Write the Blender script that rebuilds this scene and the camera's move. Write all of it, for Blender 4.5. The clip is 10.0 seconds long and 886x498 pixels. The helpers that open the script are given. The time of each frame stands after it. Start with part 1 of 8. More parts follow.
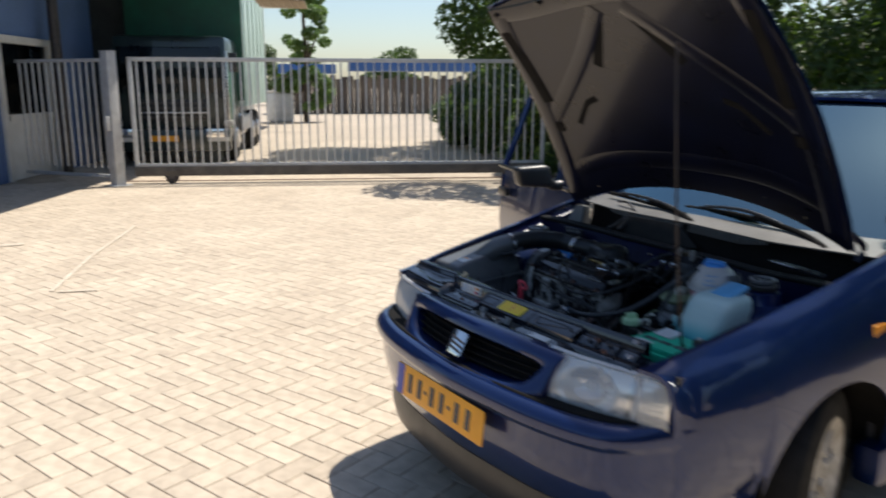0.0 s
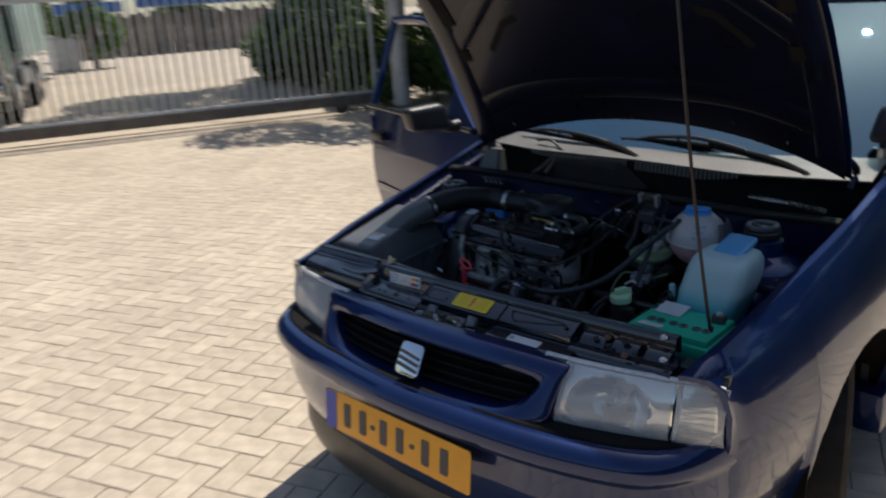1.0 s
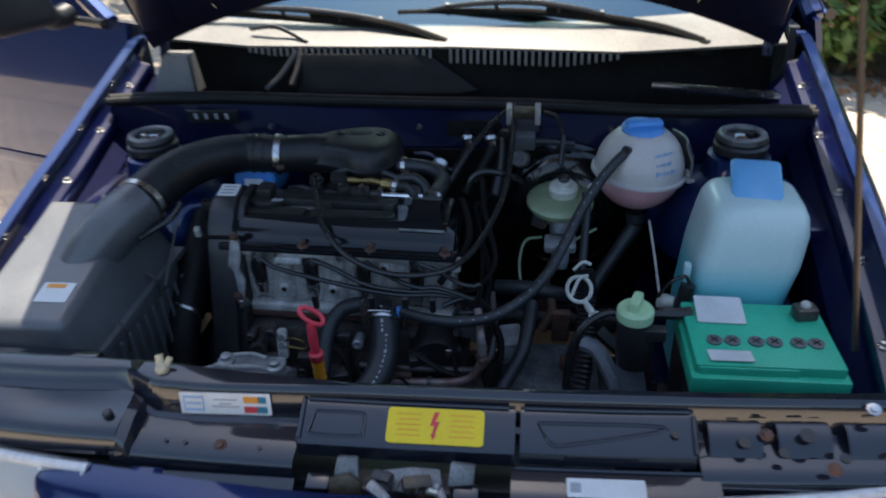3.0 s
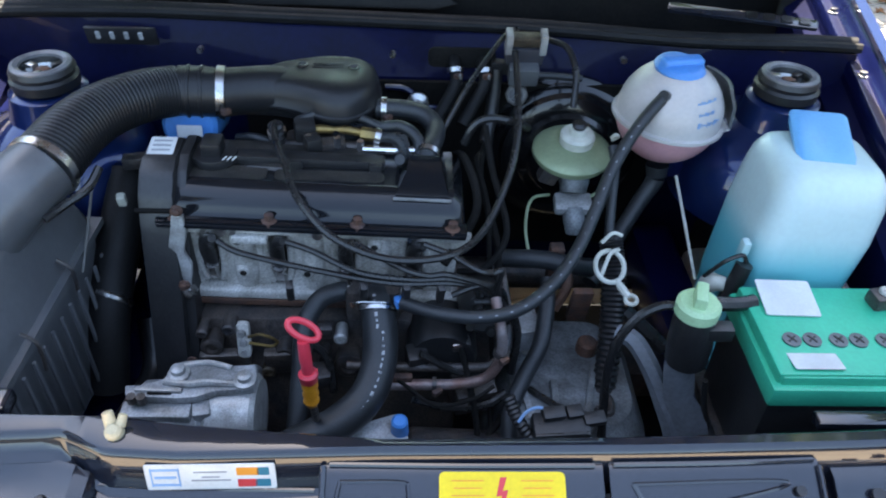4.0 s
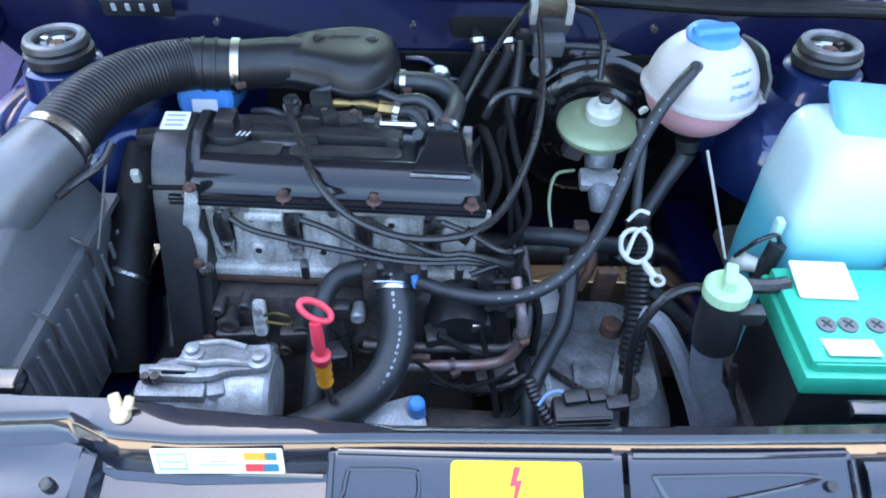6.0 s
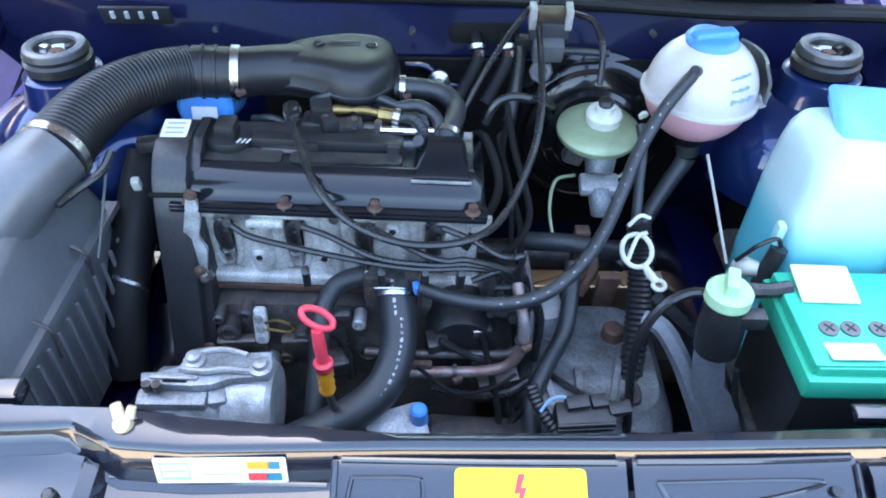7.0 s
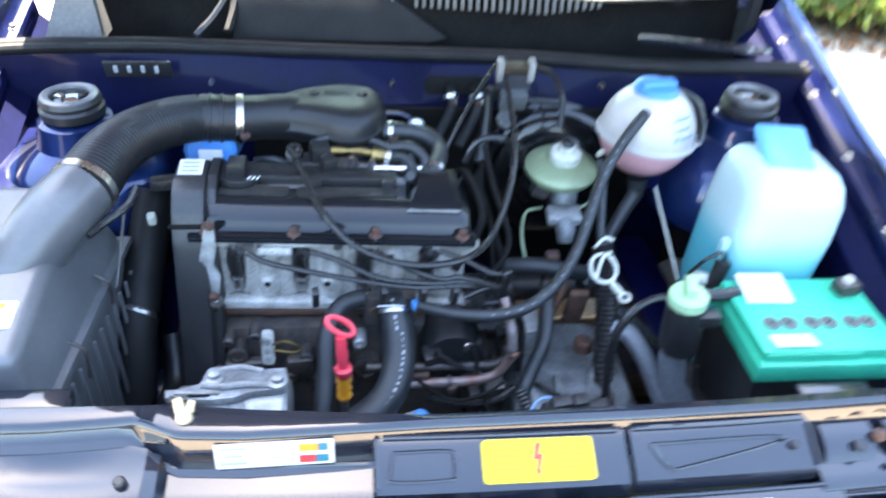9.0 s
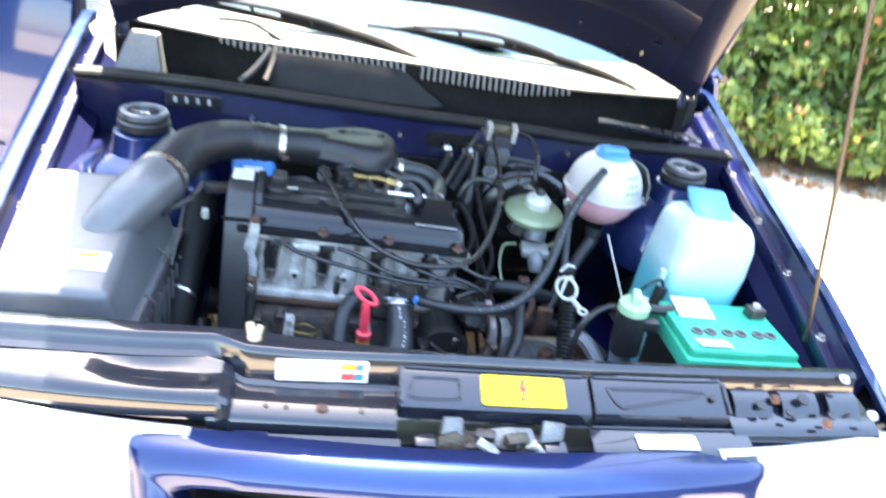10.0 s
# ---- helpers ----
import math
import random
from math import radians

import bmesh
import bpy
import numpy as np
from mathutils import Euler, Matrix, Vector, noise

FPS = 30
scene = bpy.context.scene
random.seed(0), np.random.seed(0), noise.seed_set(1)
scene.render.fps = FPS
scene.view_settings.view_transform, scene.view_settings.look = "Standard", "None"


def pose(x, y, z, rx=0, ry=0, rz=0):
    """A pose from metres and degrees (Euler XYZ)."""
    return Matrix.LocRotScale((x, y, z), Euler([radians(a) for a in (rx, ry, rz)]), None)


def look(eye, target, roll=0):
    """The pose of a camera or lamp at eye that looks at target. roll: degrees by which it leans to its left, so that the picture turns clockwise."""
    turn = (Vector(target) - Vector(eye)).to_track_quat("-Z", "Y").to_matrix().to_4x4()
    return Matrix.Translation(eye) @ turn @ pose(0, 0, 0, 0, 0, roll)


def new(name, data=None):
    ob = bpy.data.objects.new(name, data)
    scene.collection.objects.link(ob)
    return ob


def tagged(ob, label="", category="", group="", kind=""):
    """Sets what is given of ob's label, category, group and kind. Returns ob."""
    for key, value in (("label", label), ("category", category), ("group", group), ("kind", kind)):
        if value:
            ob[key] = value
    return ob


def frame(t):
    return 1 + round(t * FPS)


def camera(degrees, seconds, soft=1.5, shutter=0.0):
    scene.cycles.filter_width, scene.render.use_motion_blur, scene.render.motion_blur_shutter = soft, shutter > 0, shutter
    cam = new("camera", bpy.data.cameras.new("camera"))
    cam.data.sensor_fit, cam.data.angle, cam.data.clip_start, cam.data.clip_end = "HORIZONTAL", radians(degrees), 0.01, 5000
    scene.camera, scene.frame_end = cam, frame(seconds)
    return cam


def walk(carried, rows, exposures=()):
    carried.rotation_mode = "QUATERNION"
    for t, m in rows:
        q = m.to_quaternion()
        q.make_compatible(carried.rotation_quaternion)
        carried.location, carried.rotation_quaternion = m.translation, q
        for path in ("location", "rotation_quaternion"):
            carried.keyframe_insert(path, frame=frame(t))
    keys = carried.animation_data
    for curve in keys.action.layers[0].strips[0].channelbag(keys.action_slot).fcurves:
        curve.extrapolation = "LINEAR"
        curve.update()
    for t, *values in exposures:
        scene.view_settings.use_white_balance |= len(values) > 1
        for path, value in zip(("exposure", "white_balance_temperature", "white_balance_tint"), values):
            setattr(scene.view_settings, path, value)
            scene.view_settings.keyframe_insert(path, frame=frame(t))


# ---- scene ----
cam = camera(60.5, 10.0, soft=1.9, shutter=0.5)
PATH = [
    (0, (1.971, -1.268, 1.486), (0.32, -0.219, 1.07), 0.1),
    (0.3, (1.755, -1.23, 1.517), (0.056, -0.263, 1.095), -0.6),
    (0.5, (1.646, -1.245, 1.509), (-0.055, -0.285, 1.078), -1.6),
    (0.7, (1.514, -1.176, 1.514), (-0.093, -0.083, 1.041), -3.5),
    (1, (1.277, -1.11, 1.5), (-0.058, 0.248, 0.888), -4.0),
    (1.2, (1.138, -1.036, 1.487), (-0.137, 0.366, 0.848), -4.9),
    (1.5, (0.924, -0.977, 1.493), (-0.204, 0.545, 0.852), -4.7),
    (2, (0.6, -0.841, 1.473), (-0.204, 0.807, 0.675), -3.5),
    (2.5, (0.343, -0.674, 1.458), (-0.139, 1.034, 0.536), -2.2),
    (2.7, (0.281, -0.585, 1.444), (-0.106, 1.132, 0.495), -2.6),
    (3.8, (-0.009, -0.199, 1.391), (0.076, 1.357, 0.138), 1.5),
    (4, (-0.011, -0.181, 1.389), (0.066, 1.363, 0.12), 2.7),
    (4.5, (0.007, -0.163, 1.378), (0.035, 1.331, 0.048), 3.3),
    (5, (0.007, -0.157, 1.374), (0.028, 1.329, 0.036), 2.2),
    (5.5, (0.007, -0.155, 1.376), (0.002, 1.336, 0.044), 1.0),
    (7, (0.003, -0.151, 1.377), (0.002, 1.353, 0.06), 0.7),
    (7.5, (-0.004, -0.152, 1.38), (-0.008, 1.359, 0.07), 0.3),
    (8, (-0.014, -0.157, 1.385), (-0.011, 1.36, 0.082), 0.7),
    (8.5, (-0.065, -0.176, 1.4), (0.025, 1.352, 0.113), 0.6),
    (8.8, (-0.094, -0.218, 1.4), (0.074, 1.32, 0.132), 1.9),
    (9, (-0.1, -0.278, 1.404), (0.103, 1.326, 0.226), 3.6),
    (9.2, (-0.093, -0.361, 1.416), (0.207, 1.303, 0.347), 8.3),
    (9.5, (-0.098, -0.483, 1.41), (0.196, 1.203, 0.374), 6.8),
    (9.7, (-0.124, -0.521, 1.425), (0.188, 1.154, 0.376), 8.5),
    (10, (-0.228, -0.573, 1.393), (0.127, 1.169, 0.478), 10.3),
]
walk(cam, [(t, look(eye, target, roll)) for t, eye, target, roll in PATH],
     exposures=((0.0, 0.40, 6500, 10), (0.5, 0.15, 6500, 10), (1.5, 0.02, 6500, 10), (2.0, 0.20, 6500, 10), (2.5, 1.05, 6650, 10), (2.7, 1.22, 6750, 10),
                (3.2, 1.93, 7000, 10), (3.8, 2.80, 7400, 10), (4.1, 3.03, 7350, 10), (4.5, 3.43, 7050, 10), (5.0, 3.65, 7050, 10), (5.5, 3.83, 7050, 10),
                (7.0, 4.05, 7050, 10), (8.4, 4.10, 7080, 10), (9.0, 4.14, 7250, 10), (9.5, 4.21, 7450, 10), (10.0, 4.25, 7550, 10)))

# world, sun and the picture's brightness
SUN_DIR = Vector((0.085, -0.42, -1.0)).normalized()
world = bpy.data.worlds.new("sky")
scene.world = world
world.use_nodes = True
wn = world.node_tree
sky = wn.nodes.new("ShaderNodeTexSky")
sky.sky_type, sky.sun_disc = "NISHITA", False
sky.sun_elevation = math.asin(-SUN_DIR.z)
sky.sun_rotation = math.atan2(-SUN_DIR.x, -SUN_DIR.y)
sky.air_density, sky.dust_density, sky.ozone_density = 1.1, 1.0, 2.5
bg = wn.nodes["Background"]
bg.inputs["Strength"].default_value = 0.112
wn.links.new(sky.outputs["Color"], bg.inputs["Color"])
sun = new("sun", bpy.data.lights.new("sun", "SUN"))
sun.data.energy, sun.data.angle, sun.data.color = 4.8, radians(0.53), (1.0, 0.935, 0.83)
sun.matrix_world = look((0, 8, 16), Vector((0, 8, 16)) + SUN_DIR)


# ---- materials ----
def mat(name, col, rough=0.5, metal=0.0, col2=None, scale=8.0, bump=0.0, bump_scale=60.0, coat=0.0, spec=0.5, rvar=0.1,
        trans=0.0, random_hue=0.0, fine=0.0, detail=6.0):
    """A surface with grain at two scales, in metres of the object's own space."""
    m = bpy.data.materials.new(name)
    m.use_nodes = True
    n, l = m.node_tree.nodes, m.node_tree.links
    b = n["Principled BSDF"]
    tc = n.new("ShaderNodeTexCoord")
    no = n.new("ShaderNodeTexNoise")
    no.inputs["Scale"].default_value, no.inputs["Detail"].default_value = scale, detail
    l.new(tc.outputs["Object"], no.inputs["Vector"])
    ramp = n.new("ShaderNodeValToRGB")
    ramp.color_ramp.elements[0].position, ramp.color_ramp.elements[1].position = 0.35, 0.68
    c2 = col2 if col2 else tuple(c * 0.75 for c in col)
    ramp.color_ramp.elements[0].color, ramp.color_ramp.elements[1].color = (*c2, 1), (*col, 1)
    l.new(no.outputs["Fac"], ramp.inputs["Fac"])
    out = ramp.outputs["Color"]
    if fine:
        nf = n.new("ShaderNodeTexNoise")
        nf.inputs["Scale"].default_value, nf.inputs["Detail"].default_value = scale * 14, 3
        l.new(tc.outputs["Object"], nf.inputs["Vector"])
        mr = n.new("ShaderNodeMapRange")
        mr.inputs["From Min"].default_value, mr.inputs["From Max"].default_value = 0.3, 0.7
        mr.inputs["To Min"].default_value, mr.inputs["To Max"].default_value = 1 - fine, 1 + fine
        l.new(nf.outputs["Fac"], mr.inputs["Value"])
        mx = n.new("ShaderNodeVectorMath")
        mx.operation = "SCALE"
        l.new(out, mx.inputs[0])
        l.new(mr.outputs["Result"], mx.inputs["Scale"])
        out = mx.outputs["Vector"]
    if random_hue:
        oi = n.new("ShaderNodeObjectInfo")
        ge = n.new("ShaderNodeNewGeometry")
        ad = n.new("ShaderNodeMath")
        ad.operation = "ADD"
        l.new(oi.outputs["Random"], ad.inputs[0])
        l.new(ge.outputs["Random Per Island"], ad.inputs[1])
        fr = n.new("ShaderNodeMath")
        fr.operation = "FRACT"
        l.new(ad.outputs[0], fr.inputs[0])
        mr2 = n.new("ShaderNodeMapRange")
        mr2.inputs["To Min"].default_value, mr2.inputs["To Max"].default_value = 1 - random_hue, 1 + random_hue
        l.new(fr.outputs[0], mr2.inputs["Value"])
        mx2 = n.new("ShaderNodeVectorMath")
        mx2.operation = "SCALE"
        l.new(out, mx2.inputs[0])
        l.new(mr2.outputs["Result"], mx2.inputs["Scale"])
        out = mx2.outputs["Vector"]
    l.new(out, b.inputs["Base Color"])
    rr = n.new("ShaderNodeMapRange")
    rr.inputs["To Min"].default_value, rr.inputs["To Max"].default_value = max(0.02, rough - rvar), min(1, rough + rvar)
    l.new(no.outputs["Fac"], rr.inputs["Value"])
    l.new(rr.outputs["Result"], b.inputs["Roughness"])
    b.inputs["Metallic"].default_value = metal
    b.inputs["Specular IOR Level"].default_value = spec
    b.inputs["Coat Weight"].default_value = coat
    b.inputs["Coat Roughness"].default_value = 0.06
    b.inputs["Transmission Weight"].default_value = trans
    if bump:
        nb = n.new("ShaderNodeTexNoise")
        nb.inputs["Scale"].default_value, nb.inputs["Detail"].default_value = bump_scale, 4
        l.new(tc.outputs["Object"], nb.inputs["Vector"])
        bp = n.new("ShaderNodeBump")
        bp.inputs["Strength"].default_value, bp.inputs["Distance"].default_value = bump, 0.004
        l.new(nb.outputs["Fac"], bp.inputs["Height"])
        l.new(bp.outputs["Normal"], b.inputs["Normal"])
    return m


PAINT = mat("blue_car_paint", (0.006, 0.021, 0.095), 0.34, 0.55, (0.005, 0.017, 0.078), 3, 0.02, 700, spec=0.1, coat=1.0, rvar=0.04, fine=0.05)
PAINT_IN = mat("blue_inner_paint", (0.0035, 0.0065, 0.048), 0.30, 0.0, (0.0025, 0.0045, 0.030), 9, 0.05, 180, spec=0.3, coat=0.7, fine=0.12)
# the body's blue, darkened and dulled to carry the engine bay's shade
BULKHEAD = mat("shaded_blue_bulkhead_paint", (0.0030, 0.0050, 0.034), 0.5, 0.0, (0.0025, 0.0036, 0.021), 7, 0.05, 180, spec=0.1, coat=0.1, fine=0.15)
# hood's inner side: much darker and less coated than the outer skin
HOOD_IN = mat("dark_hood_inner_blue", (0.004, 0.0055, 0.018), 0.30, 0.0, (0.0045, 0.005, 0.011), 6, 0.02, 160, spec=0.2, coat=0.42, fine=0.12)
PAINT_DUSTY = mat("dusty_dark_paint", (0.008, 0.0105, 0.018), 0.24, 0.0, (0.013, 0.0155, 0.022), 11, 0.03, 160, spec=0.15, coat=0.9, fine=0.15)
for m, ior, rough in ((PAINT, 1.48, 0.04), (HOOD_IN, 1.5, 0.12), (PAINT_DUSTY, 1.62, 0.05), (PAINT_IN, 1.5, 0.08)):
    m.node_tree.nodes["Principled BSDF"].inputs["Coat IOR"].default_value = ior
    m.node_tree.nodes["Principled BSDF"].inputs["Coat Roughness"].default_value = rough
BLACK = mat("black_plastic", (0.013, 0.0132, 0.015), 0.36, 0, (0.021, 0.021, 0.021), 14, 0.12, 260, fine=0.2)
AIRBOX = mat("grey_black_air_box_plastic", (0.115, 0.12, 0.126), 0.36, 0, (0.080, 0.084, 0.089), 8, 0.06, 320, spec=0.7, fine=0.06)
BLACK_SOFT = mat("black_rubber", (0.010, 0.010, 0.011), 0.28, 0, (0.018, 0.0175, 0.017), 20, 0.15, 200, fine=0.25)
HOSE = mat("grey_black_hose_rubber", (0.024, 0.027, 0.030), 0.45, 0, (0.016, 0.018, 0.020), 30, 0.1, 300, fine=0.2)
TYRE = mat("tyre_rubber", (0.012, 0.012, 0.012), 0.8, 0, (0.018, 0.017, 0.016), 20, 0.3, 120, fine=0.2, spec=0.2)
SEAL_RUBBER = mat("dull_seal_rubber", (0.006, 0.006, 0.0065), 0.6, 0, (0.010, 0.010, 0.010), 18, 0.15, 200, spec=0.25, fine=0.25)
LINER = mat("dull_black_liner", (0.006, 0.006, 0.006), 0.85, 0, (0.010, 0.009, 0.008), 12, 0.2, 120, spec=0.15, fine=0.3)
DARK = mat("grimy_dark_steel", (0.030, 0.031, 0.035), 0.36, 0.2, (0.085, 0.068, 0.058), 30, 0.5, 90, fine=0.45)
COVER = mat("black_enamel_cover", (0.006, 0.0072, 0.010), 0.13, 0.0, (0.009, 0.010, 0.012), 14, 0.012, 60, spec=0.42, fine=0.15, rvar=0.05)
GRIMY = mat("grimy_worn_enamel", (0.012, 0.012, 0.013), 0.45, 0.0, (0.045, 0.040, 0.034), 26, 0.25, 90, coat=0.3, fine=0.4)
ALU = mat("cast_aluminium", (0.62, 0.61, 0.57), 0.5, 0.12, (0.34, 0.315, 0.27), 22, 0.4, 120, fine=0.2)
HEAD_ALU = mat("grimy_cast_aluminium", (0.56, 0.55, 0.52), 0.55, 0.1, (0.27, 0.255, 0.225), 26, 0.5, 110, fine=0.3)
ALU_BRIGHT = mat("bare_cast_aluminium", (0.48, 0.485, 0.48), 0.38, 0.4, (0.27, 0.265, 0.25), 40, 0.3, 120, fine=0.25)
ALU_DARK = mat("oily_cast_aluminium", (0.42, 0.43, 0.44), 0.45, 0.25, (0.19, 0.19, 0.185), 24, 0.4, 100, fine=0.25)
GEAR_ALU = mat("oily_grey_gearbox_casting", (0.21, 0.225, 0.235), 0.42, 0.2, (0.085, 0.09, 0.09), 24, 0.4, 100, fine=0.3)
STEEL = mat("bright_steel", (0.62, 0.62, 0.62), 0.28, 1.0, (0.42, 0.41, 0.40), 40, 0.1, 200, fine=0.15)
BRASS = mat("dull_brass", (0.34, 0.23, 0.08), 0.38, 0.8, (0.14, 0.10, 0.05), 40, 0.15, 200, fine=0.2)
ROD = mat("brown_rod_steel", (0.065, 0.048, 0.036), 0.5, 0.5, (0.05, 0.04, 0.035), 30, 0.2, 160)
RUST = mat("rusty_steel", (0.16, 0.075, 0.045), 0.7, 0.3, (0.07, 0.045, 0.04), 45, 0.4, 160, fine=0.35)
GREASE = mat("brown_greasy_steel", (0.11, 0.085, 0.055), 0.4, 0.3, (0.05, 0.04, 0.03), 50, 0.4, 150, fine=0.35)
MOUNT = mat("grey_worn_rubber_mount", (0.19, 0.19, 0.20), 0.32, 0.1, (0.11, 0.11, 0.115), 40, 0.15, 200, fine=0.2)
CHROME = mat("chrome", (0.78, 0.78, 0.78), 0.10, 1.0, (0.7, 0.7, 0.7), 20, rvar=0.04)
MILKY = mat("milky_plastic", (0.50, 0.475, 0.455), 0.35, 0, (0.44, 0.415, 0.395), 12, 0.03, 80, fine=0.04)
PINK = mat("pink_fluid_in_milky_plastic", (0.62, 0.33, 0.35), 0.35, 0, (0.54, 0.27, 0.30), 10, 0.03, 80, fine=0.05)
CAP_BLUE = mat("blue_cap_plastic", (0.05, 0.25, 0.62), 0.36, 0, (0.045, 0.21, 0.54), 20, 0.04, 120, fine=0.06)
CAP_PALE = mat("pale_blue_cap_plastic", (0.13, 0.40, 0.68), 0.36, 0, (0.11, 0.35, 0.60), 20, 0.04, 120, fine=0.06)
MATTE = mat("matte_black_duct_plastic", (0.011, 0.012, 0.014), 0.40, 0, (0.014, 0.0145, 0.016), 16, 0.06, 240, spec=0.4, fine=0.1)
CAP_GREEN = mat("pale_green_cap_plastic", (0.42, 0.62, 0.36), 0.4, 0, (0.36, 0.55, 0.32), 25, 0.05, 120, fine=0.08)
DISC_GREEN = mat("greenish_zinc", (0.30, 0.37, 0.22), 0.34, 0.2, (0.22, 0.27, 0.16), 14, 0.05, 120, fine=0.06)
BATT = mat("green_battery_plastic", (0.02, 0.48, 0.28), 0.38, 0, (0.018, 0.42, 0.25), 14, 0.04, 140, fine=0.06)
PRINT = mat("faded_white_print", (0.46, 0.47, 0.47), 0.6, 0, (0.30, 0.31, 0.31), 60)
LABEL = mat("white_label", (0.64, 0.65, 0.64), 0.45, 0, (0.56, 0.56, 0.54), 30, fine=0.06)
INK = mat("dark_ink", (0.05, 0.05, 0.06), 0.5)
INK_GREY = mat("grey_ink", (0.30, 0.31, 0.33), 0.5)
INK_BLUE = mat("blue_ink", (0.24, 0.42, 0.68), 0.5)
INK_TEAL = mat("teal_ink", (0.01, 0.16, 0.24), 0.5)
INK_ORANGE = mat("orange_ink", (0.80, 0.30, 0.03), 0.5)
INK_RED = mat("red_ink", (0.62, 0.04, 0.05), 0.5)
YELLOW = mat("yellow_label", (0.72, 0.53, 0.004), 0.4, 0, (0.66, 0.48, 0.004), 20, fine=0.05)
PLATE_Y = mat("yellow_plate", (0.80, 0.36, 0.015), 0.35, 0, (0.74, 0.32, 0.015), 20, fine=0.05)
PLATE_B = mat("blue_plate_band", (0.05, 0.08, 0.42), 0.4)
BLACK_GLOSS = mat("black_servo_enamel", (0.004, 0.004, 0.005), 0.24, 0, (0.007, 0.007, 0.0075), 12, 0.02, 160, spec=0.3, coat=0.6, fine=0.1)
CORRODED = mat("corroded_pipe_steel", (0.24, 0.22, 0.22), 0.4, 0.4, (0.17, 0.085, 0.065), 22, 0.25, 160, fine=0.2)
RED = mat("red_plastic", (0.72, 0.05, 0.08), 0.36, 0, (0.62, 0.04, 0.06), 40, fine=0.06)
AMBER = mat("amber_plastic", (0.72, 0.30, 0.02), 0.36, 0, (0.60, 0.22, 0.02), 60, fine=0.1)
CREAM = mat("cream_rubber", (0.56, 0.47, 0.30), 0.6, 0, (0.46, 0.38, 0.24), 60, fine=0.1)
WHITE_PL = mat("white_plastic", (0.60, 0.60, 0.52), 0.45, 0, (0.48, 0.48, 0.41), 60, fine=0.1)
BRACKET = mat("grey_moulded_bracket", (0.20, 0.215, 0.24), 0.4, 0, (0.14, 0.15, 0.165), 12, 0.08, 200, fine=0.15)
COWL = mat("sun_faded_grey_cowl", (0.135, 0.13, 0.122), 0.5, 0, (0.10, 0.097, 0.09), 9, 0.15, 220, fine=0.15)
FABRIC = mat("dark_seat_fabric", (0.035, 0.036, 0.042), 0.9, 0, (0.05, 0.05, 0.055), 40, 0.3, 400, fine=0.2)
REFLECTOR = mat("lamp_reflector", (0.97, 0.97, 0.96), 0.10, 1.0, (0.8, 0.8, 0.8), 10, rvar=0.05)
GALV = mat("galvanised_steel", (0.60, 0.61, 0.61), 0.5, 0.3, (0.48, 0.49, 0.50), 7, 0.1, 60, fine=0.12)
BRICK = mat("beige_concrete_paver", (0.52, 0.44, 0.345), 0.9, 0, (0.45, 0.375, 0.29), 1.1, 0.35, 90, random_hue=0.09, fine=0.14)
PAINT_MARK = mat("worn_pale_paint", (0.58, 0.51, 0.42), 0.8, 0, (0.50, 0.43, 0.34), 6, 0.2, 60, fine=0.3)
SAND = mat("sandy_joint", (0.42, 0.35, 0.27), 0.95, 0, (0.33, 0.275, 0.21), 3, 0.3, 60, fine=0.2)
YARD = mat("beige_yard_surface", (0.46, 0.39, 0.305), 0.9, 0, (0.38, 0.32, 0.25), 0.5, 0.3, 12, fine=0.15)
DIRT = mat("dry_leaf_litter_soil", (0.20, 0.14, 0.09), 0.95, 0, (0.10, 0.075, 0.05), 9, 0.6, 40, fine=0.35)
BEAM = mat("weathered_grey_brown_steel", (0.16, 0.14, 0.12), 0.6, 0.1, (0.09, 0.08, 0.07), 4, 0.15, 60, fine=0.2)
BARK = mat("bark", (0.12, 0.09, 0.065), 0.9, 0, (0.07, 0.055, 0.042), 6, 0.8, 25, fine=0.3)
BLUE_WALL = mat("pale_blue_sheet_wall", (0.13, 0.21, 0.40), 0.5, 0.1, (0.11, 0.18, 0.34), 2, 0.05, 30, fine=0.08)
# kept dark for the unseen walls that the car's paint reflects
UNSEEN_WALL = mat("unseen_dark_wall", (0.030, 0.036, 0.036), 0.8, 0, (0.018, 0.024, 0.022), 0.6, 0.1, 30, fine=0.1)
WHITE_PAINT = mat("white_frame_paint", (0.72, 0.70, 0.64), 0.5, 0, (0.62, 0.60, 0.54), 4, 0.06, 40, fine=0.08)
DARK_WALL = mat("dark_shed_cladding", (0.045, 0.05, 0.05), 0.8, 0, (0.03, 0.034, 0.036), 3, 0.2, 30, fine=0.2)
CAB_GREEN = mat("dark_green_cab_paint", (0.008, 0.024, 0.022), 0.3, 0.2, (0.006, 0.014, 0.016), 3, coat=0.6, fine=0.08)
TRUCK_GREEN = mat("pale_green_tarpaulin", (0.60, 0.74, 0.68), 0.35, 0, (0.46, 0.60, 0.54), 2, 0.2, 14, fine=0.08)
DEEP_GREEN = mat("deep_green_sheet", (0.012, 0.12, 0.062), 0.5, 0, (0.011, 0.09, 0.046), 3, fine=0.1)
FAR_BROWN = mat("weathered_brown_boards", (0.15, 0.115, 0.085), 0.85, 0, (0.09, 0.072, 0.058), 0.6, 0.2, 10, random_hue=0.16, fine=0.2)
FAR_BLUE = mat("blue_sheet_roof", (0.045, 0.13, 0.36), 0.5, 0.1, (0.035, 0.10, 0.28), 1, fine=0.1)
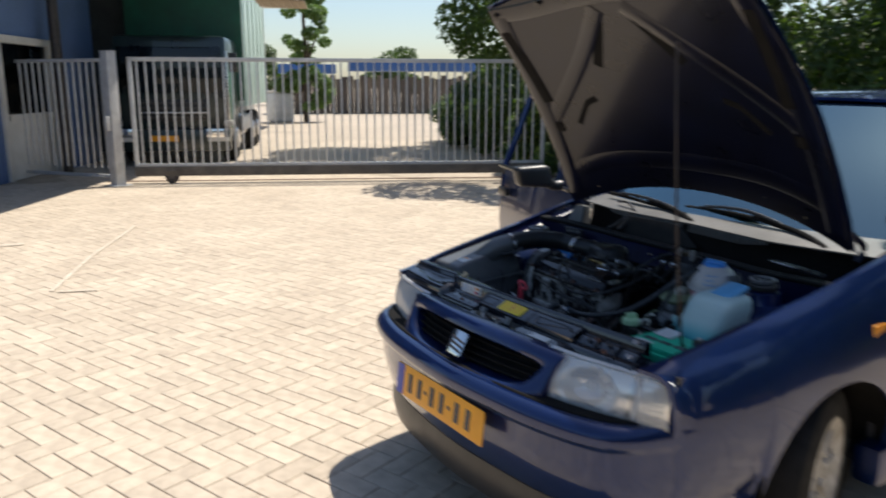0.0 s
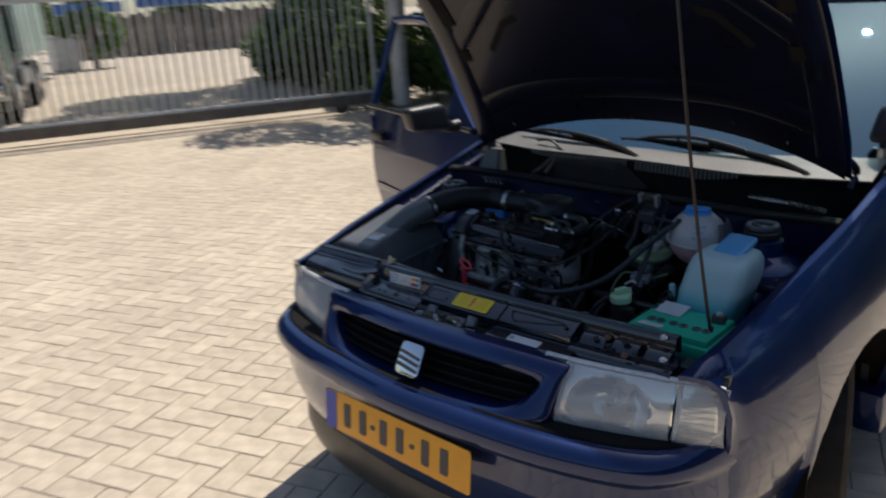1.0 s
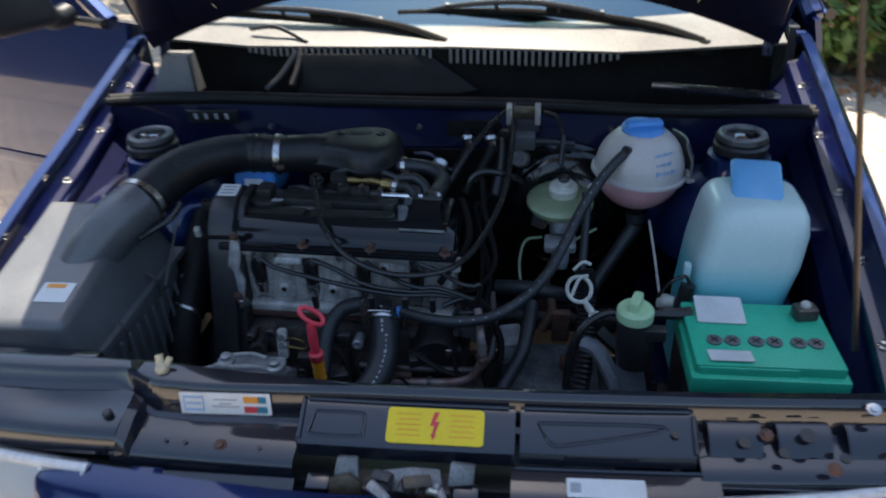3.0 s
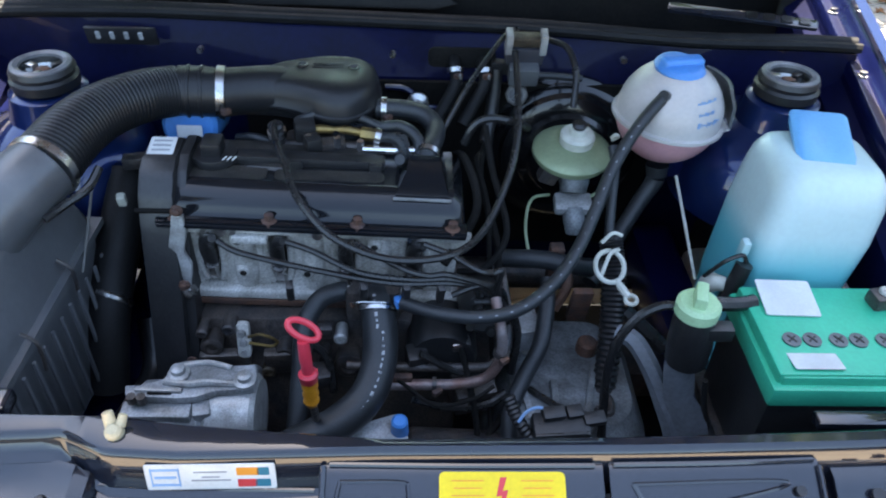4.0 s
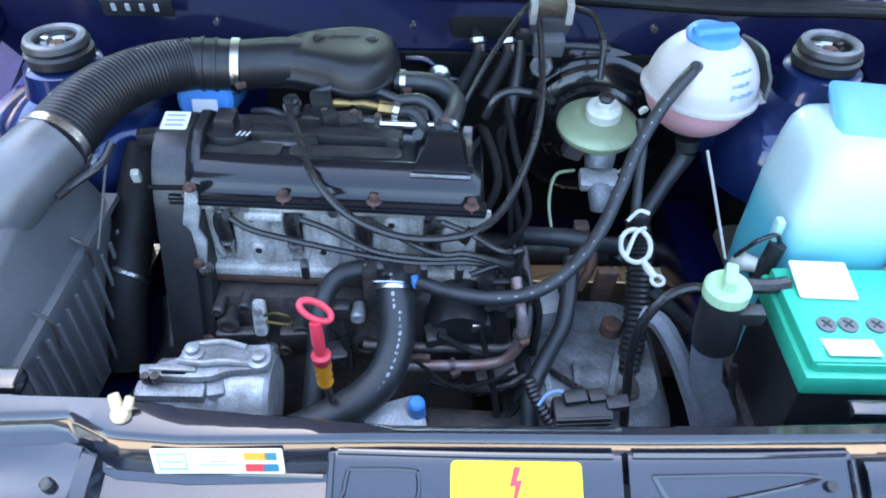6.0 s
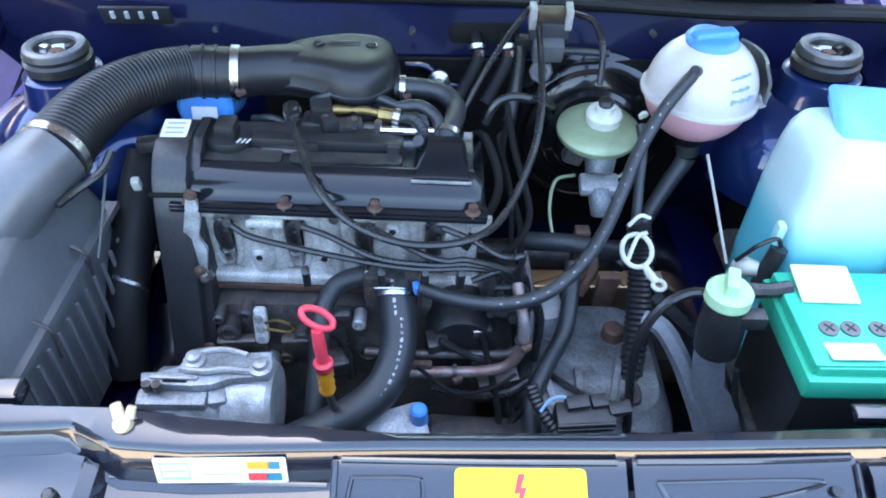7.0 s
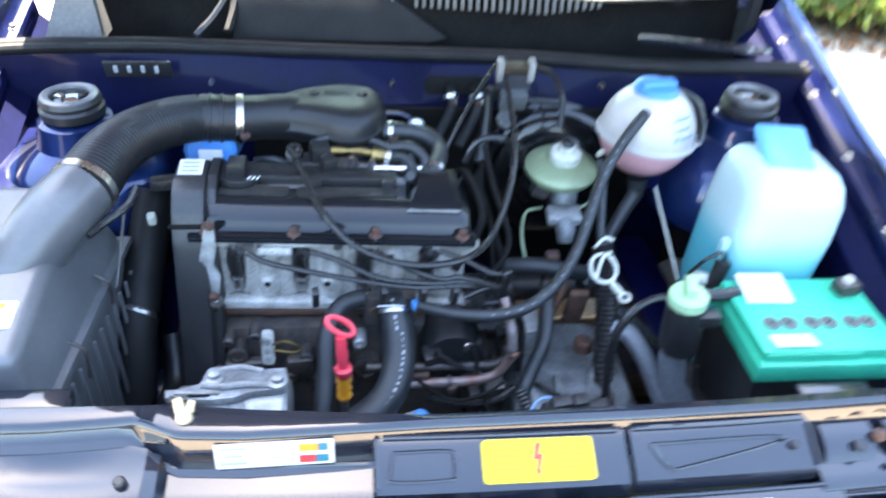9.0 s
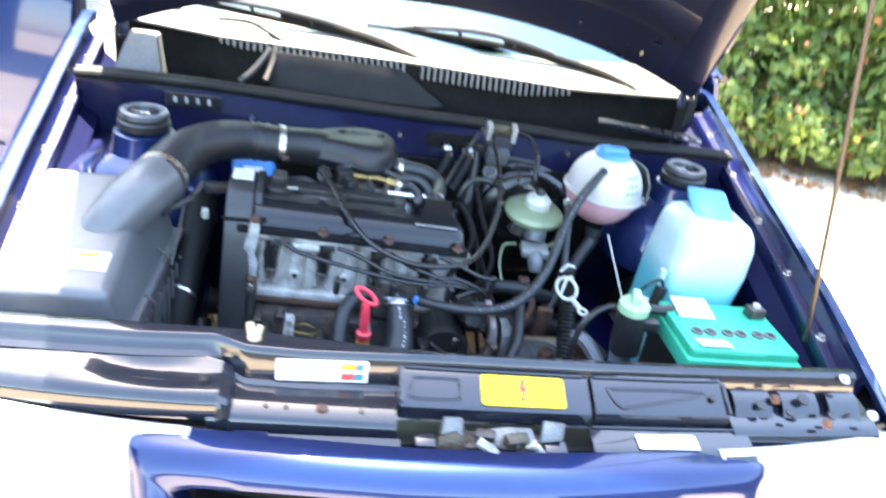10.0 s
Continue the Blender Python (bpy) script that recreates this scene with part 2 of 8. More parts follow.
ROOF_BROWN = mat("soffit_boards", (0.36, 0.29, 0.20), 0.7, 0, (0.28, 0.22, 0.15), 3, 0.2, 20, fine=0.15)


def level_mat(name, low, high, z0, z1):
    """Milky plastic tinted by the fluid behind it, up to the soft edge of its level."""
    m = mat(name, high, 0.33, 0, tuple(c * 0.96 for c in high), 9, 0.03, 80, fine=0.03)
    n, l = m.node_tree.nodes, m.node_tree.links
    b = n["Principled BSDF"]
    src = b.inputs["Base Color"].links[0].from_socket
    tc = n.new("ShaderNodeTexCoord")
    sp = n.new("ShaderNodeSeparateXYZ")
    l.new(tc.outputs["Object"], sp.inputs[0])
    mr = n.new("ShaderNodeMapRange")
    mr.interpolation_type = "SMOOTHSTEP"
    mr.inputs["From Min"].default_value, mr.inputs["From Max"].default_value = z0, z1
    l.new(sp.outputs["Z"], mr.inputs["Value"])
    mx = n.new("ShaderNodeMix")
    mx.data_type = "RGBA"
    mx.inputs[6].default_value = (*low, 1)
    l.new(mr.outputs["Result"], mx.inputs[0])
    l.new(src, mx.inputs[7])
    l.new(mx.outputs[2], b.inputs["Base Color"])
    b.inputs["Subsurface Weight"].default_value = 0.25
    b.inputs["Subsurface Radius"].default_value = (0.02, 0.025, 0.025)
    return m


WASHER = level_mat("washer_bottle_plastic", (0.09, 0.45, 0.50), (0.47, 0.61, 0.60), 0.73, 0.80)


def leaf_mat(name, a, b):
    m = mat(name, a, 0.45, 0, b, 0.8, spec=0.4, random_hue=0.45, fine=0.1)
    n, l = m.node_tree.nodes, m.node_tree.links
    p = n["Principled BSDF"]
    tr = n.new("ShaderNodeBsdfTranslucent")
    tr.inputs["Color"].default_value = (a[0] * 1.6, a[1] * 1.7, a[2] * 0.8, 1)
    mx = n.new("ShaderNodeMixShader")
    mx.inputs[0].default_value = 0.35
    l.new(p.outputs[0], mx.inputs[1])
    l.new(tr.outputs[0], mx.inputs[2])
    l.new(mx.outputs[0], n["Material Output"].inputs["Surface"])
    return m


LEAF = leaf_mat("hedge_leaf", (0.15, 0.235, 0.075), (0.05, 0.10, 0.03))
LEAF_DARK = leaf_mat("tree_leaf", (0.075, 0.125, 0.032), (0.032, 0.062, 0.017))
LEAF_BRIGHT = leaf_mat("shrub_leaf", (0.27, 0.34, 0.10), (0.11, 0.17, 0.045))
LEAF_DRY = mat("dry_leaf", (0.30, 0.13, 0.05), 0.8, 0, (0.18, 0.08, 0.03), 3, random_hue=0.4)


def glass_mat(name, tint, rough=0.02, ior=1.45):
    m = bpy.data.materials.new(name)
    m.use_nodes = True
    n, l = m.node_tree.nodes, m.node_tree.links
    gl = n.new("ShaderNodeBsdfGlossy")
    gl.inputs["Roughness"].default_value = rough
    tr = n.new("ShaderNodeBsdfTransparent")
    tr.inputs["Color"].default_value = (*tint, 1)
    fr = n.new("ShaderNodeFresnel")
    fr.inputs["IOR"].default_value = ior
    mx = n.new("ShaderNodeMixShader")
    l.new(fr.outputs[0], mx.inputs[0])
    l.new(tr.outputs[0], mx.inputs[1])
    l.new(gl.outputs[0], mx.inputs[2])
    l.new(mx.outputs[0], n["Material Output"].inputs["Surface"])
    return m


# blue put into the glass's reflections, with a high IOR, for a brighter sky
SKY_REFLECTION_TINT = (0.62, 0.92, 1.0, 1)
SCREEN = glass_mat("tinted_car_glass", (0.30, 0.38, 0.40), 0.004, 3.2)
SCREEN.node_tree.nodes["Glossy BSDF"].inputs["Color"].default_value = SKY_REFLECTION_TINT
PANE = glass_mat("dark_pane_glass", (0.25, 0.30, 0.34), 0.03, 1.5)
LENS = glass_mat("lamp_lens", (0.95, 0.95, 0.94), 0.03, 1.5)
ln = LENS.node_tree
scatter = ln.nodes.new("ShaderNodeBsdfDiffuse")
scatter.inputs["Color"].default_value = (0.92, 0.92, 0.90, 1)
blend = ln.nodes.new("ShaderNodeMixShader")
blend.inputs[0].default_value = 0.23
ln.links.new(ln.nodes["Mix Shader"].outputs[0], blend.inputs[1])
ln.links.new(scatter.outputs[0], blend.inputs[2])
ln.links.new(blend.outputs[0], ln.nodes["Material Output"].inputs["Surface"])


# ---- builders ----
def part(name, bm, material, parent=None, label="", smooth=True):
    """One mesh object from a bmesh, in the space of its parent."""
    me = bpy.data.meshes.new(name)
    bmesh.ops.recalc_face_normals(bm, faces=bm.faces)
    bm.to_mesh(me)
    bm.free()
    me.materials.append(material)
    if smooth:
        me.shade_smooth()
        me.set_sharp_from_angle(angle=radians(38))
    ob = new(name, me)
    ob.parent = parent
    if label:
        tagged(ob, label)
    return ob


def thing(name, label, category, at=(0, 0, 0), rz=0.0, group="", kind=""):
    ob = new(name)
    ob.empty_display_size = 0.1
    ob.matrix_basis = pose(*at, 0, 0, rz)
    return tagged(ob, label, category, group, kind)


def bevelled(bm, width, seg=2):
    if width:
        bmesh.ops.bevel(bm, geom=list(bm.edges), offset=width, segments=seg, profile=0.6, affect="EDGES", clamp_overlap=True)
    return bm


def box(c, s, bevel=0.0, rot=(0, 0, 0), bm=None, seg=2):
    b = bmesh.new()
    bmesh.ops.create_cube(b, size=1.0, matrix=Matrix.Diagonal((*s, 1)))
    bevelled(b, bevel, seg)
    bmesh.ops.transform(b, matrix=pose(*c, *rot), verts=b.verts)
    return merge(bm, b)


def merge(bm, b):
    if bm is None:
        return b
    tmp = bpy.data.meshes.new("tmp")
    b.to_mesh(tmp)
    b.free()
    bm.from_mesh(tmp)
    bpy.data.meshes.remove(tmp)
    return bm


def loft(rings, closed=True, caps=True, bm=None):
    b = bmesh.new()
    rows = [[b.verts.new(p) for p in r] for r in rings]
    n = len(rows[0])
    for r0, r1 in zip(rows, rows[1:]):
        for i in range(n if closed else n - 1):
            j = (i + 1) % n
            b.faces.new((r0[i], r0[j], r1[j], r1[i]))
    if caps and closed:
        b.faces.new(rows[0][::-1])
        b.faces.new(rows[-1])
    return merge(bm, b)


def spline(points, n=8):
    """A smooth line through points (Catmull-Rom)."""
    p = [Vector(q) for q in points]
    p = [p[0] * 2 - p[1]] + p + [p[-1] * 2 - p[-2]]
    out = []
    for a, b, c, d in zip(p, p[1:], p[2:], p[3:]):
        for k in range(n):
            t = k / n
            out.append(0.5 * (2 * b + (c - a) * t + (2 * a - 5 * b + 4 * c - d) * t * t + (3 * b - 3 * c + d - a) * t ** 3))
    return out + [p[-2]]


def tube(points, r, seg=12, n=8, smooth=True, bm=None, ribs=0.0, every=2, caps=True, flat=1.0):
    """A hose or rod along a line; r is a number or one for each given point; ribs: the depth of corrugations."""
    pts = spline(points, n) if smooth else [Vector(p) for p in points]
    m = len(pts)
    if isinstance(r, (int, float)):
        rad = [r] * m
    else:
        rad = [np.interp(i / (m - 1) * (len(r) - 1), range(len(r)), r) for i in range(m)]
    rings, up = [], Vector((0.13, 0.21, 0.97)).normalized()
    for i, p in enumerate(pts):
        d = (pts[min(i + 1, m - 1)] - pts[max(i - 1, 0)]).normalized()
        side = d.cross(up)
        if side.length < 0.05:
            side = d.cross(Vector((1, 0, 0)))
        side.normalize()
        top = side.cross(d).normalized()
        rr = rad[i] + (ribs if (i // every) % 2 else 0)
        rings.append([p + side * math.cos(a) * rr + top * math.sin(a) * rr * flat for a in (2 * math.pi * k / seg for k in range(seg))])
    return loft(rings, True, caps, bm)


def lathe(profile, m=None, seg=24, bm=None, caps=True):
    """A turned body from (radius, height) pairs about the z axis of the pose m."""
    rings = [[Vector((max(r, 1e-4) * math.cos(2 * math.pi * k / seg), max(r, 1e-4) * math.sin(2 * math.pi * k / seg), z)) for k in range(seg)] for r, z in profile]
    b = loft(rings, True, caps)
    if m is not None:
        bmesh.ops.transform(b, matrix=m, verts=b.verts)
    return merge(bm, b)


def cyl(p0, p1, r0, r1=None, seg=16, bm=None, bevel=0.0):
    p0, p1 = Vector(p0), Vector(p1)
    r1 = r0 if r1 is None else r1
    h = (p1 - p0).length
    m = Matrix.Translation(p0) @ (p1 - p0).to_track_quat("Z", "Y").to_matrix().to_4x4()
    e = min(bevel, h / 3, r0 / 2)
    prof = [(r0, 0), (r1, h)] if not e else [(r0 - e, 0), (r0, e), (r1, h - e), (r1 - e, h)]
    return lathe(prof, m, seg, bm)


def prism(outline, depth, m, bevel=0.0, bm=None):
    """A flat outline (x, y), extruded by depth along z of the pose m."""
    b = bmesh.new()
    vs = [b.verts.new((x, y, 0)) for x, y in outline]
    f = b.faces.new(vs)
    r = bmesh.ops.extrude_face_region(b, geom=[f])
    bmesh.ops.translate(b, vec=(0, 0, depth), verts=[v for v in r["geom"] if isinstance(v, bmesh.types.BMVert)])
    bevelled(b, bevel)
    bmesh.ops.transform(b, matrix=m, verts=b.verts)
    return merge(bm, b)


def rounded(w, h, r, n=5):
    """The outline of a rounded rectangle about the origin."""
    out = []
    for cx, cy, a0 in ((w / 2 - r, h / 2 - r, 0), (-w / 2 + r, h / 2 - r, 90), (-w / 2 + r, -h / 2 + r, 180), (w / 2 - r, -h / 2 + r, 270)):
        out += [(cx + r * math.cos(radians(a0 + 90 * k / n)), cy + r * math.sin(radians(a0 + 90 * k / n))) for k in range(n + 1)]
    return out


def solid(grid, thick, bm=None):
    """A bent panel: rows of points, thickened by an even shift along its own normals."""
    nr, nc = len(grid), len(grid[0])
    back, last = [], Vector((0, 0, 1))
    for i in range(nr):
        row = []
        for j in range(nc):
            du = grid[min(i + 1, nr - 1)][j] - grid[max(i - 1, 0)][j]
            dv = grid[i][min(j + 1, nc - 1)] - grid[i][max(j - 1, 0)]
            nn = du.cross(dv)
            if nn.length > 1e-7:
                last = nn.normalized()
            row.append(grid[i][j] - last * thick)
        back.append(row)
    b = bmesh.new()
    A = [[b.verts.new(p) for p in r] for r in grid]
    B = [[b.verts.new(p) for p in r] for r in back]
    for i in range(nr - 1):
        for j in range(nc - 1):
            b.faces.new((A[i][j], A[i][j + 1], A[i + 1][j + 1], A[i + 1][j]))
            b.faces.new((B[i][j], B[i + 1][j], B[i + 1][j + 1], B[i][j + 1]))
    edge = [(0, j) for j in range(nc)] + [(i, nc - 1) for i in range(1, nr)] + [(nr - 1, j) for j in range(nc - 2, -1, -1)] + [(i, 0) for i in range(nr - 2, 0, -1)]
    for (i, j), (k, l) in zip(edge, edge[1:] + edge[:1]):
        b.faces.new((A[i][j], B[i][j], B[k][l], A[k][l]))
    return merge(bm, b)


def sheet_at(p, ux, uy, z=0.0):
    """The pose of a flat thing whose x and y axes run along ux and uy at p."""
    ux = Vector(ux).normalized()
    uz = ux.cross(Vector(uy)).normalized()
    uy = uz.cross(ux)
    return Matrix.Translation(Vector(p) + uz * z) @ Matrix((ux, uy, uz)).transposed().to_4x4()


def leaves(name, clumps, count, size, material, parent=None, seed=1, flat=0.6, label=""):
    """A crown of many small bent leaves in a set of clumps (x, y, z, rx, ry, rz)."""
    rng = np.random.default_rng(seed)
    c = np.array(clumps, float)
    vol = c[:, 3] * c[:, 4] * c[:, 5]
    which = rng.choice(len(c), count, p=vol / vol.sum())
    d = rng.normal(size=(count, 3))
    d /= np.linalg.norm(d, axis=1)[:, None]
    rad = rng.uniform(0.45, 1.08, count) ** 0.6
    p = c[which, :3] + d * c[which, 3:] * rad[:, None]
    nrm = d * 0.7 + rng.normal(size=(count, 3)) * 0.6 + np.array((0, 0, flat))
    nrm /= np.linalg.norm(nrm, axis=1)[:, None]
    t = np.cross(nrm, rng.normal(size=(count, 3)))
    t /= np.linalg.norm(t, axis=1)[:, None]
    s = np.cross(nrm, t)
    L = (size * rng.uniform(0.6, 1.35, count))[:, None]
    v = np.empty((count, 6, 3))
    v[:, 0] = p - t * L * 0.5
    v[:, 1] = p - t * L * 0.08 + s * L * 0.30 - nrm * L * 0.08
    v[:, 2] = p + t * L * 0.55 - nrm * L * 0.12
    v[:, 3] = p - t * L * 0.08 - s * L * 0.30 - nrm * L * 0.08
    v[:, 4] = p - t * L * 0.05 + nrm * L * 0.03
    v[:, 5] = p + t * L * 0.28 + nrm * L * 0.01
    faces = []
    for i in range(count):
        k = i * 6
        faces += [(k, k + 1, k + 4), (k + 1, k + 2, k + 5, k + 4), (k, k + 4, k + 3), (k + 4, k + 5, k + 2, k + 3)]
    me = bpy.data.meshes.new(name)
    me.from_pydata(v.reshape(-1, 3).tolist(), [], faces)
    me.materials.append(material)
    ob = new(name, me)
    ob.parent = parent
    if label:
        tagged(ob, label)
    return ob


# ---- ground ----
bm = bmesh.new()
vs = [bm.verts.new(p) for p in ((-3000, -3000, -0.014), (3000, -3000, -0.014), (3000, 3000, -0.014), (-3000, 3000, -0.014))]
bm.faces.new(vs)
ground = tagged(part("ground", bm, YARD, None, smooth=False), "sandy ground under and around the brick paving", "ground", kind="structure")

# ---- car ----
car = thing("car", "dark blue hatchback parked on brick paving with its hood propped open", "car")
AXLE_F, AXLE_R, WHEEL_R, ARCH_R = 0.91, 3.35, 0.285, 0.335


def ridge(y):
    """The upper inner edge of the fender: half width and height."""
    return (float(np.interp(y, (0.14, 0.25, 0.45, 0.70, 0.96, 1.2), (0.630, 0.652, 0.676, 0.700, 0.718, 0.728))),
            float(np.interp(y, (0.14, 0.25, 0.45, 0.65, 0.81, 0.96, 1.2), (0.733, 0.753, 0.797, 0.836, 0.864, 0.897, 0.952))))


def flank(y):
    return float(np.interp(y, (0.14, 0.22, 0.35, 0.45, 0.6, 0.9, 1.2, 2.5, 3.4, 3.9), (0.69, 0.722, 0.754, 0.771, 0.789, 0.803, 0.810, 0.815, 0.80, 0.72)))


def arch(y, axle):
    d = ARCH_R ** 2 - (y - axle) ** 2
    return WHEEL_R + math.sqrt(d) if d > 0 else 0.0


def fender(s):
    ys = [0.20] + list(np.linspace(0.275, AXLE_F - ARCH_R + 0.005, 9)) + [AXLE_F + ARCH_R * math.sin(a) for a in np.linspace(-1.45, 1.45, 15)] + [1.21, 1.24]
    rows = []
    for y in ys:
        xr, zr = ridge(y)
        xo = flank(y)
        front = y < AXLE_F - ARCH_R - 0.01
        low = 0.24 if front else max(arch(y, AXLE_F), 0.24)
        deep = zr - low
        line = [(xr, zr), (xr + 0.010, zr + 0.002)]
        for k in (0.05, 0.10, 0.17, 0.26, 0.38, 0.54, 0.76, 1.0):
            # a round shoulder, an upright flank, then a tuck towards the sill
            d = k * deep
            z = zr - d
            tuck = float(np.interp(z, (0.24, 0.38, 0.50), (0.055 if front else 0.03, 0.035 if front else 0.008, 0.0)))
            line.append((xr + (xo - xr) * float(np.interp(d, (0.0, 0.008, 0.025, 0.05, 0.085, 0.13, 0.19, 0.26), (0.12, 0.22, 0.37, 0.52, 0.68, 0.83, 0.95, 1.0))) - tuck, z))
        rows.append([Vector((s * x, y, z)) for x, z in line])
    # the front edge runs round the indicator's top and outer side
    nose = [(0.640, 0.190, 0.744), (0.656, 0.195, 0.746), (0.692, 0.208, 0.741), (0.713, 0.222, 0.722), (0.7235, 0.235, 0.665), (0.7245, 0.234, 0.602), (0.706, 0.245, 0.540), (0.694, 0.255, 0.45), (0.685, 0.26, 0.35), (0.675, 0.26, 0.24)]
    rows[0] = [Vector((s * x, y, z)) for x, y, z in nose]
    return part("fender", solid(rows, 0.012 if s > 0 else -0.014), PAINT, car)


for s in (-1, 1):
    f = fender(s)
    lamp = prism(rounded(0.075, 0.042, 0.012), 0.010, sheet_at((s * 0.801, 1.065, 0.757), (0, 1, 0), (0, 0, s)), 0.003)
    part("side_indicator", lamp, AMBER, f, "small amber side indicator")
    # wheel arch liner
    rows = [[Vector((s * x, AXLE_F + 0.35 * math.cos(a), WHEEL_R + 0.35 * math.sin(a))) for x in (0.79, 0.60)] for a in np.linspace(0, math.pi, 15)]
    part("arch_liner", solid(rows, 0.008), LINER, car)


def wheel(at):
    x, y = at
    s = 1 if x > 0 else -1
    w = new("wheel")
    w.parent = car
    w.matrix_basis = Matrix.Translation((x, y, WHEEL_R)) @ pose(0, 0, 0, 0, 0, 17 if y < 2 else 0) @ pose(0, 0, 0, 0, 90 * s, 0)
    part("tyre", lathe([(0.19, -0.085), (0.245, -0.09), (0.275, -0.075), (0.285, -0.05), (0.285, 0.05), (0.275, 0.075), (0.245, 0.09), (0.19, 0.085)], seg=40, caps=False), TYRE, w, "black rubber tyre")
    rim = lathe([(0.03, 0.045), (0.06, 0.055), (0.10, 0.045), (0.15, 0.06), (0.18, 0.075), (0.195, 0.086), (0.195, -0.08), (0.02, -0.08)], seg=40)
    for k in range(8):
        a = k * math.pi / 4
        box((0.115 * math.cos(a), 0.115 * math.sin(a), 0.058), (0.10, 0.03, 0.02), 0.006, (0, 0, math.degrees(a)), rim)
    part("rim", rim, ALU, w, "silver wheel cover")


for p in ((-0.685, AXLE_F), (0.685, AXLE_F), (-0.715, AXLE_R), (0.715, AXLE_R)):
    wheel(p)

# front bumper, swept along its plan line
SIDE = [(0.792, 0.572, 0), (0.768, 0.42, 0), (0.735, 0.28, 0), (0.680, 0.152, 0), (0.592, 0.078, 0), (0.43, 0.028, 0), (0.24, 0.003, 0)]
PLAN = spline([(-x, y, z) for x, y, z in SIDE] + [(0, -0.012, 0)] + SIDE[::-1], 4)


def swept(profile, plan=PLAN):
    rows = []
    for i, p in enumerate(plan):
        d = (plan[min(i + 1, len(plan) - 1)] - plan[max(i - 1, 0)]).normalized()
        out = Vector((d.y, -d.x, 0))
        fade = float(np.interp(abs(p.x), (0.64, 0.76), (1.0, 0.12)))
        rows.append([Vector((p.x, p.y, z)) + out * (o * fade if o > 0 else o) for o, z in profile])
    return rows


bumper = part("front_bumper", loft(swept([(-0.10, 0.600), (-0.03, 0.612), (0.0, 0.610), (0.020, 0.596), (0.028, 0.575), (0.024, 0.556), (0.008, 0.543), (0.004, 0.53),
              (0.000, 0.48), (-0.010, 0.42), (-0.026, 0.36), (-0.042, 0.325), (-0.09, 0.32), (-0.10, 0.45)]), True, True), PAINT, car, "dark blue painted bumper")
part("bumper_gap", loft(swept([(-0.100, 0.604), (-0.100, 0.612), (-0.034, 0.6170), (-0.024, 0.6165), (-0.020, 0.6125), (-0.020, 0.604)]), True, True), LINER, bumper, "black joint between lamps and bumper")
part("valance", loft(swept([(-0.042, 0.322), (-0.038, 0.30), (-0.036, 0.26), (-0.05, 0.20), (-0.10, 0.185), (-0.10, 0.318)]), True, True), BLACK, car, "black plastic lower valance")
# number plate: yellow with a blue band, characters as plain bars
plate = part("number_plate", prism(rounded(0.52, 0.11, 0.008), 0.004, sheet_at((0, -0.036, 0.487), (1, 0, 0), (0, 0.12, 1)), 0.001), PLATE_Y, car, "yellow number plate with a blue band")
PM = sheet_at((0, -0.0405, 0.487), (1, 0, 0), (0, 0.12, 1))
part("plate_band", prism(rounded(0.044, 0.106, 0.006), 0.0012, PM @ pose(-0.236, 0, 0)), PLATE_B, plate)
for k, x in enumerate((-0.17, -0.108, -0.03, 0.03, 0.118, 0.18)):
    part("plate_character", prism(rounded(0.026, 0.066, 0.005), 0.0012, PM @ pose(x, 0, 0)), INK, plate)
for x in (-0.07, 0.073):
    part("plate_dash", prism(rounded(0.016, 0.012, 0.003), 0.0012, PM @ pose(x, 0, 0)), INK, plate)


# grille with its surround
def gy(x, z):
    return 0.066 + 0.32 * x * x + (z - 0.70) * 0.55


grille = part("grille_surround", bmesh.new(), PAINT, car, "dark blue grille surround")
OUTER = spline([(0.0, 0.750, 0), (0.20, 0.747, 0), (0.36, 0.738, 0), (0.405, 0.732, 0), (0.413, 0.722, 0), (0.408, 0.690, 0), (0.402, 0.650, 0), (0.396, 0.616, 0), (0.36, 0.606, 0), (0.20, 0.603, 0), (0.0, 0.602, 0)], 4)
INNER = spline([(0.0, 0.708, 0), (0.18, 0.706, 0), (0.30, 0.699, 0), (0.345, 0.692, 0), (0.352, 0.684, 0), (0.347, 0.672, 0), (0.330, 0.652, 0), (0.300, 0.634, 0), (0.25, 0.622, 0), (0.13, 0.618, 0), (0.0, 0.617, 0)], 4)


def bow(line):
    half = [(p.x, p.y) for p in line]
    return half + [(-x, z) for x, z in half[-2:0:-1]]


def bow_ring(k, push):
    return [Vector((x0 + (x1 - x0) * k, gy(x0 + (x1 - x0) * k, z0 + (z1 - z0) * k) + push, z0 + (z1 - z0) * k)) for (x0, z0), (x1, z1) in zip(bow(OUTER), bow(INNER))]


bm = loft([bow_ring(0, 0.030), bow_ring(0, 0.002), bow_ring(0.12, -0.008), bow_ring(0.45, -0.014), bow_ring(0.8, -0.010), bow_ring(0.95, -0.002), bow_ring(1, 0.010), bow_ring(1, 0.045)], True, False)
bmesh.ops.recalc_face_normals(bm, faces=bm.faces)
bm.to_mesh(grille.data)
grille.data.shade_smooth()
grille.data.set_sharp_from_angle(angle=radians(50))
bm.free()
for z in np.linspace(0.632, 0.688, 4):
    w = 0.315 + 0.5 * (z - 0.632)
    rings = [[Vector((x, gy(x, z) + 0.024, z - 0.003)), Vector((x, gy(x, z) + 0.021, z)), Vector((x, gy(x, z) + 0.024, z + 0.003)), Vector((x, gy(x, z) + 0.044, z))] for x in np.linspace(-w, w, 15)]
    part("grille_slat", loft(rings), LINER, grille, "black plastic slat")
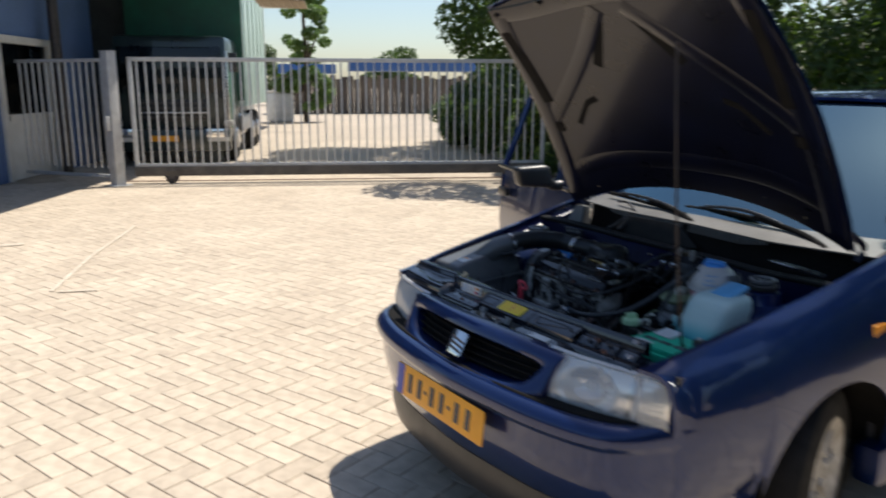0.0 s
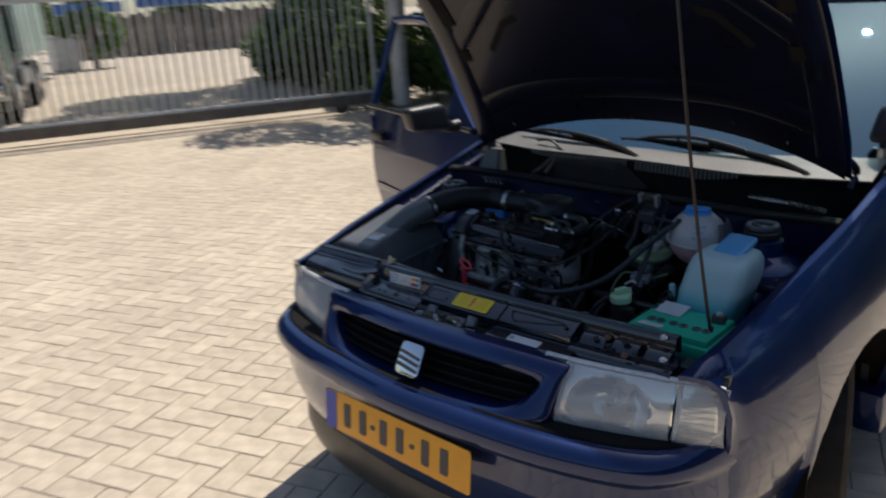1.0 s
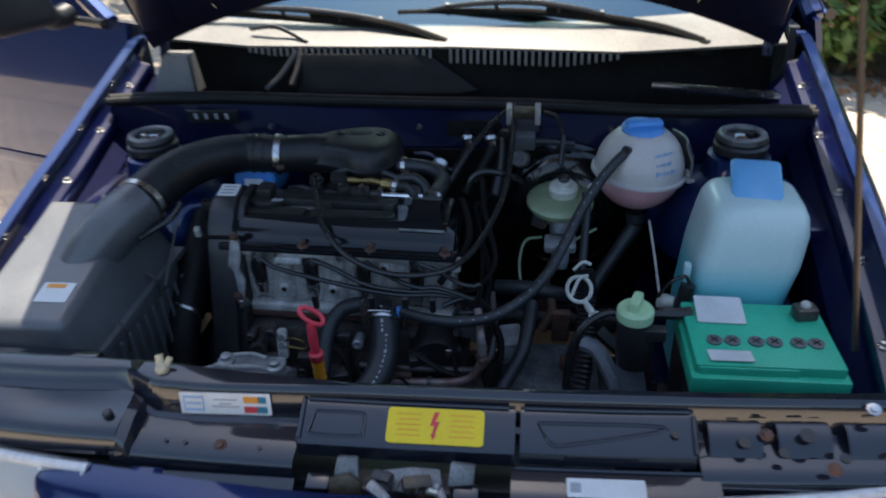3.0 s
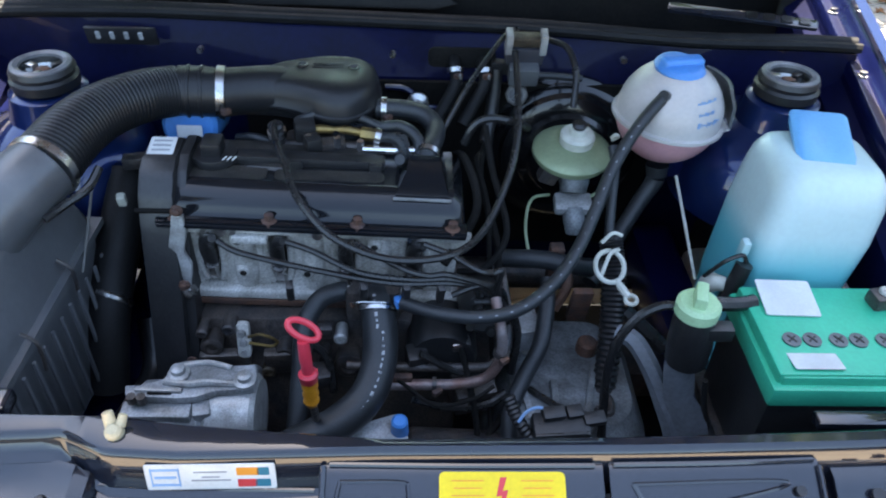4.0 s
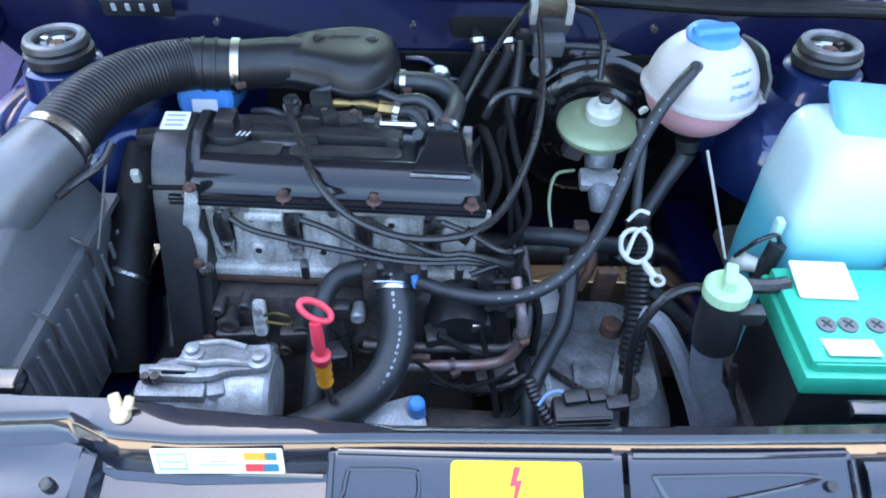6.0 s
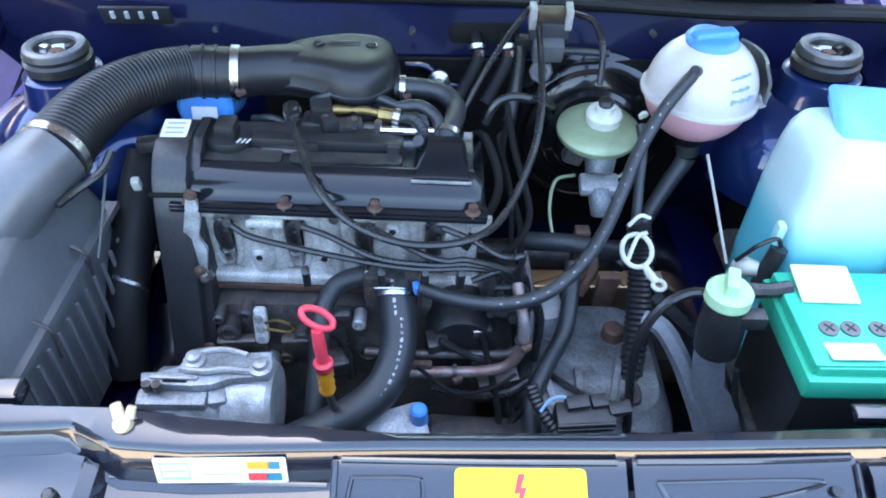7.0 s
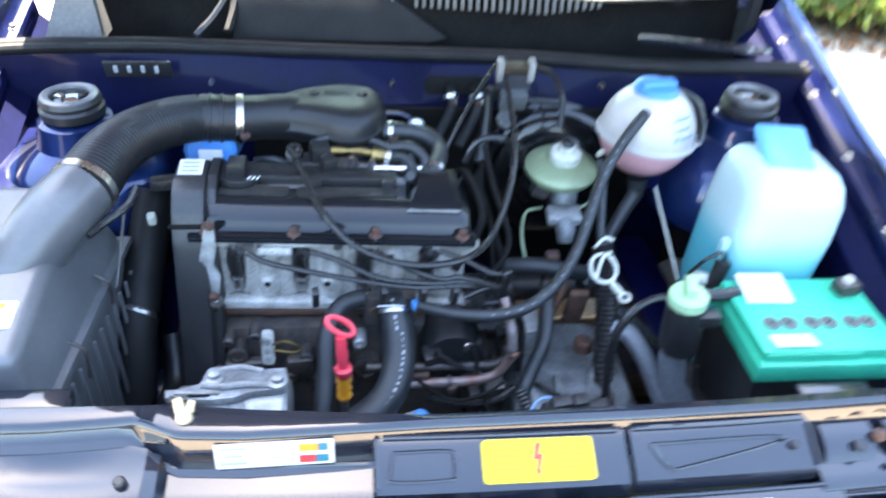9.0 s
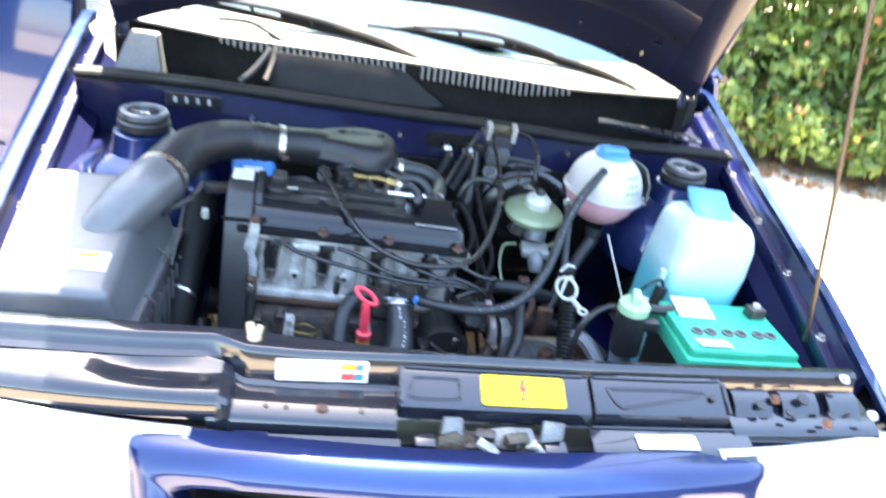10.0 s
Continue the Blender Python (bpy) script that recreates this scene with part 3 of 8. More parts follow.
rows = [[Vector((x, gy(x, z) + 0.05, z)) for x in np.linspace(-0.36, 0.36, 9)] for z in (0.60, 0.66, 0.73)]
part("grille_backing", solid(rows, 0.006), LINER, grille)
EM = sheet_at((0.014, gy(0.014, 0.671) - 0.010, 0.671), (1, 0, 0), (0, 0.55, 1))
badge = part("badge", prism(rounded(0.078, 0.082, 0.014), 0.012, EM, 0.003), CHROME, grille, "chrome square badge with dark stripes")
for k in (-1, 0, 1):
    part("badge_stripe", prism([(-0.034, -0.005), (0.034, -0.014), (0.034, -0.006), (-0.034, 0.004)], 0.002, EM @ pose(0, k * 0.016, 0.012)), INK, badge)


# headlamps
def headlamp(s):
    lampob = new("headlamp")
    lampob.parent = car
    tagged(lampob, "clear glass headlamp with a silver reflector")
    top = lambda x: 0.145 + 0.35 * (x - 0.38) ** 2 + 0.10 * (x - 0.38)
    bot = lambda x: 0.100 + 0.25 * (x - 0.38) ** 2 + 0.20 * (x - 0.38)

    def lens(x0, x1, push, nx=11, nv=6):
        rows = []
        for v in np.linspace(0, 1, nv):
            row = []
            for u in np.linspace(0, 1, nx):
                x = x0 + (x1 - x0) * u
                slant = -0.052 * (1 - v) * (1 - u) if x0 < 0.5 else 0.0
                y = bot(x) + (top(x) - bot(x)) * (v ** 1.25) - 0.012 * math.sin(math.pi * v) + push
                z0 = 0.612 - 0.060 * (x - 0.36)
                out = max(0.0, (x - 0.64) / 0.078)
                y += 0.030 * out ** 2.5
                z = z0 + 0.008 * out ** 2 + (0.736 - 0.022 * out ** 2.5 - z0) * v
                row.append(Vector((s * (x - slant), y, z)))
            rows.append(row)
        return rows
    ob = part("lens", solid(lens(0.350, 0.634, 0.0), 0.004), LENS, lampob, "clear fluted glass lens")
    ob.visible_shadow = False
    # a deep round bowl with flat silver shoulders beside and over it
    bowl = lens(0.354, 0.632, 0.0, 33, 19)
    for r in bowl:
        for p in r:
            d2 = ((abs(p.x) - 0.500) / 0.088) ** 2 + ((p.z - 0.655) / 0.062) ** 2
            p.y += 0.020 + 0.066 * max(0.0, 1 - d2) ** 0.85
    part("reflector", solid(bowl, 0.004), REFLECTOR, lampob, "silver reflector bowl")
    part("bulb_shield", lathe([(0.001, 0.03), (0.014, 0.027), (0.02, 0.0), (0.022, -0.03)], sheet_at((s * 0.505, 0.175, 0.672), (1, 0, 0), (0, 0, 1), 0), 14), STEEL, lampob)
    o2 = part("indicator_lens", solid(lens(0.643, 0.721, 0.0, 9), 0.004), LENS, lampob, "clear ribbed indicator lens")
    o2.visible_shadow = False
    part("indicator_bowl", solid([[p + Vector((-s * 0.006, 0.035, 0)) for p in r] for r in lens(0.645, 0.714, 0.0, 9)], 0.004), REFLECTOR, lampob)
    for k in range(9):
        z = 0.607 + k * 0.0145
        pts = [(s * x, bot(x) + (top(x) - bot(x)) * ((z - 0.59) / 0.14) + 0.010, z) for x in np.linspace(0.648, 0.712, 6)]
        part("lens_rib", tube(pts, 0.0022, 6, 2), LENS, o2)
    rim = tube([(s * x, top(x) + 0.006 + 0.03 * max(0.0, (x - 0.64) / 0.078) ** 2.5, 0.738 - 0.022 * max(0.0, (x - 0.64) / 0.078) ** 2.5) for x in np.linspace(0.345, 0.712, 14)], 0.007, 8, 2)
    tube([(s * 0.346, top(0.346), 0.738), (s * 0.376, bot(0.38) + 0.025, 0.67), (s * 0.400, bot(0.40), 0.610)], 0.006, 8, 4, bm=rim)
    tube([(s * x, bot(x) + 0.002, 0.608 - 0.060 * (x - 0.36)) for x in np.linspace(0.398, 0.705, 10)], 0.006, 8, 2, bm=rim)
    tube([(s * 0.6385, top(0.6385) - 0.002, 0.735), (s * 0.6385, bot(0.6385) + 0.028, 0.665), (s * 0.6385, bot(0.6385) - 0.004, 0.597)], 0.005, 8, 4, bm=rim)
    part("rim", rim, GALV, lampob, "pale grey lamp rim")
    hb = loft([[Vector((s * x, top(x) + 0.006 + d, 0.735 - dz)) for x, d, dz in ((0.375, 0.095, 0), (0.71, 0.05, 0), (0.70, 0.13, 0.01), (0.385, 0.15, 0.01))],
               [Vector((s * x, bot(x) + 0.01 + d, 0.595 + dz)) for x, d, dz in ((0.36, 0.095, 0), (0.70, 0.05, 0), (0.70, 0.17, 0.0), (0.385, 0.17, 0.0))]])
    part("lamp_housing", hb, BLACK, lampob)


headlamp(-1)
headlamp(1)


# hood: outer skin, stamped inner frame, seal
HINGE, RISE = Vector((0, 1.16, 0.995)), radians(54.5)
HV = Vector((0, -math.cos(RISE), math.sin(RISE)))
HN = Vector((0, math.sin(RISE), math.cos(RISE)))


def hood_at(x, v, out=0.0):
    crown = 0.055 * (1 - (x / 0.66) ** 2) + 0.05 * math.sin(math.pi * min(max(v, 0), 1)) - 0.03 + 0.045 * max(0, 1 - max(v, 0)) ** 4 * (1 - (x / 0.66) ** 2)
    return HINGE + Vector((x, 0, 0)) + HV * v + HN * (crown + out)


def hood_half(v):
    return float(np.interp(v, (0, 0.1, 0.5, 0.9, 1.0), (0.665, 0.672, 0.655, 0.612, 0.585)))


def v_rear(x):
    return 0.088 * (1 - min(1, abs(x) / 0.665) ** 2.2) - 0.015


def v_front(x):
    return 1.055 - 0.055 * (abs(x) / 0.6) ** 2


hood = new("hood")
hood.parent = car
tagged(hood, "open dark blue hood leaning on its prop rod")


def hood_grid(out, inset=0.0, nu=25, nv=17):
    rows = []
    for v in np.linspace(0, 1, nv):
        row = []
        for u in np.linspace(-1, 1, nu):
            vv = v_rear(u * 0.66) + inset + (v_front(u * 0.6) - v_rear(u * 0.66) - 2 * inset) * v
            row.append(hood_at(u * (hood_half(vv) - inset), vv, out))
        rows.append(row)
    return rows


part("outer_skin", solid(hood_grid(0.0), 0.003), PAINT, hood)
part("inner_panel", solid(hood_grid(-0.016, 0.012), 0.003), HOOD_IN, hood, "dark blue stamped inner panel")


def rib(line, width, height=0.006, taper=0.8):
    """A raised stamped rib on the hood's underside along (x, v) points."""
    pts = spline([(x, v, 0) for x, v in line], 6)
    rings = []
    for i, p in enumerate(pts):
        d = (pts[min(i + 1, len(pts) - 1)] - pts[max(i - 1, 0)]).normalized()
        nn = Vector((-d.y, d.x, 0))
        q = [p - nn * width / 2, p - nn * width / 2 * taper, p + nn * width / 2 * taper, p + nn * width / 2]
        rings.append([hood_at(a.x, a.y, o) for a, o in zip(q, (-0.017, -0.017 - height, -0.017 - height, -0.017))])
    return loft(rings)


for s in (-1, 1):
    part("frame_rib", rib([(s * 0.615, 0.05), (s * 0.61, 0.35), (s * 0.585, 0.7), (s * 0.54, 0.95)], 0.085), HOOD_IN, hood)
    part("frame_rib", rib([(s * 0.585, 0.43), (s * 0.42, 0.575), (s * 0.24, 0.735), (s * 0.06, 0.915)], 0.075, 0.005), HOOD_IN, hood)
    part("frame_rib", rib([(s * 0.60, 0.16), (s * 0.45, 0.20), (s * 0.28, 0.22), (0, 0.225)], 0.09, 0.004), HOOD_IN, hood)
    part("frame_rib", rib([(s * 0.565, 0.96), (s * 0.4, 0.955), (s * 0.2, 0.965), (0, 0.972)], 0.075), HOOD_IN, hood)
    # raised dull black strips draw the shade of recesses and slots
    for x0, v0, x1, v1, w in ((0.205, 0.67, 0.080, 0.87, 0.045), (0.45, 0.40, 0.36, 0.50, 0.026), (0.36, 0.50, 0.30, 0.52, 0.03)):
        part("cutout", rib([(s * x0, v0), (s * (x0 + x1) / 2, (v0 + v1) / 2), (s * x1, v1)], w, 0.003, 0.9), LINER, hood, "dark strip standing in for the shade of a panel recess")
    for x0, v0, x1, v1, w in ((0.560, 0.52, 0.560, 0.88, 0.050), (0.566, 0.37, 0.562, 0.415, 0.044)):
        part("cutout", rib([(s * x0, v0), (s * (x0 + x1) / 2, (v0 + v1) / 2), (s * x1, v1)], w, 0.0075, 0.9), LINER, hood, "dark strip standing in for the shade of a frame slot")
    # hinge arm and rubber bumper
    part("hinge", tube([(s * 0.655, 1.17, 0.93), (s * 0.66, 1.19, 0.98), (s * 0.645, 1.13, 1.03), (s * 0.64, 1.08, 1.09)], 0.011, 8, 5), HOOD_IN, hood, "steel hood hinge")
    for x, v in ((0.5, 0.075), (0.34, 0.115), (0.12, 0.145)):
        part("clip", lathe([(0.001, 0.006), (0.008, 0.004), (0.009, 0)], sheet_at(hood_at(s * x, v, -0.018), (1, 0, 0), -HV), 10), CREAM, hood, "small plastic clip")
    for x, v in ((0.55, 0.965), (0.30, 0.985), (0.16, 0.985)):
        part("plug", lathe([(0.001, 0.004), (0.013, 0.003), (0.014, 0)], sheet_at(hood_at(s * x, v - 0.01, -0.034), (1, 0, 0), -HV), 12), BLACK_SOFT, hood)

# prop rod
part("prop_rod", tube([(0.612, 0.405, 0.775), (0.604, 0.398, 0.80), (0.541, 0.420, 1.135), (0.465, 0.466, 1.575), (0.455, 0.49, 1.60)], 0.0038, 8, 4), ROD, car, "thin brown steel prop rod")

# cowl below the windscreen
def cowl_edge(x):
    """The front edge of the cowl: depth and height at x."""
    return (float(np.interp(x, (-0.7, -0.45, -0.2, 0.05, 0.36, 0.7), (1.245, 1.165, 1.150, 1.142, 1.128, 1.20))),
            float(np.interp(x, (-0.7, -0.45, 0.0, 0.36, 0.7), (0.952, 0.955, 0.957, 0.948, 0.945))))


rows = []
for k in range(4):
    row = []
    for x in np.linspace(-0.70, 0.70, 29):
        y0, z0 = cowl_edge(x)
        y1 = 1.245 + 0.125 * (x / 0.7) ** 2
        row.append(Vector((x, y0 + (y1 - y0) * k / 3, z0 + (0.978 - z0) * (k / 3) ** 0.7)))
    rows.append(row)
part("cowl", solid(rows, 0.006), COWL, car, "sun-faded grey plastic cowl")


# windscreen, roof, pillars
def ws(u, v):
    """A point of the windscreen: u across (-1 to 1), v upwards (0 to 1)."""
    return Vector((u * (0.665 - 0.10 * v), 1.225 + 0.68 * v + (0.13 - 0.05 * v) * u * u, 0.972 + 0.448 * v - 0.012 * u * u + 0.025 * math.sin(math.pi * v)))


glass = part("windscreen", solid([[ws(u, v) for u in np.linspace(-1, 1, 15)] for v in np.linspace(0, 1, 9)], 0.005), SCREEN, car, "tinted windscreen with its sky reflection coloured blue")
glass.visible_shadow = False
part("windscreen_seal", tube([ws(u, -0.01) for u in np.linspace(-1.01, 1.01, 15)], 0.010, 8, 2), BLACK_SOFT, car)


def roof_pt(u, y):
    w = float(np.interp(y, (1.9, 2.3, 3.3, 3.6), (0.565, 0.585, 0.56, 0.52)))
    z = float(np.interp(y, (1.9, 2.1, 2.5, 3.3, 3.6), (1.425, 1.455, 1.465, 1.425, 1.36)))
    return Vector((u * w, y + 0.075 * u * u * (1 if y < 2.2 else 0), z + 0.022 * (1 - u * u) - 0.012))


part("roof", solid([[roof_pt(u, y) for u in np.linspace(-1, 1, 13)] for y in (1.905, 2.0, 2.2, 2.6, 3.0, 3.3, 3.55)], 0.012), PAINT, car)
for s in (-1, 1):
    part("pillar", tube([(s * 0.735, 1.36, 0.955), (s * 0.70, 1.42, 1.02), (s * 0.64, 1.68, 1.22), (s * 0.58, 1.93, 1.40), (s * 0.575, 2.3, 1.445), (s * 0.555, 3.0, 1.43), (s * 0.53, 3.5, 1.37)], 0.030, 10, 5), PAINT, car, "dark blue windscreen pillar and roof rail")
    part("pillar", tube([(s * 0.775, 2.45, 0.93), (s * 0.70, 2.46, 1.18), (s * 0.59, 2.48, 1.43)], 0.042, 10, 5), PAINT, car)
    part("pillar", tube([(s * 0.75, 3.55, 0.93), (s * 0.68, 3.48, 1.18), (s * 0.55, 3.38, 1.40)], 0.055, 10, 5), PAINT, car)
    part("rear_side_window", solid([[Vector((s * 0.785, 2.46, 0.93)), Vector((s * 0.765, 3.5, 0.95))], [Vector((s * 0.60, 2.48, 1.42)), Vector((s * 0.57, 3.36, 1.39))]], 0.005), SCREEN, car)
    # sill and rear quarter
    part("sill", box((s * 0.755, 1.85, 0.25), (0.10, 1.35, 0.14), 0.03), PAINT, car)
    rows = []
    for y in [2.44] + list(np.linspace(2.52, AXLE_R - ARCH_R - 0.01, 4)) + [AXLE_R + ARCH_R * math.sin(a) for a in np.linspace(-1.45, 1.45, 13)] + [3.72, 3.84]:
        xo = flank(y)
        low = max(arch(y, AXLE_R), 0.24)
        rows.append([Vector((s * x, y, max(z, low))) for x, z in ((xo - 0.035, 0.95), (xo - 0.008, 0.85), (xo, 0.66), (xo + 0.003, 0.5), (xo - 0.01, 0.3), (xo - 0.03, 0.24))])
    part("rear_quarter", solid(rows, 0.012 * s), PAINT, car)
part("tailgate", solid([[Vector((u * 0.72, 3.86 - 0.05 * u * u, 0.30)) for u in np.linspace(-1, 1, 9)], [Vector((u * 0.74, 3.90 - 0.06 * u * u, 0.6)) for u in np.linspace(-1, 1, 9)],
                        [Vector((u * 0.70, 3.84 - 0.06 * u * u, 0.95)) for u in np.linspace(-1, 1, 9)]], 0.02), PAINT, car)
part("rear_window", solid([[Vector((u * 0.68, 3.83 - 0.06 * u * u, 0.955)) for u in np.linspace(-1, 1, 9)], [Vector((u * 0.53, 3.56 - 0.03 * u * u, 1.37)) for u in np.linspace(-1, 1, 9)]], 0.005), SCREEN, car)
part("floor_pan", box((0, 2.55, 0.24), (1.45, 2.65, 0.03), 0.01), BLACK, car)


def door(s, hinge_turn, name):
    """A front door in its own space: u back from the hinge, w outwards, z up."""
    d = new(name)
    d.parent = car
    d.matrix_basis = Matrix.Translation((s * 0.80, 1.235, 0)) @ pose(0, 0, 0, 0, 0, hinge_turn)
    tagged(d, "open dark blue front door with its window wound down" if hinge_turn else "closed dark blue front door")
    edge = lambda z: float(np.interp(z, (0.28, 0.40, 0.62, 0.95, 1.0), (1.02, 1.07, 1.14, 1.17, 1.165)))
    rows = []
    for z in (0.29, 0.34, 0.42, 0.50, 0.60, 0.68, 0.76, 0.86, 0.94, 0.985):
        w = float(np.interp(z, (0.29, 0.42, 0.6, 0.68, 0.76, 0.94, 1.0), (-0.045, -0.012, 0.0, 0.001, -0.004, -0.03, -0.045)))
        rows.append([Vector((s * (w + 0.01 * math.sin(math.pi * u)), u * edge(z), z)) for u in np.linspace(0, 1, 11)])
    skin = part("skin", solid(rows, 0.012), PAINT, d)
    rows = [[Vector((s * -0.085, u * (edge(z) - 0.03) + 0.012, z)) for u in (0, 0.5, 1)] for z in (0.32, 0.6, 0.97)]
    part("inner_trim", solid(rows, 0.02), FABRIC, d, "dark inner door trim")
    part("door_edge", loft([[Vector((s * -0.01, edge(z) - 0.004, z)), Vector((s * -0.085, edge(z) - 0.02, z)), Vector((s * -0.085, edge(z) - 0.03, z)), Vector((s * -0.01, edge(z) - 0.016, z))] for z in (0.30, 0.45, 0.62, 0.95)]), PAINT, d)
    strip = tube([(s * -0.002, 0.03, 0.99), (s * 0.0, 0.5, 1.0), (s * -0.002, 1.15, 1.01)], 0.012, 8, 5)
    part("waist_strip", strip, BLACK_SOFT, d, "black rubber waist strip")
    part("rub_strip", box((s * 0.008, 0.57, 0.585), (0.014, 1.06, 0.035), 0.006), PAINT, d)
    fr = tube([(s * -0.03, 0.04, 0.985), (s * -0.06, 0.20, 1.09), (s * -0.13, 0.46, 1.27), (s * -0.185, 0.66, 1.40), (s * -0.205, 0.85, 1.432), (s * -0.20, 1.10, 1.435), (s * -0.19, 1.15, 1.41), (s * -0.11, 1.165, 1.18), (s * -0.035, 1.165, 0.99)], 0.022, 8, 5)
    part("window_frame", fr, PAINT, d, "blue window frame with black seals")
    tri = [[Vector((s * -0.03, 0.03, 0.99)), Vector((s * -0.028, 0.30, 0.995))], [Vector((s * -0.08, 0.28, 1.14)), Vector((s * -0.075, 0.31, 1.13))]]
    part("mirror_base", solid(tri, 0.02), PAINT, d)
    if not hinge_turn:
        pane = part("door_glass", solid([[Vector((s * -0.035, 0.10, 1.0)), Vector((s * -0.035, 1.15, 1.0))], [Vector((s * -0.135, 0.47, 1.25)), Vector((s * -0.12, 1.15, 1.22))], [Vector((s * -0.19, 0.72, 1.41)), Vector((s * -0.19, 1.14, 1.41))]], 0.004), SCREEN, d)
        pane.visible_shadow = False
    h = part("door_handle", box((s * 0.012, 1.03, 0.86), (0.03, 0.15, 0.05), 0.012), BLACK, d, "black door handle")
    # mirror
    mx, mz = (0.155, 1.055) if hinge_turn else (-0.055, 1.088)
    mir = bmesh.new()
    tube([(s * 0.0, 0.14, 1.005), (s * 0.3 * mx, 0.13, 1.005), (s * 0.55 * mx, 0.12, 1.03)], (0.028, 0.024, 0.03), 10, 4, bm=mir)
    mob = part("wing_mirror", mir, BLACK, d, "black wing mirror")
    b = box((0, 0, 0), (0.185, 0.085, 0.115), 0.032, (0, 0, 0), seg=4)
    for v in b.verts:
        v.co.z *= 1 - 0.12 * (s * v.co.x > 0)
        v.co.x += s * 0.25 * v.co.z
    bmesh.ops.transform(b, matrix=pose(s * mx, 0.13, mz, 0, 0, 0), verts=b.verts)
    part("housing", b, BLACK, mob)
    part("mirror_glass", box((s * mx, 0.174, mz), (0.15, 0.004, 0.085), 0.0), CHROME, mob)
    return d


door(-1, 71, "front_door")
door(1, 0, "front_door")


def seat(x):
    st = new("front_seat")
    st.parent = car
    tagged(st, "dark fabric front seat")
    part("cushion", box((x, 2.0, 0.55), (0.46, 0.5, 0.16), 0.06, seg=3), FABRIC, st)
    part("seat_back", box((x, 2.33, 0.86), (0.44, 0.13, 0.62), 0.06, (-14, 0, 0), seg=3), FABRIC, st)
    part("head_rest", box((x, 2.44, 1.22), (0.26, 0.09, 0.16), 0.04, (-14, 0, 0), seg=3), FABRIC, st)
    part("seat_base", box((x, 2.0, 0.36), (0.40, 0.44, 0.22), 0.02), BLACK, st)


seat(-0.34)
seat(0.34)
part("dashboard", loft([[Vector((x, 1.34 + 0.12 * (x / 0.66) ** 2, 0.945)), Vector((x, 1.60, 0.965)), Vector((x, 1.68, 0.90)), Vector((x, 1.64, 0.60)), Vector((x, 1.34, 0.60))] for x in np.linspace(-0.66, 0.66, 11)]), FABRIC, car, "dark grey dashboard")
part("steering_wheel", tube([(0.34 + 0.18 * math.cos(a), 1.80 + 0.08 * math.sin(a), 0.90 + 0.165 * math.sin(a)) for a in np.linspace(0, 2 * math.pi, 17)], 0.014, 8, 3), BLACK, car)
part("rear_bench", box((0, 3.15, 0.62), (1.2, 0.5, 0.5), 0.08), FABRIC, car)

# wipers
for pivot, arm, blade in (((-0.012, 1.168, 0.952), [(-0.012, 1.168, 0.960), (-0.10, 1.198, 0.984), (-0.20, 1.228, 0.998), (-0.33, 1.256, 1.006)], [(-0.60, 1.300, 1.004), (-0.46, 1.274, 1.000), (-0.33, 1.252, 0.994), (-0.19, 1.234, 0.986), (-0.09, 1.222, 0.978)]),
                          ((0.528, 1.190, 0.945), [(0.528, 1.190, 0.952), (0.45, 1.212, 0.976), (0.36, 1.232, 0.992), (0.20, 1.252, 1.012)], [(-0.13, 1.268, 1.002), (0.02, 1.262, 1.006), (0.16, 1.254, 1.006), (0.29, 1.242, 0.994), (0.40, 1.236, 0.980)])):
    w = part("wiper", tube(arm, (0.013, 0.011, 0.008, 0.006), 8, 5), LINER, car, "black windscreen wiper")
    part("pivot", lathe([(0.022, 0), (0.022, 0.016), (0.015, 0.026), (0.001, 0.028)], Matrix.Translation(Vector(pivot) - Vector((0, 0, 0.012)))), LINER, w)
    part("blade", tube(blade, 0.0075, 8, 5), LINER, w, "black wiper blade")
    q = spline(blade, 4)
    up = Vector((0, -0.006, 0.020))
    bridge = tube([q[1], q[4] + up * 0.8, q[8] + up * 1.1, q[12] + up * 0.8, q[15]], (0.004, 0.006, 0.007, 0.006, 0.004), 8, 5)
    for k in (3, 6, 10, 13):
        cyl(q[k], q[k] + up, 0.005, seg=8, bm=bridge)
    part("bridge", bridge, BLACK, w)
part("washer_jet_hose", tube([(-0.46, 1.21, 0.985), (-0.40, 1.20, 0.992), (-0.36, 1.19, 0.980), (-0.32, 1.17, 0.966)], 0.0045, 8, 5), BLACK_SOFT, car)

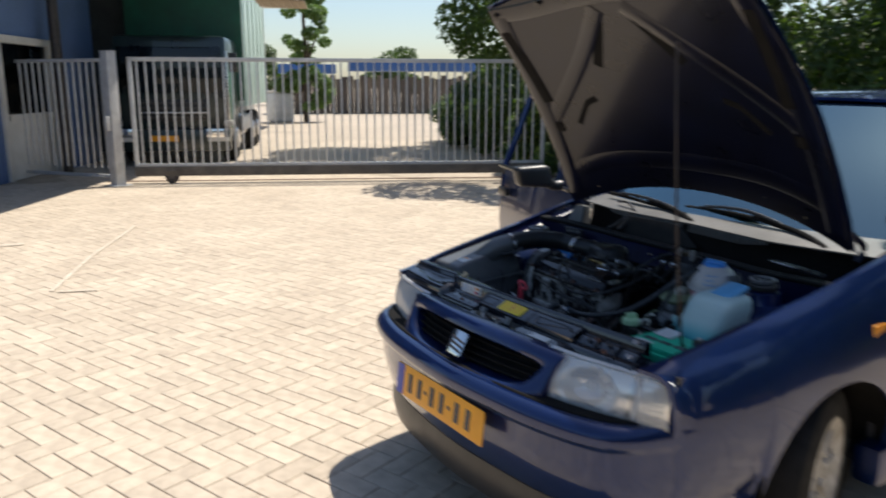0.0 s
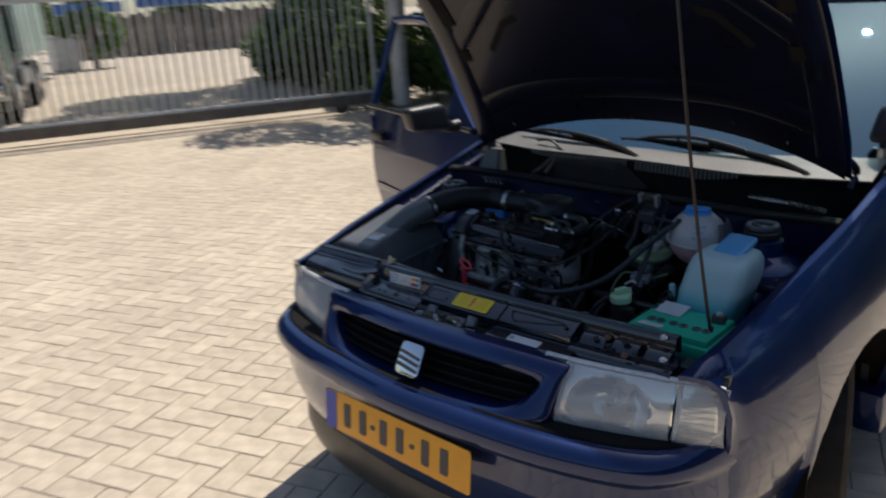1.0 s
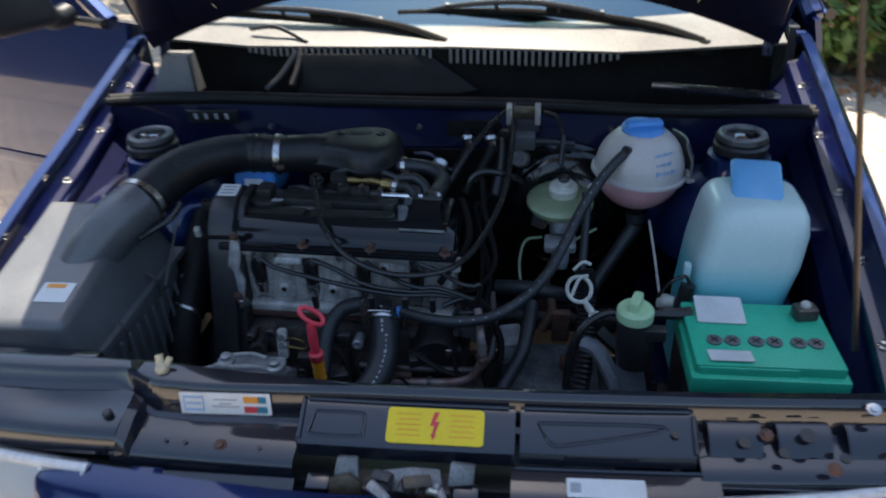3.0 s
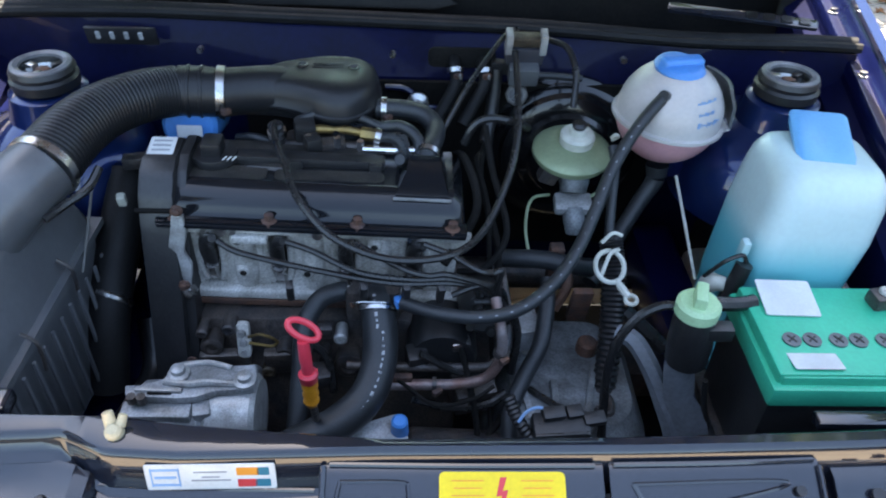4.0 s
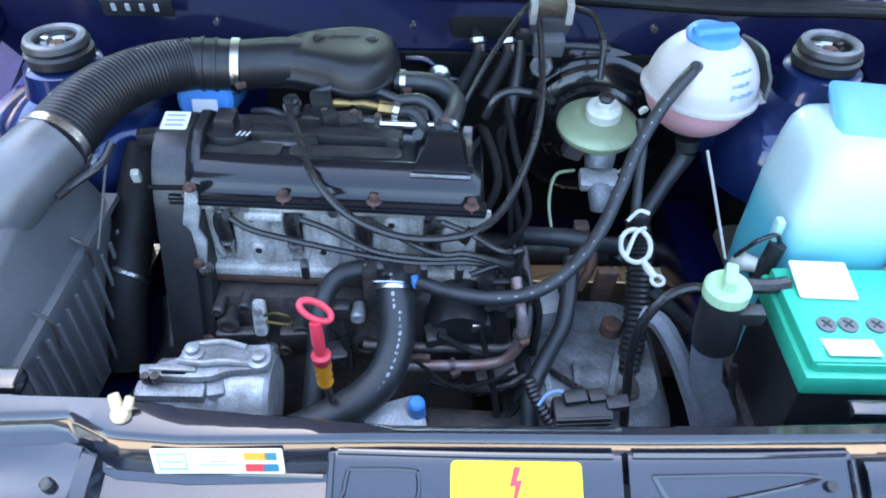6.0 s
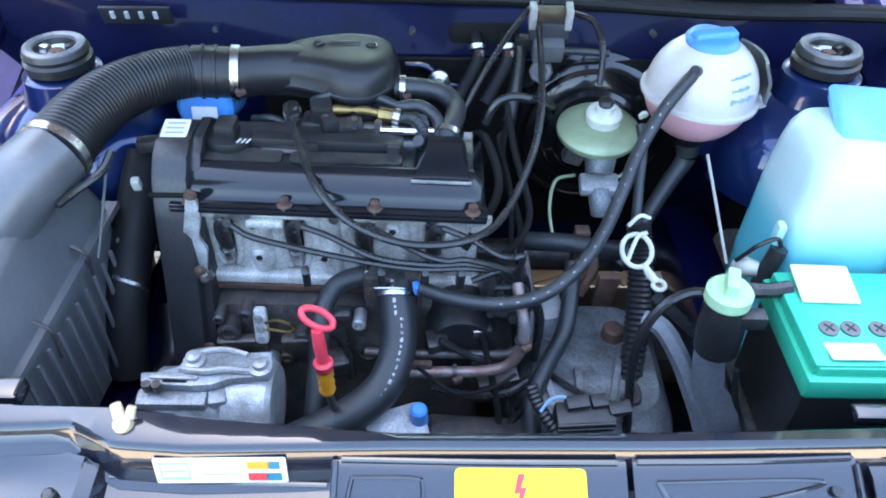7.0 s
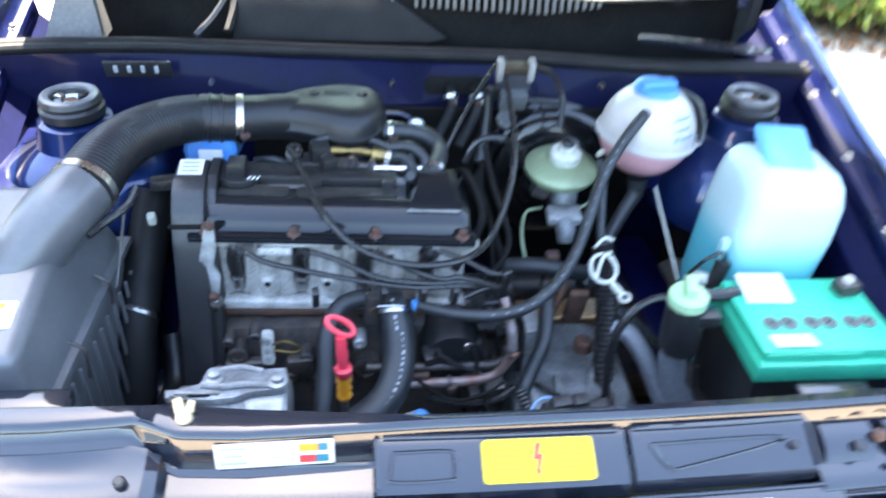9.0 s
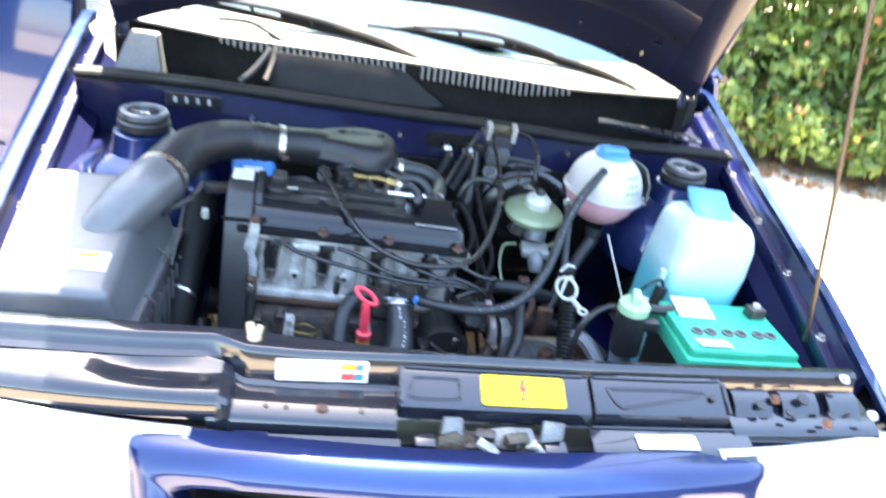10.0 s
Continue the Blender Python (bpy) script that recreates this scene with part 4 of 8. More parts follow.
# ---- engine bay of the car ----
for s in (-1, 1):
    # inner wall, gutter rail under the hood's edge
    rows = []
    for y in np.linspace(0.30, 1.18, 12):
        xr, zr = ridge(y)
        rows.append([Vector((s * x, y, z)) for x, z in ((xr + 0.004, zr - 0.004), (xr - 0.005, zr - 0.026), (xr - 0.026, zr - 0.032), (xr - 0.030, zr - 0.06), (xr - 0.058, zr - 0.085), (xr - 0.065, 0.55), (xr - 0.13, 0.38))])
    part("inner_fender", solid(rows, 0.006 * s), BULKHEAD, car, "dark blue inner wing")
    rows = []
    for y in np.linspace(0.31, 1.17, 14):
        xr, zr = ridge(y)
        rows.append([Vector((s * x, y, z)) for x, z in ((xr + 0.002, zr - 0.002), (xr - 0.004, zr - 0.012), (xr - 0.007, zr - 0.0225), (xr - 0.012, zr - 0.0275), (xr - 0.026, zr - 0.0290), (xr - 0.029, zr - 0.034), (xr - 0.0285, zr - 0.050))])
    part("gutter_rail", solid(rows, 0.002 * s), PAINT_IN, car, "glossy blue gutter rail under the hood's edge")
    for y in np.linspace(0.42, 1.08, 5):
        xr, zr = ridge(y)
        part("bolt", lathe([(0.009, 0), (0.009, 0.003), (0.006, 0.004), (0.006, 0.009), (0.001, 0.010)], Matrix.Translation((s * (xr - 0.016), y, zr - 0.030)), 8), STEEL, car)
    # strut tower with its top mount
    TX, TY = (-0.538, 0.818) if s < 0 else (0.543, 0.842)
    tower = lathe([(0.135, -0.20), (0.128, -0.115), (0.105, -0.088), (0.078, -0.076), (0.062, -0.066), (0.056, -0.045), (0.054, -0.03), (0.046, -0.026), (0.03, -0.026)], Matrix.Translation((TX, TY, 0.885)), 32)
    to = part("strut_tower", tower, PAINT, car, "dark blue strut tower")
    part("tower_shelf", box((s * 0.59, TY, 0.772), (0.15, 0.30, 0.03), 0.012), PAINT_IN, to)
    ring = lathe([(0.028, -0.030), (0.046, -0.030), (0.047, -0.017), (0.043, -0.013), (0.045, -0.007), (0.042, 0.0), (0.028, -0.002), (0.026, -0.010)], Matrix.Translation((TX, TY, 0.893)), 32, None, False)
    part("top_mount", ring, BLACK, to, "black rubber top mount ring")
    part("mount_rim", lathe([(0.029, -0.004), (0.030, 0.001), (0.036, 0.003), (0.041, 0.001), (0.042, -0.004)], Matrix.Translation((TX, TY, 0.894)), 32, None, False), MOUNT, to, "worn grey metal rim")
    part("mount_dish", lathe([(0.031, -0.002), (0.028, -0.014), (0.022, -0.022), (0.010, -0.024)], Matrix.Translation((TX, TY, 0.894)), 28, None, False), STEEL, to, "worn silver dish")
    nut = lathe([(0.013, -0.026), (0.013, -0.012), (0.010, -0.008), (0.001, -0.007)], Matrix.Translation((TX, TY, 0.894)), 6)
    part("mount_nut", nut, RUST, to, "rusty centre nut")
    for a in (0.6, 2.7, 4.8):
        part("mount_web", box((TX + 0.022 * math.cos(a), TY + 0.022 * math.sin(a), 0.882), (0.020, 0.012, 0.016), 0.003, (0, 0, math.degrees(a))), BLACK_SOFT if a < 1 else STEEL, to)

# firewall, scuttle tray and its rubber seal
SEAL = [(-0.70, 0.985, 0.900), (-0.62, 1.0, 0.899), (-0.45, 1.035, 0.888), (-0.25, 1.062, 0.873), (0, 1.070, 0.865), (0.2, 1.058, 0.865), (0.45, 1.012, 0.870), (0.62, 0.985, 0.882), (0.70, 0.965, 0.888)]
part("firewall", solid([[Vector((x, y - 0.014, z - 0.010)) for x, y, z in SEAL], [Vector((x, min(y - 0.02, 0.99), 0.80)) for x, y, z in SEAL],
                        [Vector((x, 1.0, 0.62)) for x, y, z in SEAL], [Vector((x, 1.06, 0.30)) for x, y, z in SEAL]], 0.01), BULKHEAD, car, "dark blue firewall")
part("insulation_mat", solid([[Vector((x, y, z)) for x in np.linspace(-0.30, 0.43, 9)] for y, z in ((0.972, 0.800), (0.976, 0.70), (0.985, 0.60), (1.03, 0.42))], 0.008), LINER, car, "black firewall insulation mat")
part("scuttle_lip", solid([[Vector((x, y - 0.010, z - 0.014)) for x, y, z in SEAL], [Vector((x, y + 0.03, z - 0.014)) for x, y, z in SEAL]], 0.006), SEAL_RUBBER, car)
sealob = part("bay_seal", tube(SEAL, 0.0125, 10, 5), SEAL_RUBBER, car, "black rubber bulkhead seal")
part("seal_lip", tube([(x, y - 0.018, z + 0.002) for x, y, z in SEAL], 0.008, 8, 5), SEAL_RUBBER, sealob)
part("scuttle_tray", solid([[Vector((x, y + 0.03, z - 0.014)) for x, y, z in SEAL], [Vector((x, y + 0.035, 0.80)) for x, y, z in SEAL], [Vector((x, 1.14 + 0.13 * (x / 0.7) ** 2, 0.80)) for x, y, z in SEAL], [Vector((x, 1.152 + 0.14 * (x / 0.7) ** 2, 0.958)) for x, y, z in SEAL]], 0.005), LINER, car, "black scuttle tray")
# air slots in the cowl's front edge
fade = lambda x: float(np.interp(x, (-0.46, -0.40, -0.12, -0.05, -0.01, 0.0, 0.24, 0.36), (0.25, 0.55, 0.6, 0.9, 0.9, 1.0, 1.0, 0.3)))
for x0, x1 in ((-0.45, -0.04), (0.0, 0.36)):
    for x in np.arange(x0, x1, 0.0145):
        yy, zz = cowl_edge(x)
        part("cowl_slat", box((x, yy - 0.003, zz - 0.014 * fade(x)), (0.0065, 0.006, 0.030 * fade(x)), 0.001, (-14, 0, 0)), COWL, car)
# cover plates in the scuttle
part("scuttle_cover", prism([(-0.33, 0), (-0.05, 0), (0.06, -0.075), (0.02, -0.085), (-0.34, -0.085)], 0.01, sheet_at((0, 1.150, 0.945), (1, 0.0, 0), (0, 0.30, 0.95)), 0.003), SEAL_RUBBER, car, "dark glossy cover plate")
part("scuttle_rib", tube([(-0.345, 1.10, 0.89), (-0.335, 1.13, 0.92), (-0.33, 1.16, 0.955)], 0.008, 6, 3), BLACK, car)
part("scuttle_rib", tube([(-0.40, 1.09, 0.885), (-0.37, 1.12, 0.91), (-0.34, 1.155, 0.95)], 0.006, 6, 3), BLACK, car)
part("drain_box", loft([[Vector((x, y, 0.875)) for x, y in ((-0.66, 1.08), (-0.56, 1.08), (-0.56, 1.14), (-0.66, 1.14))], [Vector((x, y, 0.955)) for x, y in ((-0.63, 1.11), (-0.575, 1.11), (-0.575, 1.15), (-0.63, 1.15))]]), COWL, car)
lat = part("vent_strip", prism(rounded(0.24, 0.022, 0.004), 0.006, sheet_at((0.53, 1.035, 0.900), (1, -0.28, 0.0), (0.28, 1, 0.3)), 0.002), PAINT_DUSTY, car, "grey plastic vent strip")
for k in range(4):
    part("vent_slot", prism(rounded(0.018, 0.016, 0.002), 0.002, sheet_at((0.545 + k * 0.027, 1.0308 - k * 0.0076, 0.9065), (1, -0.28, 0.0), (0.28, 1, 0.3))), BLACK_SOFT, lat)

# dark floor of the bay
part("undertray", box((0, 0.62, 0.22), (1.3, 0.85, 0.02), 0.005), BLACK, car)
part("radiator", box((-0.02, 0.20, 0.50), (0.85, 0.05, 0.42), 0.01), BLACK, car)

# slam panel over the radiator: profile (y, z) from the back
def slam(prof, x0, x1, n=9, bend=0.0, jog=None):
    rows = []
    for x in np.linspace(x0, x1, n):
        rows.append([Vector((x, y + bend * x * x + (jog(x) if jog else 0), z)) for y, z in prof])
    return solid(rows, -0.004)


bendy = 0.06
def ledge(x):
    """The slam panel's ridge at x: back edge, front edge and foot height."""
    return (float(np.interp(x, (-0.61, -0.44, -0.30, -0.22, -0.04, 0.2, 0.4, 0.6), (0.286, 0.283, 0.281, 0.271, 0.256, 0.260, 0.268, 0.280))),
            float(np.interp(x, (-0.61, -0.42, -0.335, -0.29, -0.22, -0.04, 0.2, 0.4, 0.6), (0.256, 0.253, 0.258, 0.237, 0.233, 0.239, 0.242, 0.248, 0.258))),
            float(np.interp(x, (-0.61, -0.335, -0.295, 0.6), (0.781, 0.781, 0.757, 0.757))))


rows = []
for x in np.concatenate([np.linspace(-0.61, -0.35, 8), np.linspace(-0.335, -0.28, 7), np.linspace(-0.26, 0.60, 24)]):
    yb, yf, zl = ledge(x)
    rows.append([Vector((x, y, z)) for y, z in ((yb + 0.002, 0.760), (yb + 0.001, 0.797), (yb - 0.004, 0.8025), (yf + 0.005, 0.8040), (yf + 0.001, 0.8015), (yf - 0.002, 0.796), (yf - 0.006, 0.79 + 0.35 * (zl - 0.79)), (yf - 0.009, zl + 0.004), (yf - 0.016, zl))])
slamob = part("slam_panel", solid(rows, -0.004), PAINT_DUSTY, car, "glossy dark slam panel with a rolled ridge")
part("slam_shelf", slam([(0.224, 0.758), (0.200, 0.753), (0.170, 0.748), (0.164, 0.742), (0.160, 0.715), (0.150, 0.708), (0.135, 0.703), (0.130, 0.68)], -0.33, -0.095, 9, bendy), PAINT_DUSTY, slamob)
part("slam_shelf", slam([(0.236, 0.7890), (0.232, 0.7890), (0.225, 0.7855), (0.191, 0.7685), (0.184, 0.7630), (0.183, 0.745)], -0.092, 0.168, 11, bendy), PAINT_DUSTY, slamob)
part("slam_shelf", slam([(0.236, 0.7890), (0.232, 0.7890), (0.225, 0.7855), (0.192, 0.7690), (0.186, 0.7640), (0.184, 0.748)], 0.174, 0.375, 11, bendy), PAINT_DUSTY, slamob)
part("slam_shelf", slam([(0.236, 0.7615), (0.215, 0.7585), (0.185, 0.7540), (0.172, 0.7505), (0.167, 0.745), (0.165, 0.73)], 0.38, 0.62, 9, bendy), PAINT_DUSTY, slamob)
part("slam_side", loft([[Vector((x, y + bendy * x * x, z)) for y, z in ((0.234, 0.789), (0.187, 0.7655), (0.187, 0.745), (0.234, 0.755))] for x in (-0.094, -0.091)]), PAINT_DUSTY, slamob)
rows = []
for x in np.linspace(-0.61, -0.318, 12):
    yb, yf, zl = ledge(x)
    d = 0.010 * max(0.0, 1 - ((x + 0.40) / 0.085) ** 2)
    rows.append([Vector((x, y + 0.25 * (x + 0.32) ** 2, z)) for y, z in ((yf - 0.012, 0.7815), (yf - 0.020, 0.781 - d * 0.4), (0.225, 0.779 - d), (0.205, 0.776 - d * 0.7), (0.188, 0.772), (0.178, 0.767), (0.173, 0.758), (0.171, 0.738))])
part("slam_end", solid(rows, -0.004), PAINT_DUSTY, slamob)
part("slam_step", loft([[Vector((-0.318, y, z)), Vector((-0.306, y, z - 0.006)), Vector((-0.300, y - 0.002, z - dz)), Vector((-0.318, y, z - dz))] for y, z, dz in ((0.236, 0.780, 0.022), (0.205, 0.776, 0.022), (0.175, 0.764, 0.020), (0.165, 0.745, 0.02))]), PAINT_DUSTY, slamob)
part("crossmember", box((-0.02, 0.165, 0.680), (0.78, 0.03, 0.05), 0.008), PAINT_DUSTY, slamob)
part("lower_bar", slam([(0.178, 0.7480), (0.150, 0.7435), (0.132, 0.7385), (0.122, 0.726), (0.118, 0.70)], 0.165, 0.40, 9, bendy), PAINT_DUSTY, slamob)
part("bar_edge", tube([(x, 0.1765 + bendy * x * x, 0.7495) for x in np.linspace(0.17, 0.395, 7)], 0.0022, 6, 2), PAINT_DUSTY, slamob)
for s in (-1, 1):
    part("lamp_bracket", box((s * 0.50, 0.235, 0.738), (0.22, 0.06, 0.02), 0.006, (12, 0, 0)), PAINT_DUSTY, slamob)


# rolled borders that catch the light
for pts in ([(-0.0905, 0.232, 0.7905), (-0.0905, 0.205, 0.7775), (-0.0905, 0.188, 0.769)], [(-0.085, 0.2335, 0.7905), (0.04, 0.2325, 0.7905), (0.160, 0.2335, 0.7905)], [(0.178, 0.2345, 0.7905), (0.28, 0.2370, 0.7905), (0.37, 0.2415, 0.7905)], [(0.3745, 0.236, 0.789), (0.3745, 0.215, 0.779), (0.3745, 0.195, 0.769)], [(-0.325, 0.232, 0.7600), (-0.21, 0.228, 0.7600), (-0.10, 0.226, 0.7600)]):
    part("rolled_edge", tube(pts, 0.0028, 8, 4), PAINT_DUSTY, slamob)


# details of the slam panel
def sticker(name, centre, ux, uy, w, h, material, label, lift=0.0015, r=0.004):
    m = sheet_at(centre, ux, uy)
    return m, part(name, prism(rounded(w, h, r), 0.0012, m), material, slamob, label, smooth=False)


m, st = sticker("sticker", (-0.193, 0.2278, 0.7800), (1, 0.010, 0.020), (0, 0.2, 1), 0.118, 0.030, LABEL, "white sticker with blue emblem and coloured blocks", r=0.002)
for x, y, w, h, mt in ((0.034, 0.0065, 0.020, 0.009, INK_ORANGE), (0.048, 0.0065, 0.011, 0.009, INK_TEAL), (0.033, -0.0075, 0.018, 0.009, INK_RED), (0.047, -0.0075, 0.014, 0.009, INK_TEAL)):
    part("print_block", prism(rounded(w, h, 0.001), 0.0006, m @ pose(x, y, 0.0012)), mt, st, smooth=False)
for x, y, w in ((-0.041, 0.009, 0.024), (-0.041, 0.0, 0.020), (-0.041, -0.009, 0.024)):
    part("print_block", prism(rounded(w, 0.0025, 0.001), 0.0006, m @ pose(x, y, 0.0012)), INK_BLUE, st, smooth=False)
for x in (-0.0535, -0.0285):
    part("print_block", prism(rounded(0.0014, 0.022, 0.0005), 0.0006, m @ pose(x, 0, 0.0012)), INK_BLUE, st, smooth=False)
for y, w in ((0.006, 0.030), (0.0, 0.016), (-0.004, 0.036)):
    part("print_line", prism(rounded(w, 0.0012, 0.0004), 0.0006, m @ pose(0.0, y, 0.0012)), INK_GREY, st, smooth=False)
m, st = sticker("warning_label", (0.0735, 0.2080, 0.7785), (1, 0.004, 0.0), (0, 1.0, 0.5), 0.116, 0.044, YELLOW, "yellow warning label with a red lightning bolt", r=0.005)
part("bolt_sign", prism([(0.000, 0.017), (0.006, 0.017), (0.002, 0.005), (0.007, 0.006), (0.002, -0.011), (0.0045, -0.010), (0.0, -0.017), (-0.003, -0.009), (-0.001, -0.010), (0.001, 0.001), (-0.004, 0.0)], 0.0006, m @ pose(-0.002, 0, 0.0012)), INK_RED, st, smooth=False)
for s in (-1, 1):
    for k in range(5):
        part("print_line", prism(rounded(0.030 - 0.004 * (k % 2), 0.0009, 0.0003), 0.0006, m @ pose(s * 0.032, 0.014 - 0.0065 * k, 0.0012)), INK_ORANGE, st, smooth=False)
m, st = sticker("sticker", (0.272, 0.1580, 0.7456), (1, 0.033, 0.0), (0, 1, 0.18), 0.088, 0.024, LABEL, "white paper sticker below the slam panel", r=0.002)
part("print_line", prism(rounded(0.012, 0.012, 0.001), 0.0006, m @ pose(-0.034, 0, 0.0012)), INK_GREY, st, smooth=False)
# embossed lines, holes and bolts
part("emboss", tube([(0.195, 0.219, 0.7822), (0.325, 0.2235, 0.7822), (0.333, 0.218, 0.7790), (0.235, 0.198, 0.7720), (0.210, 0.197, 0.7720), (0.195, 0.219, 0.7822)], 0.0022, 6, 5), PAINT_DUSTY, slamob)
part("emboss", tube([(-0.075, 0.220, 0.7828), (-0.02, 0.220, 0.7828), (-0.013, 0.214, 0.780), (-0.013, 0.199, 0.7728), (-0.018, 0.194, 0.7703), (-0.075, 0.194, 0.7703), (-0.078, 0.203, 0.7748), (-0.075, 0.220, 0.7828)], 0.0022, 6, 5), PAINT_DUSTY, slamob)
for x, y, z, r in ((-0.26, 0.188, 0.7505, 0.0025), (-0.235, 0.187, 0.7500, 0.003), (-0.14, 0.185, 0.7495, 0.003), (0.352, 0.214, 0.7790, 0.005), (-0.412, 0.245, 0.7800, 0.004), (0.43, 0.215, 0.771, 0.007), (0.47, 0.203, 0.770, 0.006), (0.50, 0.224, 0.778, 0.009), (0.535, 0.20, 0.770, 0.006)):
    part("hole", cyl((x, y, z), (x, y - 0.001, z + 0.003), r, seg=12), BLACK_SOFT, slamob)
for x, y, z, mt in ((-0.19, 0.186, 0.7500, RUST), (0.455, 0.224, 0.777, RUST), (0.52, 0.185, 0.768, RUST), (0.575, 0.25, 0.80, STEEL), (0.60, 0.20, 0.775, STEEL)):
    part("bolt", lathe([(0.011, 0), (0.011, 0.002), (0.007, 0.003), (0.007, 0.008), (0.001, 0.009)], sheet_at((x, y, z), (1, 0, 0), (0, 1, 0.4)) @ Matrix.Diagonal((0.75, 0.75, 0.75, 1)), 8), mt, slamob)
for x0, x1 in ((0.392, 0.452), (0.470, 0.530), (0.548, 0.600)):
    prof = [(0.243, 0.778), (0.222, 0.776), (0.206, 0.768), (0.196, 0.756)]
    part("gusset", slam(prof, x0, x1, 4, bendy), PAINT_DUSTY, slamob)
part("panel_cap", cyl((-0.338, 0.205, 0.765), (-0.338, 0.202, 0.781), 0.007, 0.006, 14, bevel=0.002), BLACK_SOFT, slamob)
rb = cyl((-0.283, 0.258, 0.798), (-0.283, 0.254, 0.813), 0.009, 0.008, 12, bevel=0.003)
cyl((-0.287, 0.262, 0.808), (-0.290, 0.268, 0.820), 0.006, 0.005, 10, bm=rb)
cyl((-0.279, 0.262, 0.808), (-0.276, 0.269, 0.816), 0.005, 0.004, 10, bm=rb)
part("rubber_stop", rb, CREAM, slamob, "cream rubber stop")
# hood latch
latch = part("hood_latch", box((0.045, 0.142, 0.700), (0.115, 0.034, 0.05), 0.006), DARK, slamob, "grey greasy hood latch")
part("latch_plate", prism([(-0.055, -0.014), (0.02, -0.022), (0.05, -0.010), (0.045, 0.014), (0.0, 0.018), (-0.05, 0.014)], 0.006, sheet_at((0.055, 0.140, 0.728), (1, 0, 0.1), (0, 1, 0.5)) @ Matrix.Diagonal((0.72, 0.8, 1, 1)), 0.001), GEAR_ALU, latch, "worn grey latch plate")
part("latch_jaw", box((0.062, 0.128, 0.738), (0.034, 0.016, 0.014), 0.004, (24, 8, 18)), GREASE, latch, "greasy brown latch jaw")
part("latch_jaw", box((0.022, 0.132, 0.740), (0.026, 0.014, 0.012), 0.004, (18, -12, -22)), DARK, latch)
part("latch_tab", box((0.080, 0.116, 0.738), (0.010, 0.004, 0.022), 0.001, (30, 20, 0)), WHITE_PL, latch, "small white tab")
part("latch_ear", prism([(-0.016, -0.014), (0.014, -0.012), (0.018, 0.010), (-0.010, 0.014)], 0.010, sheet_at((0.112, 0.146, 0.740), (1, 0, 0.1), (0, 0.6, 1)), 0.002), GEAR_ALU, latch, "grey latch ear")
part("latch_ear", prism([(-0.016, -0.012), (0.014, -0.014), (0.010, 0.012), (-0.014, 0.010)], 0.010, sheet_at((-0.020, 0.146, 0.742), (1, 0, -0.1), (0, 0.6, 1)), 0.002), GEAR_ALU, latch)
part("latch_guide", prism([(-0.022, -0.03), (0.022, -0.03), (0.018, 0.02), (0.006, 0.03), (-0.018, 0.024)], 0.008, sheet_at((-0.022, 0.124, 0.715), (1, 0.1, 0), (0, 0.35, 1)), 0.002), GREASE, latch, "greasy brown guide")
part("latch_guide", prism([(-0.016, -0.03), (0.018, -0.03), (0.016, 0.018), (0.0, 0.026), (-0.014, 0.014)], 0.008, sheet_at((0.075, 0.118, 0.710), (1, 0.1, 0), (0, 0.35, 1)), 0.002), GREASE, latch)
part("latch_spring", tube([(0.02 + 0.006 * k, 0.126 + 0.009 * math.sin(k * 1.6), 0.734 + 0.007 * math.cos(k * 1.6)) for k in range(13)], 0.0016, 6, 4), DARK, latch)
part("latch_lever", tube([(0.01, 0.118, 0.742), (0.03, 0.104, 0.736), (0.038, 0.098, 0.715), (0.036, 0.100, 0.695)], (0.007, 0.006, 0.008, 0.006), 8, 4), ALU_DARK, latch)
part("latch_lever", tube([(0.085, 0.128, 0.735), (0.095, 0.108, 0.728), (0.10, 0.102, 0.705)], 0.006, 8, 4), ALU_DARK, latch)
part("latch_bracket", box((-0.055, 0.135, 0.705), (0.028, 0.02, 0.06), 0.004, (16, 0, 0)), PAINT_DUSTY, latch)
part("latch_bracket", box((0.118, 0.135, 0.705), (0.03, 0.02, 0.05), 0.004, (16, 0, 0)), PAINT_DUSTY, latch)
part("latch_cable", tube([(0.08, 0.13, 0.722), (0.18, 0.12, 0.715), (0.32, 0.14, 0.72), (0.44, 0.20, 0.745), (0.55, 0.25, 0.76)], 0.0035, 6, 6), BLACK_SOFT, latch)
latch.matrix_basis = Matrix.Translation((-0.004, 0.020, 0.010))
for x in (-0.275, 0.02, 0.30):
    bk = part("grille_bracket", box((x, 0.112 + 0.32 * x * x, 0.7315), (0.042, 0.045, 0.005), 0.002, (6, 0, 0)), PAINT, grille, "blue grille bracket with a screw")
    part("screw", lathe([(0.006, 0), (0.006, 0.003), (0.001, 0.004)], Matrix.Translation((x - 0.004, 0.112 + 0.32 * x * x, 0.734)), 8), STEEL, bk)
part("front_duct", solid([[Vector((x, 0.155, 0.735 - 0.02 * u)) for x in np.linspace(-0.34, -0.09, 5)] if u == 0 else [Vector((x, 0.155 - 0.06 * u, 0.735 - 0.03 * u)) for x in np.linspace(-0.34, -0.09, 5)] for u in (0, 0.5, 1)], 0.004), PAINT_DUSTY, slamob)

